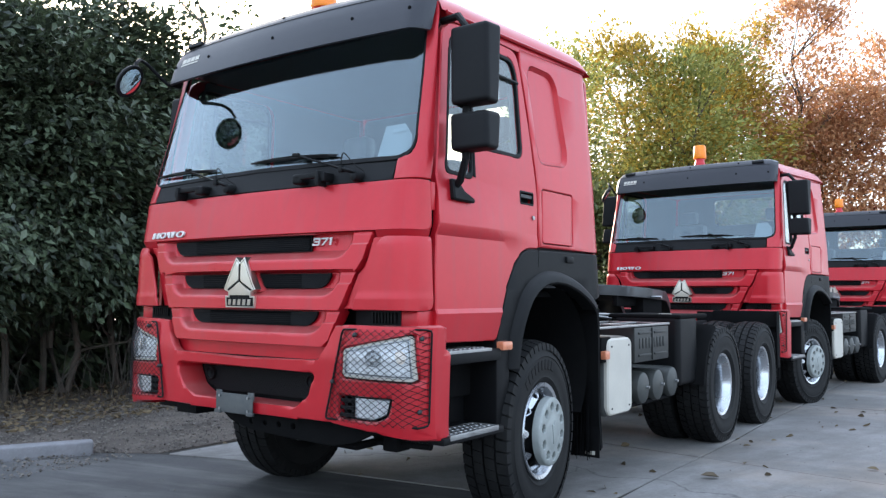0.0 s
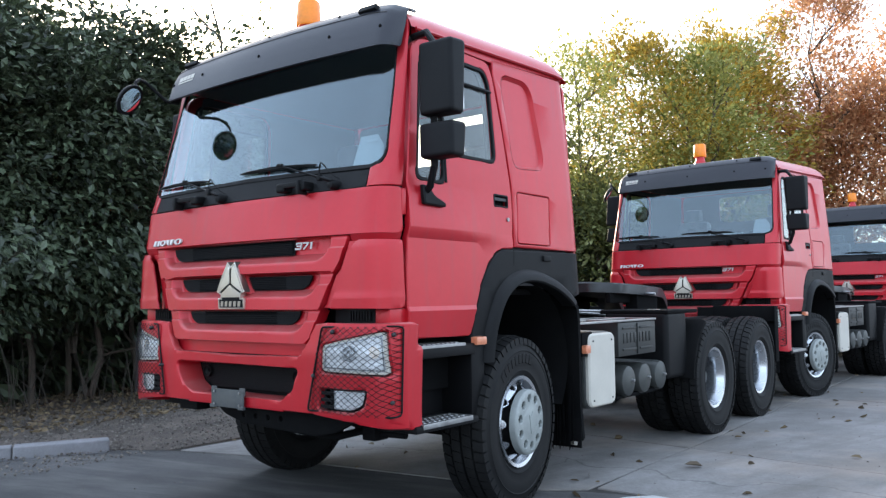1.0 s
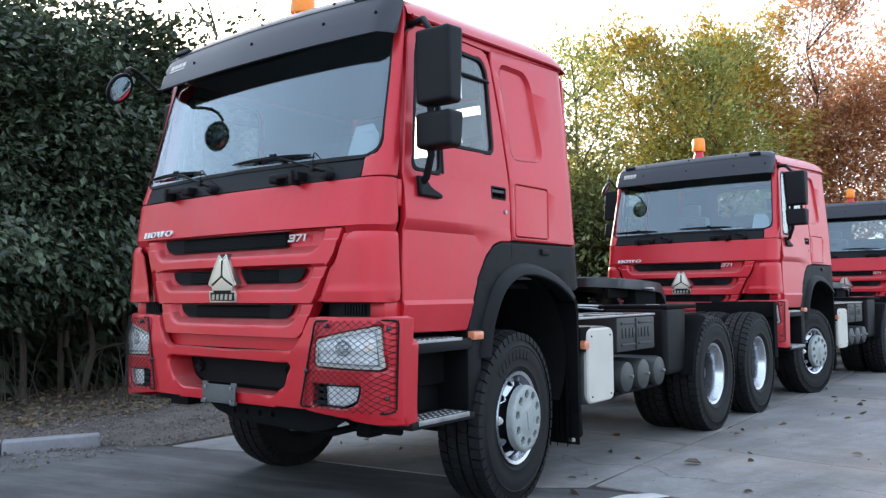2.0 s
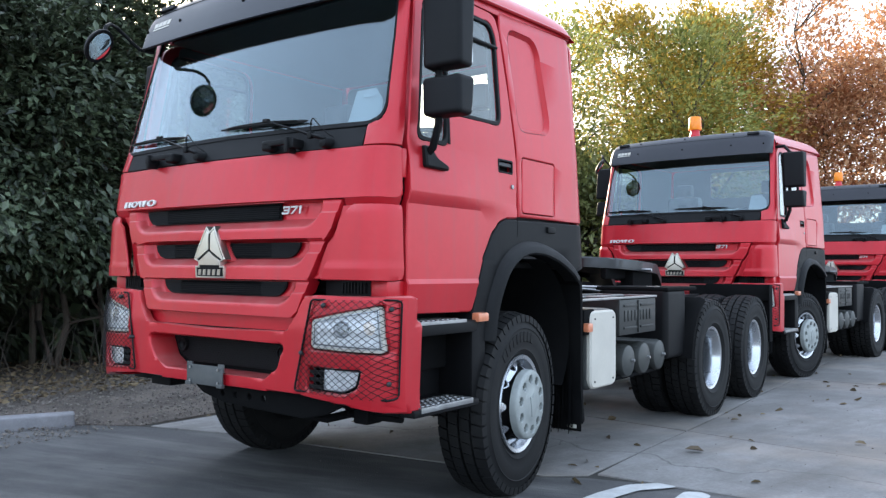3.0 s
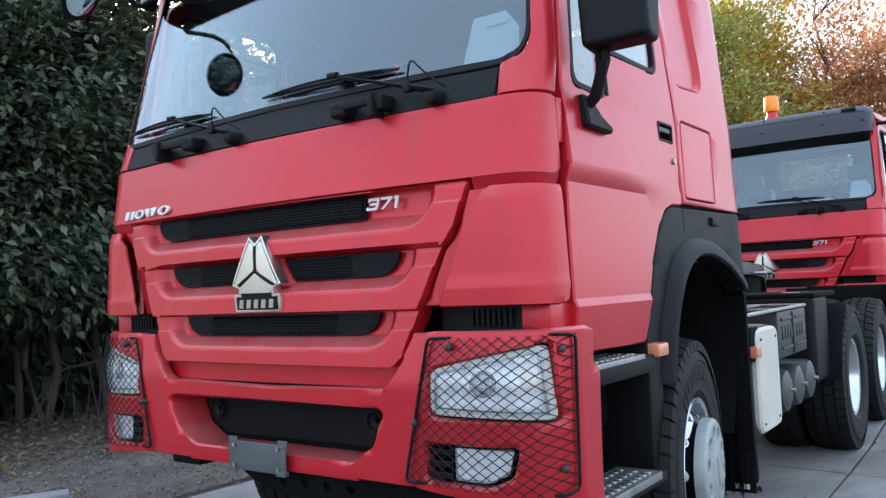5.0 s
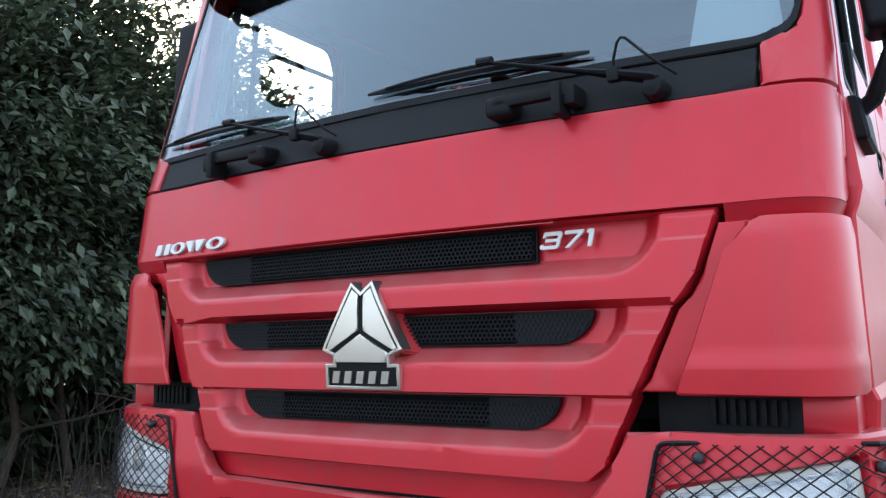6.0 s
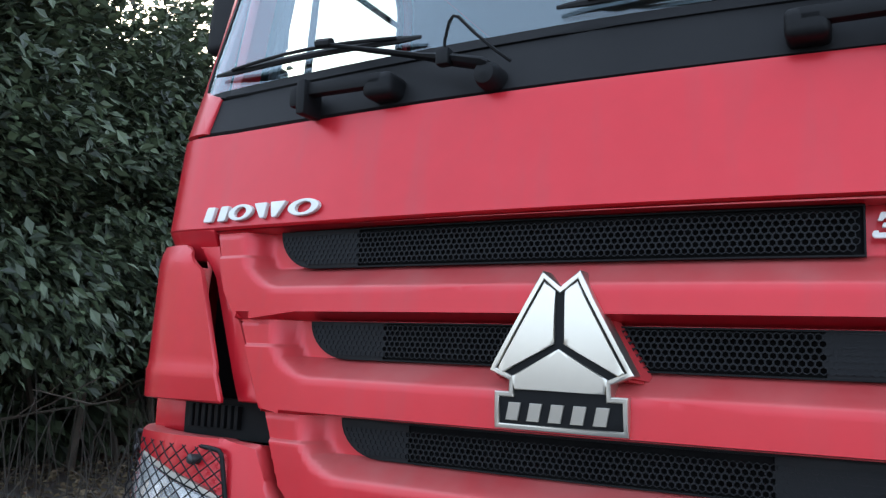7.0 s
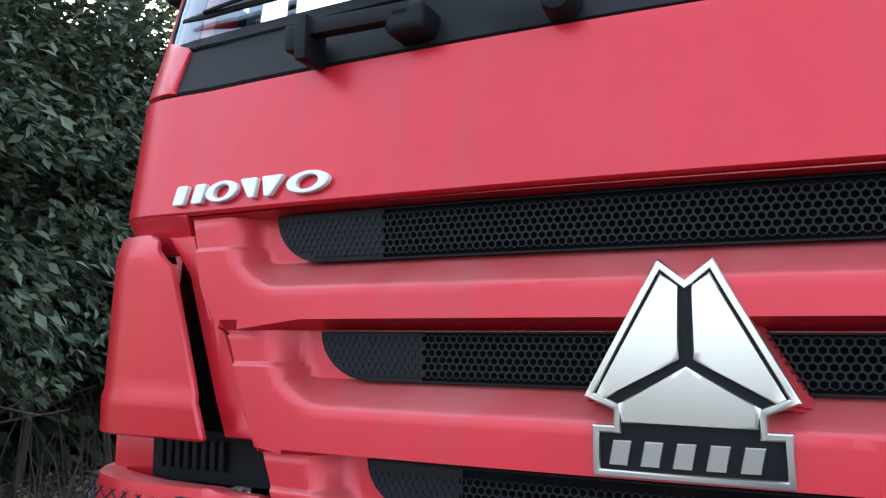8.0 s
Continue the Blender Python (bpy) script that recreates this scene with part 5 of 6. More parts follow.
def tread_mesh():
    bm = bmesh.new()
    n = 50
    for k in range(n):
        for row, (xa, xb, top, gap, sh) in enumerate(((-0.140, -0.078, 0.552, 0.82, 0.0), (-0.066, -0.008, 0.556, 0.92, 0.5), (0.008, 0.066, 0.556, 0.92, 0.0), (0.078, 0.140, 0.552, 0.82, 0.5))):
            w0 = 2 * math.pi * (k + sh) / n
            w1 = w0 + 2 * math.pi / n * gap
            zig = 2 * math.pi / n * 0.18
            vs = []
            for x, w, r in ((xa, w0, 0), (xb, w0 + zig, 0), (xb, w1 + zig, 0), (xa, w1, 0)):
                edge = abs(x) > 0.13
                rt = top - (0.014 if edge else 0)
                lo = 0.495 if edge else 0.52
                xs = x * (1.045 if edge else 1)
                vs.append((bm.verts.new((x, rt * math.cos(w), rt * math.sin(w))), bm.verts.new((xs, lo * math.cos(w), lo * math.sin(w)))))
            bm.faces.new([v[0] for v in vs])
            for i in range(4):
                a, b = vs[i], vs[(i + 1) % 4]
                bm.faces.new((a[0], b[0], b[1], a[1]))
    me = bpy.data.meshes.new("tread")
    bmesh.ops.recalc_face_normals(bm, faces=bm.faces[:])
    bm.to_mesh(me)
    bm.free()
    me.materials.append(RUBBER)
    return smooth(me, 40)


HUBGREY = material("hub_grey", (0.31, 0.33, 0.315), rough=0.45, metal=0.1, vary=0.15, scale=9, dust=0.2, dust_color=(0.28, 0.27, 0.25))


def circle(r, n, cy=0.0, cz=0.0):
    return [(cy + r * math.cos(2 * math.pi * k / n), cz + r * math.sin(2 * math.pi * k / n)) for k in range(n)]


TYRE, TREAD = tyre_mesh(), tread_mesh()


def tyre(rim, x=0.0):
    part("tyre", TYRE, None, rim, "black ribbed truck tyre", m=Matrix.Translation((x, 0, 0)))
    tagged(part("tread", TREAD, None, rim, m=Matrix.Translation((x, 0, 0))), kind="stuff")


STEER = lathe(bmesh.new(), [(0.112, 0.270), (0.118, 0.292), (0.108, 0.296), (0.098, 0.283), (0.085, 0.262), (0.03, 0.252), (-0.10, 0.250), (-0.12, 0.285), (-0.125, 0.25), (0.02, 0.235), (0.06, 0.245), (0.095, 0.262)], 64, 'X', closed=True)


def front_wheel(m):
    rim = part("wheel", STEER.copy(), RIM, truck, "silver steel wheel with ten hand holes", m=m)
    tyre(rim, -0.02)

    def disc(y, z, d):
        r = math.hypot(y, z)
        return Vector((interp(r, [0.0, 0.175, 0.190, 0.212, 0.250, 0.272], [0.132, 0.132, 0.128, 0.114, 0.064, 0.045]) + d, y, z))
    holes = [circle(0.030, 14, 0.243 * math.cos(w), 0.243 * math.sin(w)) for w in (2 * math.pi * k / 10 + 0.2 for k in range(10))]
    part("disc", skin(circle(0.272, 64), disc, 0.012, holes=holes + [circle(0.10, 32)], r=0.003, cu=steps(-0.26, 0.26, 0.03), cv=steps(-0.26, 0.26, 0.03)), RIM, rim)

    def cap(y, z, d):
        r = math.hypot(y, z)
        return Vector((interp(r, [0, 0.085, 0.10, 0.195, 0.208], [0.200, 0.198, 0.188, 0.186, 0.176]) + d, y, z))
    bolts = [circle(0.026, 12, 0.152 * math.cos(w), 0.152 * math.sin(w)) for w in (2 * math.pi * k / 10 for k in range(10))]
    hc_ = part("hub_cap", skin(circle(0.208, 56), cap, 0.042, holes=bolts, r=0.005, cu=steps(-0.20, 0.20, 0.03), cv=steps(-0.20, 0.20, 0.03)), HUBGREY, rim, "silver hub cover with ten bolt holes")
    part("hub_mark", skin([(-0.05, -0.055), (0.0, -0.035), (0.05, -0.055), (0.025, 0.065), (0.0, 0.045), (-0.025, 0.065)], lambda y, z, d: Vector((0.203 + d, y, z)), 0.007, r=0.002), HUBGREY, hc_)
    part("hub_back", lathe(bmesh.new(), [(-0.06, 0.245), (0.02, 0.235), (0.05, 0.20), (0.10, 0.172), (0.148, 0.168), (0.148, 0.002)], 32, 'X'), DARK, rim)
    for k in range(10):
        w = 2 * math.pi * k / 10
        part("wheel_nut", NUT, None, hc_, m=Matrix.Translation((0.150, 0.152 * math.cos(w), 0.152 * math.sin(w))))
    # raised name on the sidewall, as plain bars
    for k in range(9):
        w = 0.85 + k * 0.13
        c, s = math.cos(w), math.sin(w)
        bm = boxed(-0.004, 0.004, -0.021, 0.021, -0.03, 0.03, 0.003, seg=1)
        part("lettering_bar", bm, RUBBER, rim, "raised rubber bar", m=Matrix.Translation((0.130, 0.405 * c, 0.405 * s)) @ Matrix.Rotation(w - math.pi / 2, 4, 'X'))
    return rim


nb_ = lathe(bmesh.new(), [(0, 0.012), (0.022, 0.012), (0.025, 0.009), (0.026, 0.001)], 6, 'X')
NUT = bpy.data.meshes.new("wheel_nut")
nb_.to_mesh(NUT)
nb_.free()
NUT.materials.append(DARK)


def rear_wheel(m):
    bm = lathe(bmesh.new(), [(0.112, 0.270), (0.118, 0.292), (0.108, 0.296), (0.098, 0.283), (0.085, 0.262), (0.02, 0.248), (-0.10, 0.246), (-0.12, 0.285), (-0.125, 0.25), (0.02, 0.232), (0.06, 0.244), (0.095, 0.262)], 64, 'X', closed=True)
    rim = part("wheel", bm, RIM, truck, "silver deep-dished dual rear wheel", m=m)
    tyre(rim)
    tyre(rim, -0.345)

    def disc(y, z, d):
        r = math.hypot(y, z)
        return Vector((interp(r, [0.0, 0.15, 0.20, 0.245], [-0.14, -0.14, -0.12, -0.06]) + d, y, z))
    holes = [circle(0.024, 10, 0.205 * math.cos(w), 0.205 * math.sin(w)) for w in (2 * math.pi * k / 10 for k in range(10))]
    part("disc", skin(circle(0.246, 48), disc, 0.012, holes=holes + [circle(0.09, 24)], r=0.003, cu=steps(-0.24, 0.24, 0.04), cv=steps(-0.24, 0.24, 0.04)), BLACKBOX, rim)
    hub = part("hub", lathe(bmesh.new(), [(-0.15, 0.11), (-0.06, 0.105), (-0.04, 0.09), (0.0, 0.085), (0.015, 0.06), (0.02, 0.002)], 28, 'X'), CHASSIS, rim)
    for k in range(10):
        w = 2 * math.pi * k / 10
        part("wheel_nut", NUT, None, rim, m=Matrix.Translation((-0.138, 0.145 * math.cos(w), 0.145 * math.sin(w))))
    return rim


WZ = 0.54
FLIP = Matrix.Rotation(math.pi, 4, 'Z')
STEER_TURN = Matrix.Rotation(radians(7), 4, 'Z')
front_wheel(Matrix.Translation((1.03, 1.355, WZ)) @ STEER_TURN @ Matrix.Rotation(0.4, 4, 'X'))
front_wheel(Matrix.Translation((-1.03, 1.355, WZ)) @ STEER_TURN @ FLIP @ Matrix.Rotation(0.9, 4, 'X'))
for y in (4.77, 6.165):
    rear_wheel(Matrix.Translation((1.085, y, WZ)) @ Matrix.Rotation(y, 4, 'X'))
    rear_wheel(Matrix.Translation((-1.085, y, WZ)) @ FLIP @ Matrix.Rotation(y, 4, 'X'))
STEER.free()

# ---- chassis ----
bm = bmesh.new()
for s in (-1, 1):
    box(bm, s * 0.38 - 0.04, s * 0.38 + 0.04, 0.5, 6.95, 0.80, 1.08, 0.008)
for y in (1.1, 2.5, 3.6, 4.8, 5.5, 6.2, 6.9):
    box(bm, -0.36, 0.36, y - 0.06, y + 0.06, 0.84, 1.04, 0.01)
fr = part("chassis_frame", bm, CHASSIS, truck, "dark grey ladder chassis")
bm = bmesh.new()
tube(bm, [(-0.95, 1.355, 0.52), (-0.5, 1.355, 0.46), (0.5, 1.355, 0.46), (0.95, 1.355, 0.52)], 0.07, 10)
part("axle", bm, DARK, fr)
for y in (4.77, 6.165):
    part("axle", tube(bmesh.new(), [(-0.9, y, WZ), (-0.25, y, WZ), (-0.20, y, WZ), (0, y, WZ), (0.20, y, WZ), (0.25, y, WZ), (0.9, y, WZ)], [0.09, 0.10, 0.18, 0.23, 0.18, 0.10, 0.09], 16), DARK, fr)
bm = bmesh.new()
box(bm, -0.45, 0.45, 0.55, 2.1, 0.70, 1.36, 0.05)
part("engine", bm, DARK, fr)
# sump-like block added to stop light and deepen the shade under the truck
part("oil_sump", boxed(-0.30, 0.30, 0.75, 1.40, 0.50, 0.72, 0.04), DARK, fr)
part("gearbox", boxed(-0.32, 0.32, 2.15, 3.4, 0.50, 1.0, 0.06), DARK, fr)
bm = bmesh.new()
for k in range(5):
    box(bm, 0.42, 0.52, 4.6 - 0.1 * k, 6.3 + 0.1 * k - 0.4, 0.72 + k * 0.022, 0.74 + k * 0.022, 0.003)
    box(bm, -0.52, -0.42, 4.6 - 0.1 * k, 6.3 + 0.1 * k - 0.4, 0.72 + k * 0.022, 0.74 + k * 0.022, 0.003)
part("leaf_spring", bm, DARK, fr)
# engine-side bits glimpsed in the arch
bm = bmesh.new()
for k in range(9):
    bmesh.ops.create_uvsphere(bm, u_segments=10, v_segments=6, radius=0.05, matrix=Matrix.Translation((0.72, 1.35 + 0.0 * k, 0.72 + k * 0.035)) @ Matrix.Diagonal((1, 1, 0.35, 1)))
part("coil_spring", bm, CHASSIS, fr)

# battery box
bm = boxed(0.60, 1.155, 2.79, 3.50, 0.86, 1.13, 0.012)
for z in (0.905, 1.075):
    for y in (2.86, 3.18):
        box(bm, 1.150, 1.164, y, y + 0.25, z, z + 0.018, 0.004)
box(bm, 1.150, 1.166, 3.125, 3.145, 0.87, 1.12, 0.004)
bb = part("battery_box", bm, BOXDARK, truck, "grey-green ribbed battery box")
part("box_lid", boxed(0.60, 1.155, 2.80, 3.49, 1.128, 1.136, 0.003), DARK, bb)
for k in range(8):
    y = 2.875 + k * 0.065 + (0.035 if k > 3 else 0)
    part("lettering_bar", boxed(1.153, 1.161, y, y + 0.04, 0.965, 1.045, 0.003), BOXDARK, bb, "plain raised bar")
bm = bmesh.new()
for x0, x1, y0, y1 in ((1.135, 1.162, 2.15, 3.51), (0.86, 0.88, 2.15, 3.51), (0.60, 0.62, 2.15, 3.51), (0.60, 1.16, 3.49, 3.515), (0.60, 1.16, 2.78, 2.80)):
    part("catwalk_rail", boxed(x0, x1, y0, y1, 1.136, 1.152, 0.004), STEEL, bb)
bm = bmesh.new()
# air cylinders
for y in (3.0, 3.31, 3.63):
    bm = lathe(bmesh.new(), [(0.55, 0.10), (0.56, 0.125), (1.10, 0.128), (1.135, 0.118), (1.150, 0.08), (1.156, 0.002)], 32, 'X', (0, y, 0.655))
    at = part("air_tank", bm, BOXGREY, truck, "dark grey compressed-air cylinder")
    part("valve", lathe(bmesh.new(), [(1.15, 0.014), (1.178, 0.012), (1.18, 0.001)], 10, 'X', (0, y + 0.02, 0.66)), STEEL, at)
part("tank_bracket", boxed(0.60, 1.10, 2.85, 3.70, 0.515, 0.545, 0.008), DARK, truck)
# white-faced tank behind the mudguard
bm = boxed(0.75, 1.165, 2.25, 2.68, 0.51, 1.075, 0.06, seg=4)
wt = part("urea_tank", bm, BOXGREY, truck, "tank with a dusty white end cover")
wo = rounded([(2.26, 0.520), (2.68, 0.520), (2.68, 1.065), (2.26, 1.065)], 0.07, 5)
part("cover", skin(wo, lambda y, z, d: Vector((1.178 + d, y, z)), 0.05, r=0.012), WHITEP, wt, "dusty white cover plate")
for y, z in ((2.32, 0.57), (2.62, 0.57), (2.32, 1.01), (2.62, 1.01)):
    part("rivet", lathe(bmesh.new(), [(1.176, 0.008), (1.184, 0.006), (1.185, 0.001)], 8, 'X', (0, y, z)), CHASSIS, wt)
part("side_marker", boxed(1.16, 1.20, 2.175, 2.25, 0.925, 0.985, 0.008), AMBERDIM, truck, "orange side marker lamp")
part("marker_bracket", boxed(1.0, 1.165, 2.18, 2.34, 0.90, 1.08, 0.01), DARK, truck)
# large tank on the far side
bm = lathe(bmesh.new(), [(2.2, 0.02), (2.21, 0.26), (2.24, 0.29), (3.66, 0.29), (3.69, 0.26), (3.70, 0.02)], 28, 'Y', (-0.80, 0, 0.75))
part("fuel_tank", bm, CHASSIS, truck)

# fenders round the rear wheels
def fender(y0, w0, w1, r, top_flat=None):
    bm = bmesh.new()
    prev = None
    for k in range(15):
        w = radians(w0 + (w1 - w0) * k / 14)
        y, z = y0 + r * math.cos(w), WZ + r * math.sin(w)
        n = Vector((0, math.cos(w), math.sin(w)))
        b = Vector((0, y, z))
        cur = [bm.verts.new(b + n * o + Vector((x, 0, 0))) for x, o in ((0.55, 0.0), (0.55, 0.018), (1.20, 0.018), (1.235, 0.0), (1.235, -0.03), (1.225, -0.03), (1.20, 0.0))]
        if prev:
            for j in range(7):
                bm.faces.new((prev[j], prev[(j + 1) % 7], cur[(j + 1) % 7], cur[j]))
        else:
            bm.faces.new(cur)
        prev = cur
    bm.faces.new(prev[::-1])
    return bm


ff = part("rear_fender", fender(4.77, 176, 118, 0.63), DARK, truck, "black moulded rear mudguard")
part("fender_box", boxed(0.55, 1.16, 3.74, 4.20, 0.60, 1.20, 0.05, seg=3), BLACKBOX, ff)
part("fender_top", boxed(0.50, 1.17, 3.74, 4.45, 1.175, 1.212, 0.016, seg=3), DARK, ff)
part("label", boxed(0.95, 1.06, 3.80, 3.84, 1.2155, 1.2185, 0.001), WHITEP, ff, "small white label bar")
rf = part("rear_fender", boxed(0.50, 1.235, 6.72, 6.80, 1.02, 1.205, 0.012), DARK, truck, "black moulded rear mudguard")
part("mud_flap", boxed(0.60, 1.24, 6.765, 6.785, 0.42, 1.02, 0.004), DARK, rf)
part("flap_edge", boxed(1.232, 1.244, 6.66, 6.785, 0.56, 1.205, 0.004), DARK, rf)
part("flap_hanger", boxed(0.30, 0.56, 6.73, 6.79, 1.04, 1.19, 0.006), DARK, rf)
mirrored("rear_fender", ff, truck)
mirrored("rear_fender", rf, truck)

# fifth wheel with ramps and bearers
def fifth(u, v, d):
    return Vector((u, v, 1.440 - (v - 4.9) * 0.05 - 0.9 * max(0, v - 5.30) ** 1.5 + d))


o = [(0.46 * math.cos(w), 4.85 + 0.50 * math.sin(w)) for w in (radians(a) for a in range(-60, 241, 15))]
o = [(-0.25, 4.02), (0.25, 4.02)] + [(0.46, 4.30), (0.52, 4.75), (0.50, 5.10), (0.40, 5.60), (0.18, 5.75), (0.055, 5.05), (-0.055, 5.05), (-0.18, 5.75), (-0.40, 5.60), (-0.50, 5.10), (-0.52, 4.75), (-0.46, 4.30)]
fw = part("fifth_wheel", skin(rounded(o, 0.05, 3), fifth, 0.10, r=0.014, cv=steps(4.05, 5.75, 0.08)), CHASSIS, truck, "greased dark steel fifth-wheel plate")
bm = bmesh.new()
for s in (-1, 1):
    box(bm, s * 0.40 - 0.07, s * 0.40 + 0.07, 4.65, 5.15, 1.15, 1.40, 0.02)
    box(bm, s * 0.36 - 0.03, s * 0.36 + 0.03, 4.2, 5.35, 1.27, 1.40, 0.02)
    box(bm, s * 0.40 - 0.10, s * 0.40 + 0.10, 4.35, 5.50, 1.08, 1.16, 0.01)
    for k in range(9):
        box(bm, s * 0.47 - 0.015, s * 0.47 + 0.015, 4.40 + k * 0.12, 4.43 + k * 0.12, 1.155, 1.185, 0.004)
box(bm, -0.45, 0.45, 4.0, 4.5, 1.08, 1.13, 0.01)
part("bearer", bm, DARK, fw)
part("label", boxed(0.20, 0.36, 4.47, 4.52, 1.4605, 1.464, 0.001, m=None), WHITEP, fw, "small white label bar")
bm = bmesh.new()
tube(bm, [(0.46, 4.75, 1.36), (0.62, 4.75, 1.36)], 0.015, 6)
part("release_handle", bm, STEEL, fw)
# air lines and stand behind the cab
bm = bmesh.new()
tube(bm, [(0.30, 2.5, 1.30), (0.36, 3.0, 1.26), (0.30, 3.6, 1.20), (0.32, 4.2, 1.16)], 0.015, 6)
tube(bm, [(0.45, 2.45, 1.20), (0.52, 3.2, 1.22), (0.50, 3.9, 1.20)], 0.012, 6)
part("air_line", bm, STEEL, fr)
bm = bmesh.new()
box(bm, -0.9, 0.7, 2.36, 2.50, 1.10, 1.36, 0.02)
box(bm, -0.95, -0.55, 2.32, 2.62, 1.2, 2.5, 0.05)
part("intake_stack", bm, DARK, fr)
bm = bmesh.new()
box(bm, -0.60, 0.60, 6.95, 7.02, 0.72, 1.06, 0.01)
for s in (-1, 1):
    box(bm, s * 0.9 - 0.18, s * 0.9 + 0.18, 6.92, 7.0, 0.80, 0.95, 0.01)
part("tail_beam", bm, CHASSIS, fr)

# ---- the other two trucks of the row ----
TRUCK2, TRUCK3 = pose(0.042, 7.02, 0, 0, 0, -4.3), pose(0.42, 14.5, 0, 0, 0, -4.0)
t2 = copy_thing(truck, TRUCK2)
t3 = copy_thing(truck, TRUCK3)
# the second truck stands with its front wheels turned the other way
for c in t2.children:
    if c.name.split(".")[0] == "wheel" and c.matrix_basis.translation.y < 2:
        c.matrix_basis = Matrix.Translation(c.matrix_basis.translation) @ Matrix.Rotation(radians(-16), 4, 'Z') @ Matrix.Translation(-c.matrix_basis.translation) @ c.matrix_basis
tagged(t2, "matt red tractor truck parked behind the first one")
tagged(t3, "matt red tractor truck at the row's end")
for o in (truck, t2, t3):
    for c in o.children_recursive:
        if c.name.split(".")[0] in ("windscreen", "window_pane", "rear_window", "lens"):
            c.visible_shadow = False

# ---- ground ----
def cracks(m):
    """Thin wandering cracks and old tyre grime in a concrete material."""
    n, l = m.node_tree.nodes, m.node_tree.links
    p = n["Principled BSDF"]
    src = p.inputs["Base Color"].links[0].from_socket
    co, wob = n.new("ShaderNodeTexCoord"), n.new("ShaderNodeTexNoise")
    wob.inputs["Scale"].default_value, wob.inputs["Detail"].default_value = 1.4, 6
    l.new(co.outputs["Object"], wob.inputs["Vector"])
    add = n.new("ShaderNodeVectorMath")
    add.operation = 'MULTIPLY_ADD'
    add.inputs[1].default_value = (1.1, 1.1, 0)
    l.new(wob.outputs["Color"], add.inputs[0])
    l.new(co.outputs["Object"], add.inputs[2])
    vor = n.new("ShaderNodeTexVoronoi")
    vor.feature = 'DISTANCE_TO_EDGE'
    vor.inputs["Scale"].default_value = 0.21
    l.new(add.outputs[0], vor.inputs["Vector"])
    mr = n.new("ShaderNodeMapRange")
    mr.inputs["From Min"].default_value, mr.inputs["From Max"].default_value = 0.0, 0.0035
    mr.inputs["To Min"].default_value, mr.inputs["To Max"].default_value = 0.7, 0.0
    l.new(vor.outputs["Distance"], mr.inputs["Value"])
    mx = n.new("ShaderNodeMix")
    mx.data_type = 'RGBA'
    l.new(mr.outputs[0], mx.inputs["Factor"])
    l.new(src, mx.inputs["A"])
    mx.inputs["B"].default_value = (0.05, 0.048, 0.045, 1)
    l.new(mx.outputs["Result"], p.inputs["Base Color"])


CONC = material("concrete", (0.285, 0.272, 0.262), rough=0.85, vary=0.5, scale=0.9, fine=45, bump=0.3, bump_scale=70, dust=0.65, dust_color=(0.115, 0.105, 0.095), per_object=0.08)
cracks(CONC)
ASPH = material("asphalt", (0.105, 0.102, 0.103), rough=0.85, vary=0.6, scale=0.9, fine=55, bump=0.6, bump_scale=110, dust=0.45, dust_color=(0.12, 0.113, 0.105))


def smears(m, colour, amount, turn, stretch, scale, lo=0.5, hi=0.72):
    """Long pale or dark drag marks across a pavement."""
    n, l = m.node_tree.nodes, m.node_tree.links
    p = n["Principled BSDF"]
    src = p.inputs["Base Color"].links[0].from_socket
    co, mp_, ns, mr, mx = n.new("ShaderNodeTexCoord"), n.new("ShaderNodeMapping"), n.new("ShaderNodeTexNoise"), n.new("ShaderNodeMapRange"), n.new("ShaderNodeMix")
    mp_.vector_type = 'TEXTURE'
    mp_.inputs["Rotation"].default_value = (0, 0, radians(turn))
    mp_.inputs["Scale"].default_value = (stretch, 1, 1)
    ns.inputs["Scale"].default_value, ns.inputs["Detail"].default_value, ns.inputs["Roughness"].default_value = scale, 7, 0.65
    l.new(co.outputs["Object"], mp_.inputs["Vector"])
    l.new(mp_.outputs[0], ns.inputs["Vector"])
    mr.inputs["From Min"].default_value, mr.inputs["From Max"].default_value, mr.inputs["To Max"].default_value = lo, hi, amount
    l.new(ns.outputs["Fac"], mr.inputs["Value"])
    mx.data_type = 'RGBA'
    l.new(mr.outputs[0], mx.inputs["Factor"])
    l.new(src, mx.inputs["A"])
    mx.inputs["B"].default_value = (*colour, 1)
    l.new(mx.outputs["Result"], p.inputs["Base Color"])


smears(ASPH, (0.20, 0.19, 0.18), 0.75, 12, 6.0, 2.2, 0.45, 0.66)
smears(ASPH, (0.035, 0.035, 0.036), 0.8, 20, 3.0, 1.3, 0.47, 0.66)
smears(CONC, (0.10, 0.09, 0.08), 0.7, 75, 5.0, 1.6, 0.46, 0.68)
smears(CONC, (0.33, 0.27, 0.22), 0.5, 30, 1.5, 0.8, 0.48, 0.68)
GRAVEL = material("gravel_bed", (0.17, 0.138, 0.115), rough=0.95, vary=0.6, scale=2.2, fine=90, bump=1.0, bump_scale=70, dust=0.6, dust_color=(0.06, 0.05, 0.042))
PAINT = material("road_paint", (0.62, 0.62, 0.61), rough=0.8, vary=0.35, scale=6, fine=50, dust=0.5, dust_color=(0.25, 0.24, 0.23))
KERB = material("kerb_concrete", (0.29, 0.285, 0.30), rough=0.85, vary=0.35, scale=5, fine=60, bump=0.4, bump_scale=80, dust=0.55, dust_color=(0.13, 0.12, 0.115))

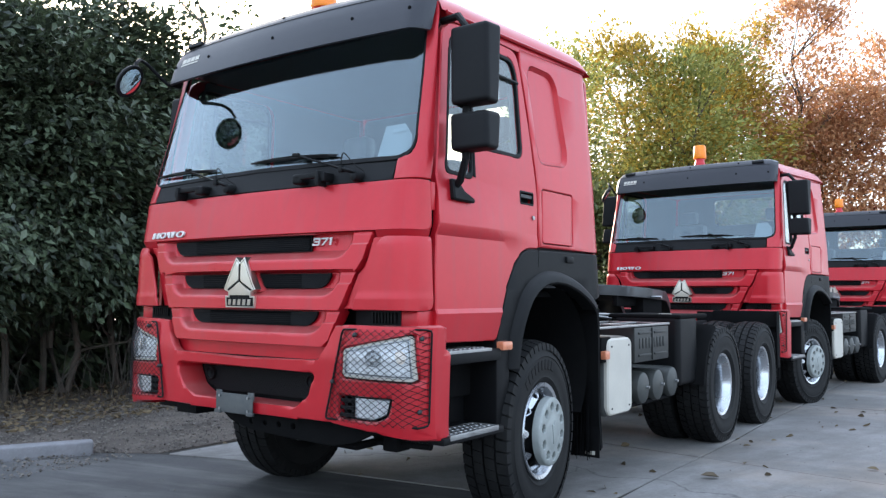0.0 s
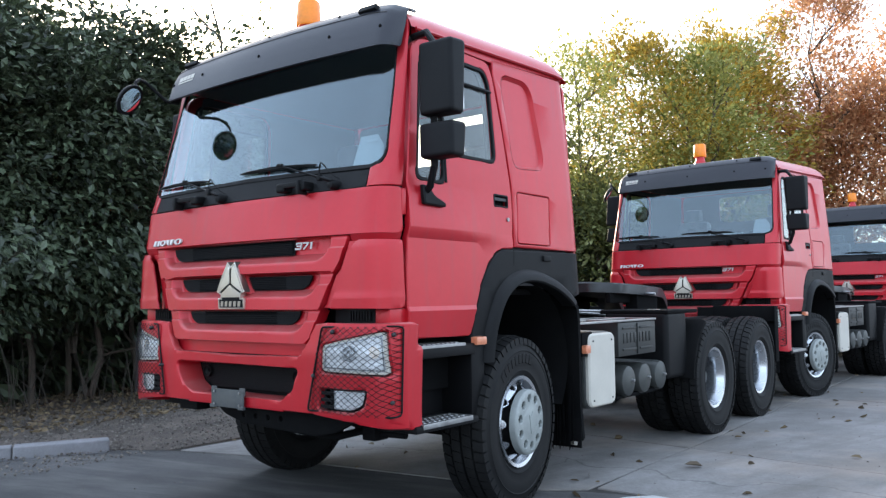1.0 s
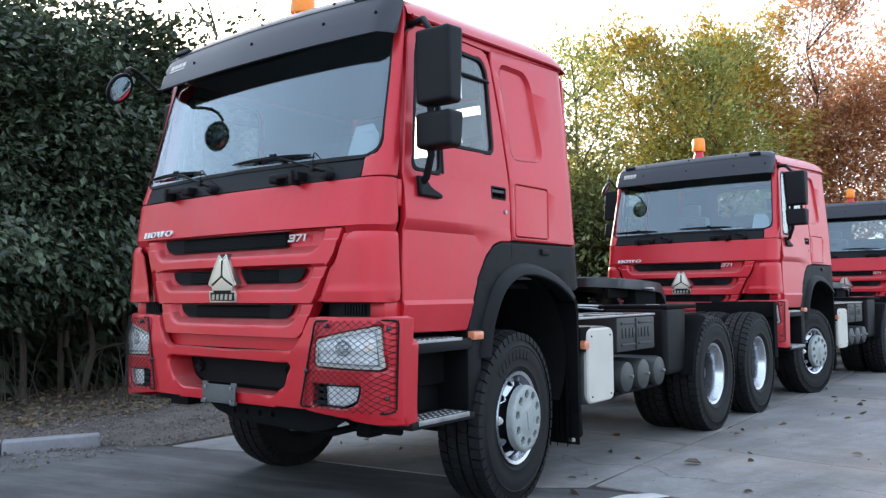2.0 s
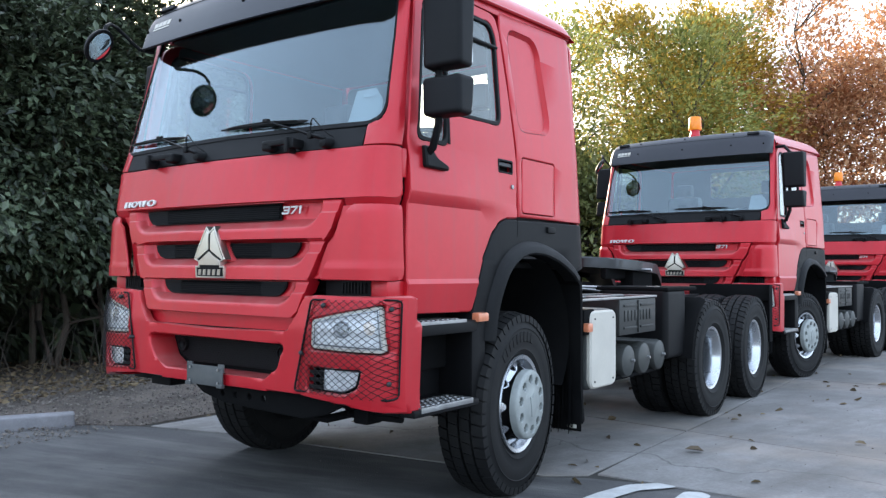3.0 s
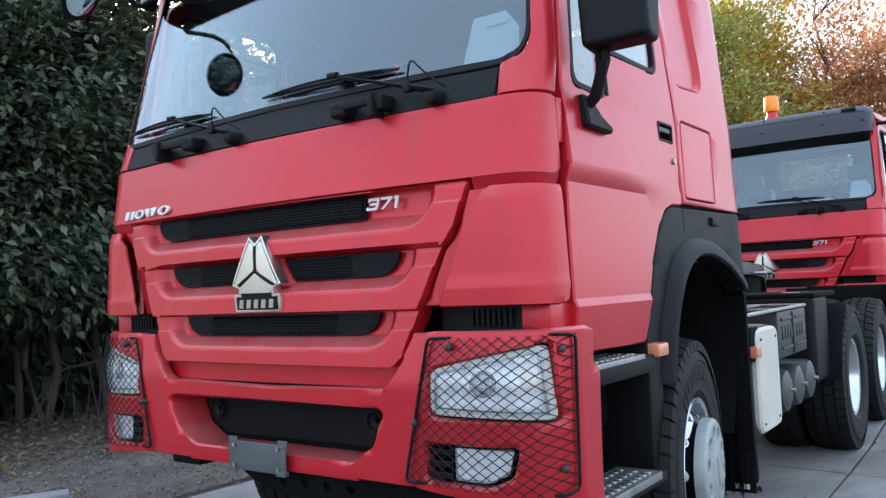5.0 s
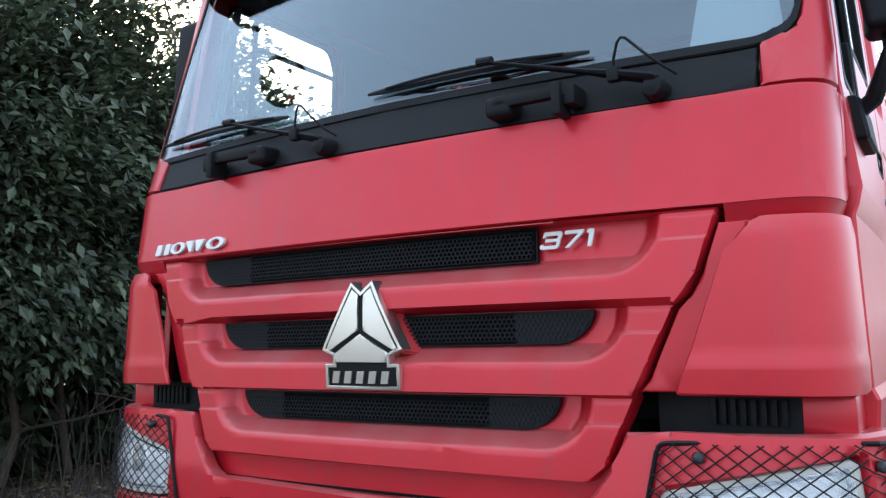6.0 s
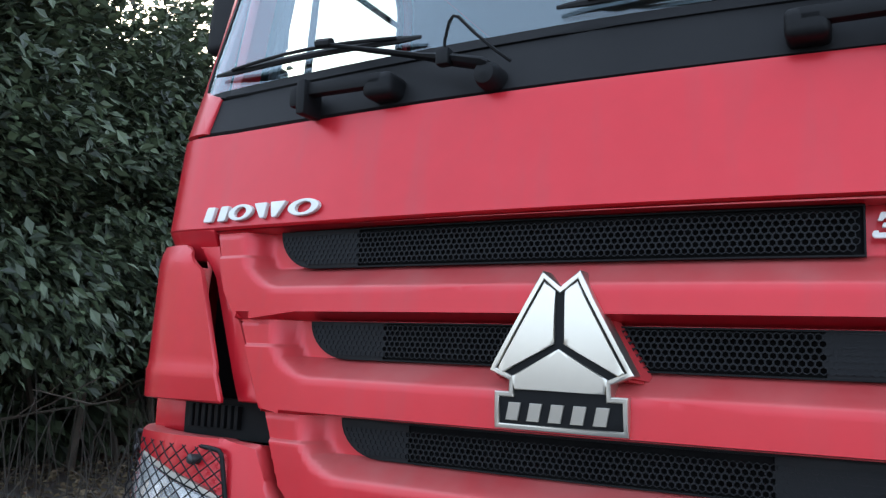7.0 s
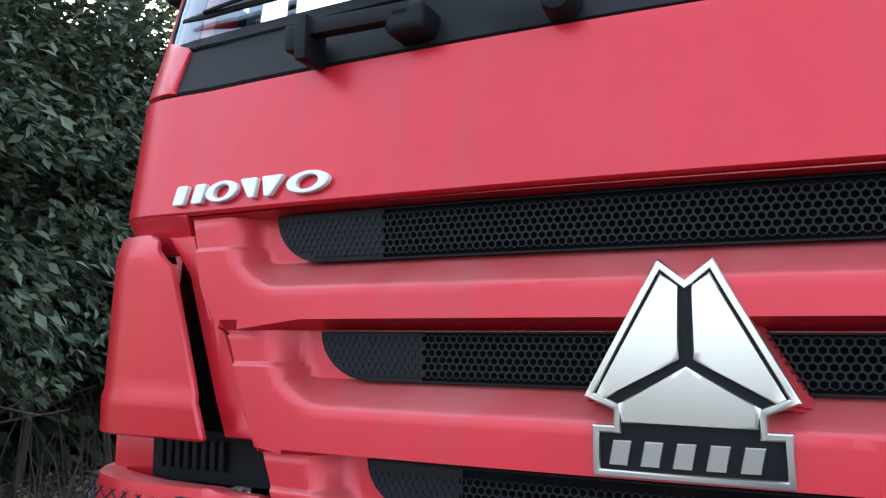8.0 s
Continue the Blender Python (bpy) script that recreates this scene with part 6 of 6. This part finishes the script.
bm = bmesh.new()
R = 900
ring = [[bm.verts.new((r * math.cos(a), 8 + r * math.sin(a), -0.012)) for a in (2 * math.pi * k / 48 for k in range(48))] for r in (40, 150, R)]
bm.faces.new(ring[0])
for i in range(2):
    for k in range(48):
        bm.faces.new((ring[i][k], ring[i][(k + 1) % 48], ring[i + 1][(k + 1) % 48], ring[i + 1][k]))
ground = tagged(part("ground", bm, CONC, None), "grey concrete yard reaching to the distance", "ground", kind="structure")


def sheet(name, poly, z, mat, label, category, d=0.5, amp=0.0):
    """A flat patch with a slightly wavy top."""
    poly = ccw(poly)
    xs, ys = [p[0] for p in poly], [p[1] for p in poly]
    bm = skin(poly, lambda u, v, e: Vector((u, v, z + e + amp * noise.noise((u * 1.3, v * 1.3, 0.3)))), 0.03, r=0.004, cu=steps(min(xs), max(xs), d), cv=steps(min(ys), max(ys), d))
    return tagged(part(name, bm, mat, None), label, category, kind="structure")


road = sheet("road", [(-11.7, -16), (-2.98, 0.86), (-2.5, 1.16), (-1.7, 1.40), (1.05, 1.78), (1.30, 1.94), (1.62, 2.03), (2.12, 2.07), (5.05, 2.20), (5.30, -16)], 0.0, ASPH, "worn dark grey asphalt apron", "asphalt", 0.6)
sheet("planting_strip", [(-30.0, -16), (-11.8, -16), (-3.05, 0.86), (-2.52, 1.2), (-2.45, 2.1), (-2.35, 40), (-30, 40)], 0.004, GRAVEL, "gravelly strip of soil below the hedge", "soil", 0.5, 0.03)

# concrete slabs, each its own piece
slabs = tagged(new("pavement"), "cracked pale grey concrete slabs", "pavement", kind="structure")
xs = [-2.3, 1.30, 5.1, 9.0, 13.0]
ys = [-16, -11, -6.5, -2.2, 2.05, 3.85, 8.0, 12.2, 16.4, 20.6, 25.0, 29.5, 34.0]


def seam(x, y):
    return (x + 0.015 * math.sin(y * 1.7) - 0.02 * (y - 3), y + 0.02 * math.sin(x * 2.1) + (-0.12 * (x - 1.3) if 3 < y < 5 else 0.05 * (x - 1.3)))


for i in range(len(xs) - 1):
    for j in range(len(ys) - 1):
        if i <= 1 and ys[j + 1] < 3.0:
            continue
        x0, x1, y0, y1 = xs[i], xs[i + 1], ys[j], ys[j + 1]
        if i == 0 and j == 4:
            outl = [(-2.42, 1.22), (-1.7, 1.42), (1.04, 1.80), (1.29, 2.0), seam(x1, y1), seam((x0 + x1) / 2, y1), seam(x0, y1)]
        else:
            n = 4
            outl = [seam(x0 + (x1 - x0) * k / n, y0) for k in range(n)] + [seam(x1, y0 + (y1 - y0) * k / n) for k in range(n)] + [seam(x1 - (x1 - x0) * k / n, y1) for k in range(n)] + [seam(x0, y1 - (y1 - y0) * k / n) for k in range(n)]
        outl = inset(ccw(outl), 0.009)
        lift = random.Random(i * 31 + j).uniform(-0.003, 0.003) + 0.005
        part("slab", skin(outl, lambda u, v, d: Vector((u, v, lift + d)), 0.02, r=0.003), CONC, slabs)

JOINT = material("joint_dirt", (0.045, 0.04, 0.035), rough=0.95, vary=0.5, scale=5)
sheet("joint_bed", [(-2.6, 1.0), (1.2, 1.5), (1.5, -16), (13.2, -16), (13.2, 34), (-2.6, 34)], -0.006, JOINT, "dark dirt in the slab joints", "joints", 4.0)
# worn white road paint
for o in ([(1.50, 1.30), (1.53, 1.62), (1.60, 1.90), (1.74, 2.06), (1.87, 2.05), (1.80, 1.95), (1.71, 1.84), (1.66, 1.62), (1.64, 1.30)], [(1.95, 1.70), (1.94, 1.96), (2.02, 2.02), (2.10, 1.98), (2.12, 1.70)]):
    mark = skin(rounded(ccw(o), 0.03, 3), lambda u, v, d: Vector((u, v, 0.0135 + d)), 0.003, r=0.0008)
    tagged(part("road_marking", mark, PAINT, None), "worn white paint on the pavement", "marking", kind="structure")
# kerb: stones in line
kerb = tagged(new("kerb"), "pale concrete kerb with a chipped end", "kerb", kind="structure")
kd = Vector((0.30, 0.58, 0)).normalized()
for k in range(5):
    a = Vector((-2.93, 0.84, 0)) - kd * (0.78 * k)
    bm = boxed(-0.075, 0.075, -0.385, 0.385, -0.05, 0.115, 0.018, seg=3)
    for v in bm.verts:
        v.co += Vector((noise.noise(v.co * 9 + Vector((k, 0, 0))), noise.noise(v.co * 9 + Vector((0, k, 5))), noise.noise(v.co * 9 + Vector((3, k, 0))))) * 0.005
    part("kerbstone", bm, KERB, kerb, m=Matrix.Translation(a - kd * 0.385) @ Matrix.Rotation(math.atan2(-kd.x, kd.y), 4, 'Z'))

# ---- trees ----
def leaf_mesh(name, pts, dirs, size, rng, width=0.42, droop=0.35, fold=0.25):
    """Folded diamond leaves at points, pointing roughly along dirs."""
    n = len(pts)
    d = dirs + rng.normal(0, 0.45, (n, 3)) - np.array([0, 0, droop])
    d /= np.linalg.norm(d, axis=1)[:, None]
    a = np.cross(d, rng.normal(0, 1, (n, 3)))
    # blades lie mostly flat, facing up and out
    up = np.array([0, 0, 1.0]) + dirs * 0.7 + rng.normal(0, 0.6, (n, 3))
    a = np.cross(d, up)
    a /= np.linalg.norm(a, axis=1)[:, None] + 1e-9
    nn = np.cross(a, d)
    s = size * rng.uniform(0.65, 1.25, n)[:, None]
    bend = -0.10 * np.array([0, 0, 1.0])
    v = np.empty((n, 6, 3))
    v[:, 0] = pts
    v[:, 1] = pts + d * s * 0.28 + a * s * width * 0.44 + nn * s * fold * 0.25
    v[:, 2] = pts + d * s * 0.66 + a * s * width * 0.40 + nn * s * fold * 0.22 + bend * s * 0.5
    v[:, 3] = pts + d * s + bend * s
    v[:, 4] = pts + d * s * 0.66 - a * s * width * 0.40 + nn * s * fold * 0.22 + bend * s * 0.5
    v[:, 5] = pts + d * s * 0.28 - a * s * width * 0.44 + nn * s * fold * 0.25
    idx = np.arange(n)[:, None] * 6
    if width < 0.45:
        # slim leaves: a kite of two triangles
        v[:, 2] = pts + d * s * 0.5 + a * s * width * 0.56 + nn * s * fold * 0.25
        v[:, 4] = pts + d * s * 0.5 - a * s * width * 0.56 + nn * s * fold * 0.25
        f = np.concatenate([idx + [0, 2, 3], idx + [0, 3, 4]], 0)
    else:
        f = np.concatenate([idx + [0, 1, 2], idx + [0, 2, 3], idx + [0, 3, 4], idx + [0, 4, 5]], 0)
    me = bpy.data.meshes.new(name)
    me.from_pydata(v.reshape(-1, 3).tolist(), [], f.tolist())
    return me


def limbs(bm, rng, base, top, r0, spread, count, levels=2, tips=None, up=0.5):
    """A tapered, slightly crooked stem with side limbs; the tips are gathered."""
    base, top = Vector(base), Vector(top)
    n = 7
    pts = [base.lerp(top, k / n) + Vector((rng.normal(0, 1), rng.normal(0, 1), 0)) * 0.02 * (top - base).length * (0 < k) for k in range(n + 1)]
    tube(bm, pts, [max(0.006, r0 * (1 - 0.85 * k / n)) for k in range(n + 1)], 7 if r0 > 0.03 else 4, caps=False)
    if tips is not None:
        tips.append(pts[-1])
        tips.append(pts[-2])
    if levels:
        for k in range(count):
            t = 0.22 + 0.75 * (k + rng.uniform(0, 1)) / count
            p = pts[min(n, int(t * n))]
            w = rng.uniform(0, 2 * math.pi)
            ln = spread * (1.1 - 0.6 * t) * rng.uniform(0.7, 1.2)
            q = p + Vector((math.cos(w) * ln, math.sin(w) * ln, ln * up * rng.uniform(0.4, 1.4)))
            limbs(bm, rng, p, q, r0 * 0.38, spread * 0.45, max(3, count // 2), levels - 1, tips, up)


def make_tree(name, seed, height, radius, leaves, size, mat, trunk_r=0.07, low=0.25, stems=1, density=1.0, label="", group="", clump=0.35, spread=None, up=0.5, droop=0.35, shape=1.0, width=0.42, count=9, tuft=28):
    rng = np.random.default_rng(seed)
    t = tagged(new(name), label, "tree" if "tree" in name else "bush", group)
    bm = bmesh.new()
    tips = []
    for s in range(stems):
        w = rng.uniform(0, 2 * math.pi)
        b = Vector((math.cos(w), math.sin(w), 0)) * (0.0 if stems == 1 else radius * 0.25)
        tp = b + Vector((rng.normal(0, 0.12) * radius, rng.normal(0, 0.12) * radius, height * rng.uniform(0.82, 0.95)))
        limbs(bm, rng, b, tp, trunk_r, spread or radius, count, 2, tips, up)
    part("trunk", bm, BARK, t)
    # clumps: the limb tips, and more scattered through an uneven crown
    n_cl = max(10, int(leaves / tuft))
    cl = []
    tp = [np.array(v) for v in tips]
    while len(cl) < n_cl:
        if tp and rng.uniform() < 0.5:
            c = tp[rng.integers(len(tp))] + rng.normal(0, 0.18, 3)
        else:
            h = low + (1 - low) * rng.uniform() ** (1.15 if shape < 0.5 else 0.85)
            prof = radius * (math.sin(math.pi * min(1, 0.12 + 0.88 * h)) ** 0.6 if shape > 0.5 else 1.0)
            w = rng.uniform(0, 2 * math.pi)
            lump = 1 + 0.30 * noise.noise((math.cos(w) * 1.8 + seed, math.sin(w) * 1.8, h * 5))
            r = prof * lump * rng.uniform(0.35, 1.0) ** 0.6
            c = np.array([math.cos(w) * r, math.sin(w) * r, h * height * 1.0])
        if c[2] < low * height * 0.8:
            continue
        cl.append(c)
    cl = np.array(cl)
    k = leaves // n_cl
    pts = np.repeat(cl, k, 0) + rng.normal(0, clump * 0.5, (n_cl * k, 3)) * [1, 1, 0.7]
    axis = np.stack([np.zeros(len(pts)), np.zeros(len(pts)), np.full(len(pts), height * 0.5)], 1)
    dirs = pts - axis
    dirs[:, 2] *= 0.4
    dirs /= np.linalg.norm(dirs, axis=1)[:, None] + 1e-6
    part("crown", leaf_mesh("crown", pts, dirs, size, rng, width, droop), mat, t)
    return t


GREEN = leaf_material("hedge_leaves", (0.023, 0.031, 0.020), (0.114, 0.148, 0.080), 0.2, 0.45)
YELLOW = leaf_material("yellow_leaves", (0.21, 0.17, 0.034), (0.62, 0.42, 0.075), 0.48)
LIME = leaf_material("lime_leaves", (0.14, 0.17, 0.04), (0.46, 0.44, 0.13), 0.48)
RUST = leaf_material("rust_leaves", (0.36, 0.17, 0.09), (0.66, 0.38, 0.19), 0.52)
OLIVE = leaf_material("olive_leaves", (0.08, 0.095, 0.033), (0.25, 0.25, 0.085), 0.45)
rng0 = random.Random(11)
protos = [make_tree("hedge_tree", 20 + k, 4.8 + 0.35 * (k % 3), 1.9, 42000 if k < 3 else 20000, 0.130 if k < 3 else 0.28, GREEN, 0.05, 0.25 if k < 3 else 0.02, stems=4, tuft=44, label="dense dark evergreen shrub tree with drooping leaves", group="evergreen hedge", clump=0.36, shape=0.0, width=0.44) for k in range(4)]
spots = []
for k in range(22):
    y = 0.6 + (k % 11) * 1.75 + (0.9 if k > 10 else 0)
    spots.append((-7.3 - (2.0 if k > 10 else 0) + rng0.uniform(-0.3, 0.3), y + rng0.uniform(-0.3, 0.3)))
for k, (x, y) in enumerate(spots):
    if k < 3 or k == 21:
        protos[min(k, 3)].matrix_basis = pose(x, y, -0.02, 0, 0, rng0.uniform(0, 360))
    else:
        s = rng0.uniform(0.92, 1.08) * (0.70 if y > 7.2 else 1.0) * (1.10 if k > 10 and y < 7.2 else 1.0)
        copy_thing(protos[k % 3 if k < 11 else 3], pose(x, y, -0.02, 0, 0, rng0.uniform(0, 360)) @ Matrix.Diagonal((s, s, s, 1)))

AUT = [
    ("lime_tree", 41, 8.0, 1.7, 7000, 0.16, LIME, -6.4, 16.0), ("yellow_tree", 42, 8.8, 2.6, 16000, 0.17, YELLOW, -5.9, 19.5),
    ("yellow_tree", 43, 9.4, 2.8, 16000, 0.18, YELLOW, -4.6, 22.5), ("rust_tree", 44, 11.0, 2.4, 11000, 0.16, RUST, -2.3, 24.0),
    ("olive_tree", 45, 3.8, 2.2, 14000, 0.18, OLIVE, -5.4, 15.5), ("rust_tree", 46, 9.5, 2.8, 15000, 0.17, RUST, -0.2, 26.0),
    ("olive_tree", 47, 4.4, 3.0, 15000, 0.20, OLIVE, -6.8, 20.5), ("lime_tree", 48, 8.2, 2.4, 12000, 0.17, LIME, -4.4, 19.5),
    ("yellow_tree", 49, 9.0, 3.0, 15000, 0.19, YELLOW, -5.6, 25.5), ("rust_tree", 50, 7.0, 3.0, 30000, 0.18, RUST, -1.6, 25.0),
    ("rust_tree", 51, 6.5, 3.0, 30000, 0.18, RUST, 3.4, 29.0), ("rust_tree", 52, 9.0, 3.0, 13000, 0.18, RUST, 2.2, 29.0),
]
grown = []
for nm, sd, h, r, n, sz, mt, x, y in AUT:
    lab = {"lime_tree": "slender tree with thin yellow-green autumn leaves", "yellow_tree": "broad tree with yellow-green autumn leaves", "rust_tree": "thin tree with rust-brown autumn leaves", "olive_tree": "dark olive-green leafy tree"}[nm]
    t = make_tree(nm, sd, h, r, int(n * (0.8 if nm == "rust_tree" else 1.0)), sz, mt, 0.10, 0.12, label=lab, group="autumn trees", clump=0.55, up=1.1, droop=0.2, count=11)
    t.matrix_basis = pose(x, y, 0)
    grown.append(t)
# trees across the yard, seen only in the glass and the paint
for k, x, y, s in ((1, -19.0, -8.0, 0.8), (7, -18.0, -13.5, 0.8)):
    copy_thing(grown[k], pose(x, y, 0, 0, 0, 70 * k + 10 * x) @ Matrix.Diagonal((1.25 * s, 1.25 * s, s, 1)))

bt = make_tree("sparse_tree", 61, 8.6, 2.6, 900, 0.11, OLIVE, 0.10, 0.3, label="thin nearly bare tree behind the hedge", group="", clump=0.5, up=0.9, droop=0.2, count=12)
bt.matrix_basis = pose(-10.2, 7.2, 0)

# leaf litter
rng = np.random.default_rng(5)


def litter(name, n, area, size, mat, label, seed):
    rng = np.random.default_rng(seed)
    x0, x1, y0, y1 = area
    pts = np.stack([rng.uniform(x0, x1, n), rng.uniform(y0, y1, n), np.full(n, 0.014)], 1)
    w = rng.uniform(0, 2 * np.pi, n)
    dirs = np.stack([np.cos(w), np.sin(w), np.zeros(n)], 1) * 2.0
    me = leaf_mesh(name, pts, dirs, size, rng, 0.55, -0.25, 0.5)
    return tagged(part(name, me, mat, None), label, "leaves", kind="stuff")


DRY = leaf_material("dry_leaves", (0.06, 0.042, 0.025), (0.20, 0.145, 0.08), 0.1, 0.7)
litter("fallen_leaves", 260, (-2.4, 8.0, 1.5, 14.0), 0.075, DRY, "scattered dry fallen leaves on concrete", 3)
litter("large_dry_leaves", 26, (1.0, 6.5, 1.3, 9.0), 0.15, DRY, "curled large dry leaves on the pavement", 6)
lt = litter("leaf_litter", 7000, (-7.6, -4.3, -4, 9), 0.07, DRY, "brown leaf litter under the hedge", 4)
lt.matrix_basis = pose(0, 0, 0.03)

# gravel on the strip beside the kerb
def pebbles(name, n, area, lo, hi, mat, label, seed, z=0.01):
    rng = np.random.default_rng(seed)
    x0, x1, y0, y1 = area
    base = np.array([(1, 0, 0), (-1, 0, 0), (0, 1, 0), (0, -1, 0), (0, 0, 0.7), (0, 0, -0.7)], float)
    tri = np.array([(0, 2, 4), (2, 1, 4), (1, 3, 4), (3, 0, 4), (2, 0, 5), (1, 2, 5), (3, 1, 5), (0, 3, 5)])
    w = rng.uniform(0, 2 * np.pi, n)
    s = lo + (hi - lo) * rng.uniform(0, 1, n) ** 3
    v = base[None] * rng.uniform(0.6, 1.3, (n, 6, 1)) * s[:, None, None]
    c, si = np.cos(w)[:, None], np.sin(w)[:, None]
    v = np.stack([v[..., 0] * c - v[..., 1] * si, v[..., 0] * si + v[..., 1] * c, v[..., 2]], 2)
    v += np.stack([rng.uniform(x0, x1, n), rng.uniform(y0, y1, n), np.full(n, z)], 1)[:, None]
    f = (np.arange(n)[:, None, None] * 6 + tri[None]).reshape(-1, 3)
    me = bpy.data.meshes.new(name)
    me.from_pydata(v.reshape(-1, 3).tolist(), [], f.tolist())
    return tagged(part(name, me, mat, None), label, "gravel", kind="stuff")


STONE = leaf_material("gravel_stones", (0.06, 0.05, 0.044), (0.21, 0.185, 0.16), 0.0, 0.9)
pebbles("gravel", 14000, (-5.6, -2.45, -1.0, 6.0), 0.004, 0.02, STONE, "loose grey-brown gravel on the strip", 8, 0.02)
pebbles("grit", 900, (-3.2, 6.0, -1.0, 8.0), 0.003, 0.009, STONE, "scattered grit on the yard", 9, 0.006)

# bare stems and dead grass at the hedge's foot
rng = np.random.default_rng(12)
bm = bmesh.new()
for k in range(320):
    x, y = rng.uniform(-6.9, -5.3), rng.uniform(0.0, 13.0)
    h = rng.uniform(0.25, 1.3)
    a, b = rng.normal(0, 0.16, 2)
    tube(bm, [(x, y, -0.02), (x + a * 0.4, y + b * 0.5, h * 0.55), (x + a * 1.3, y + b * 1.3, h)], [0.006, 0.005, 0.002], 3, caps=False)
TWIG = material("dry_stems", (0.055, 0.043, 0.033), rough=0.9, vary=0.5, scale=3)
tagged(part("dry_stems", bm, TWIG, None), "thin bare stems under the hedge", "stems", kind="stuff")
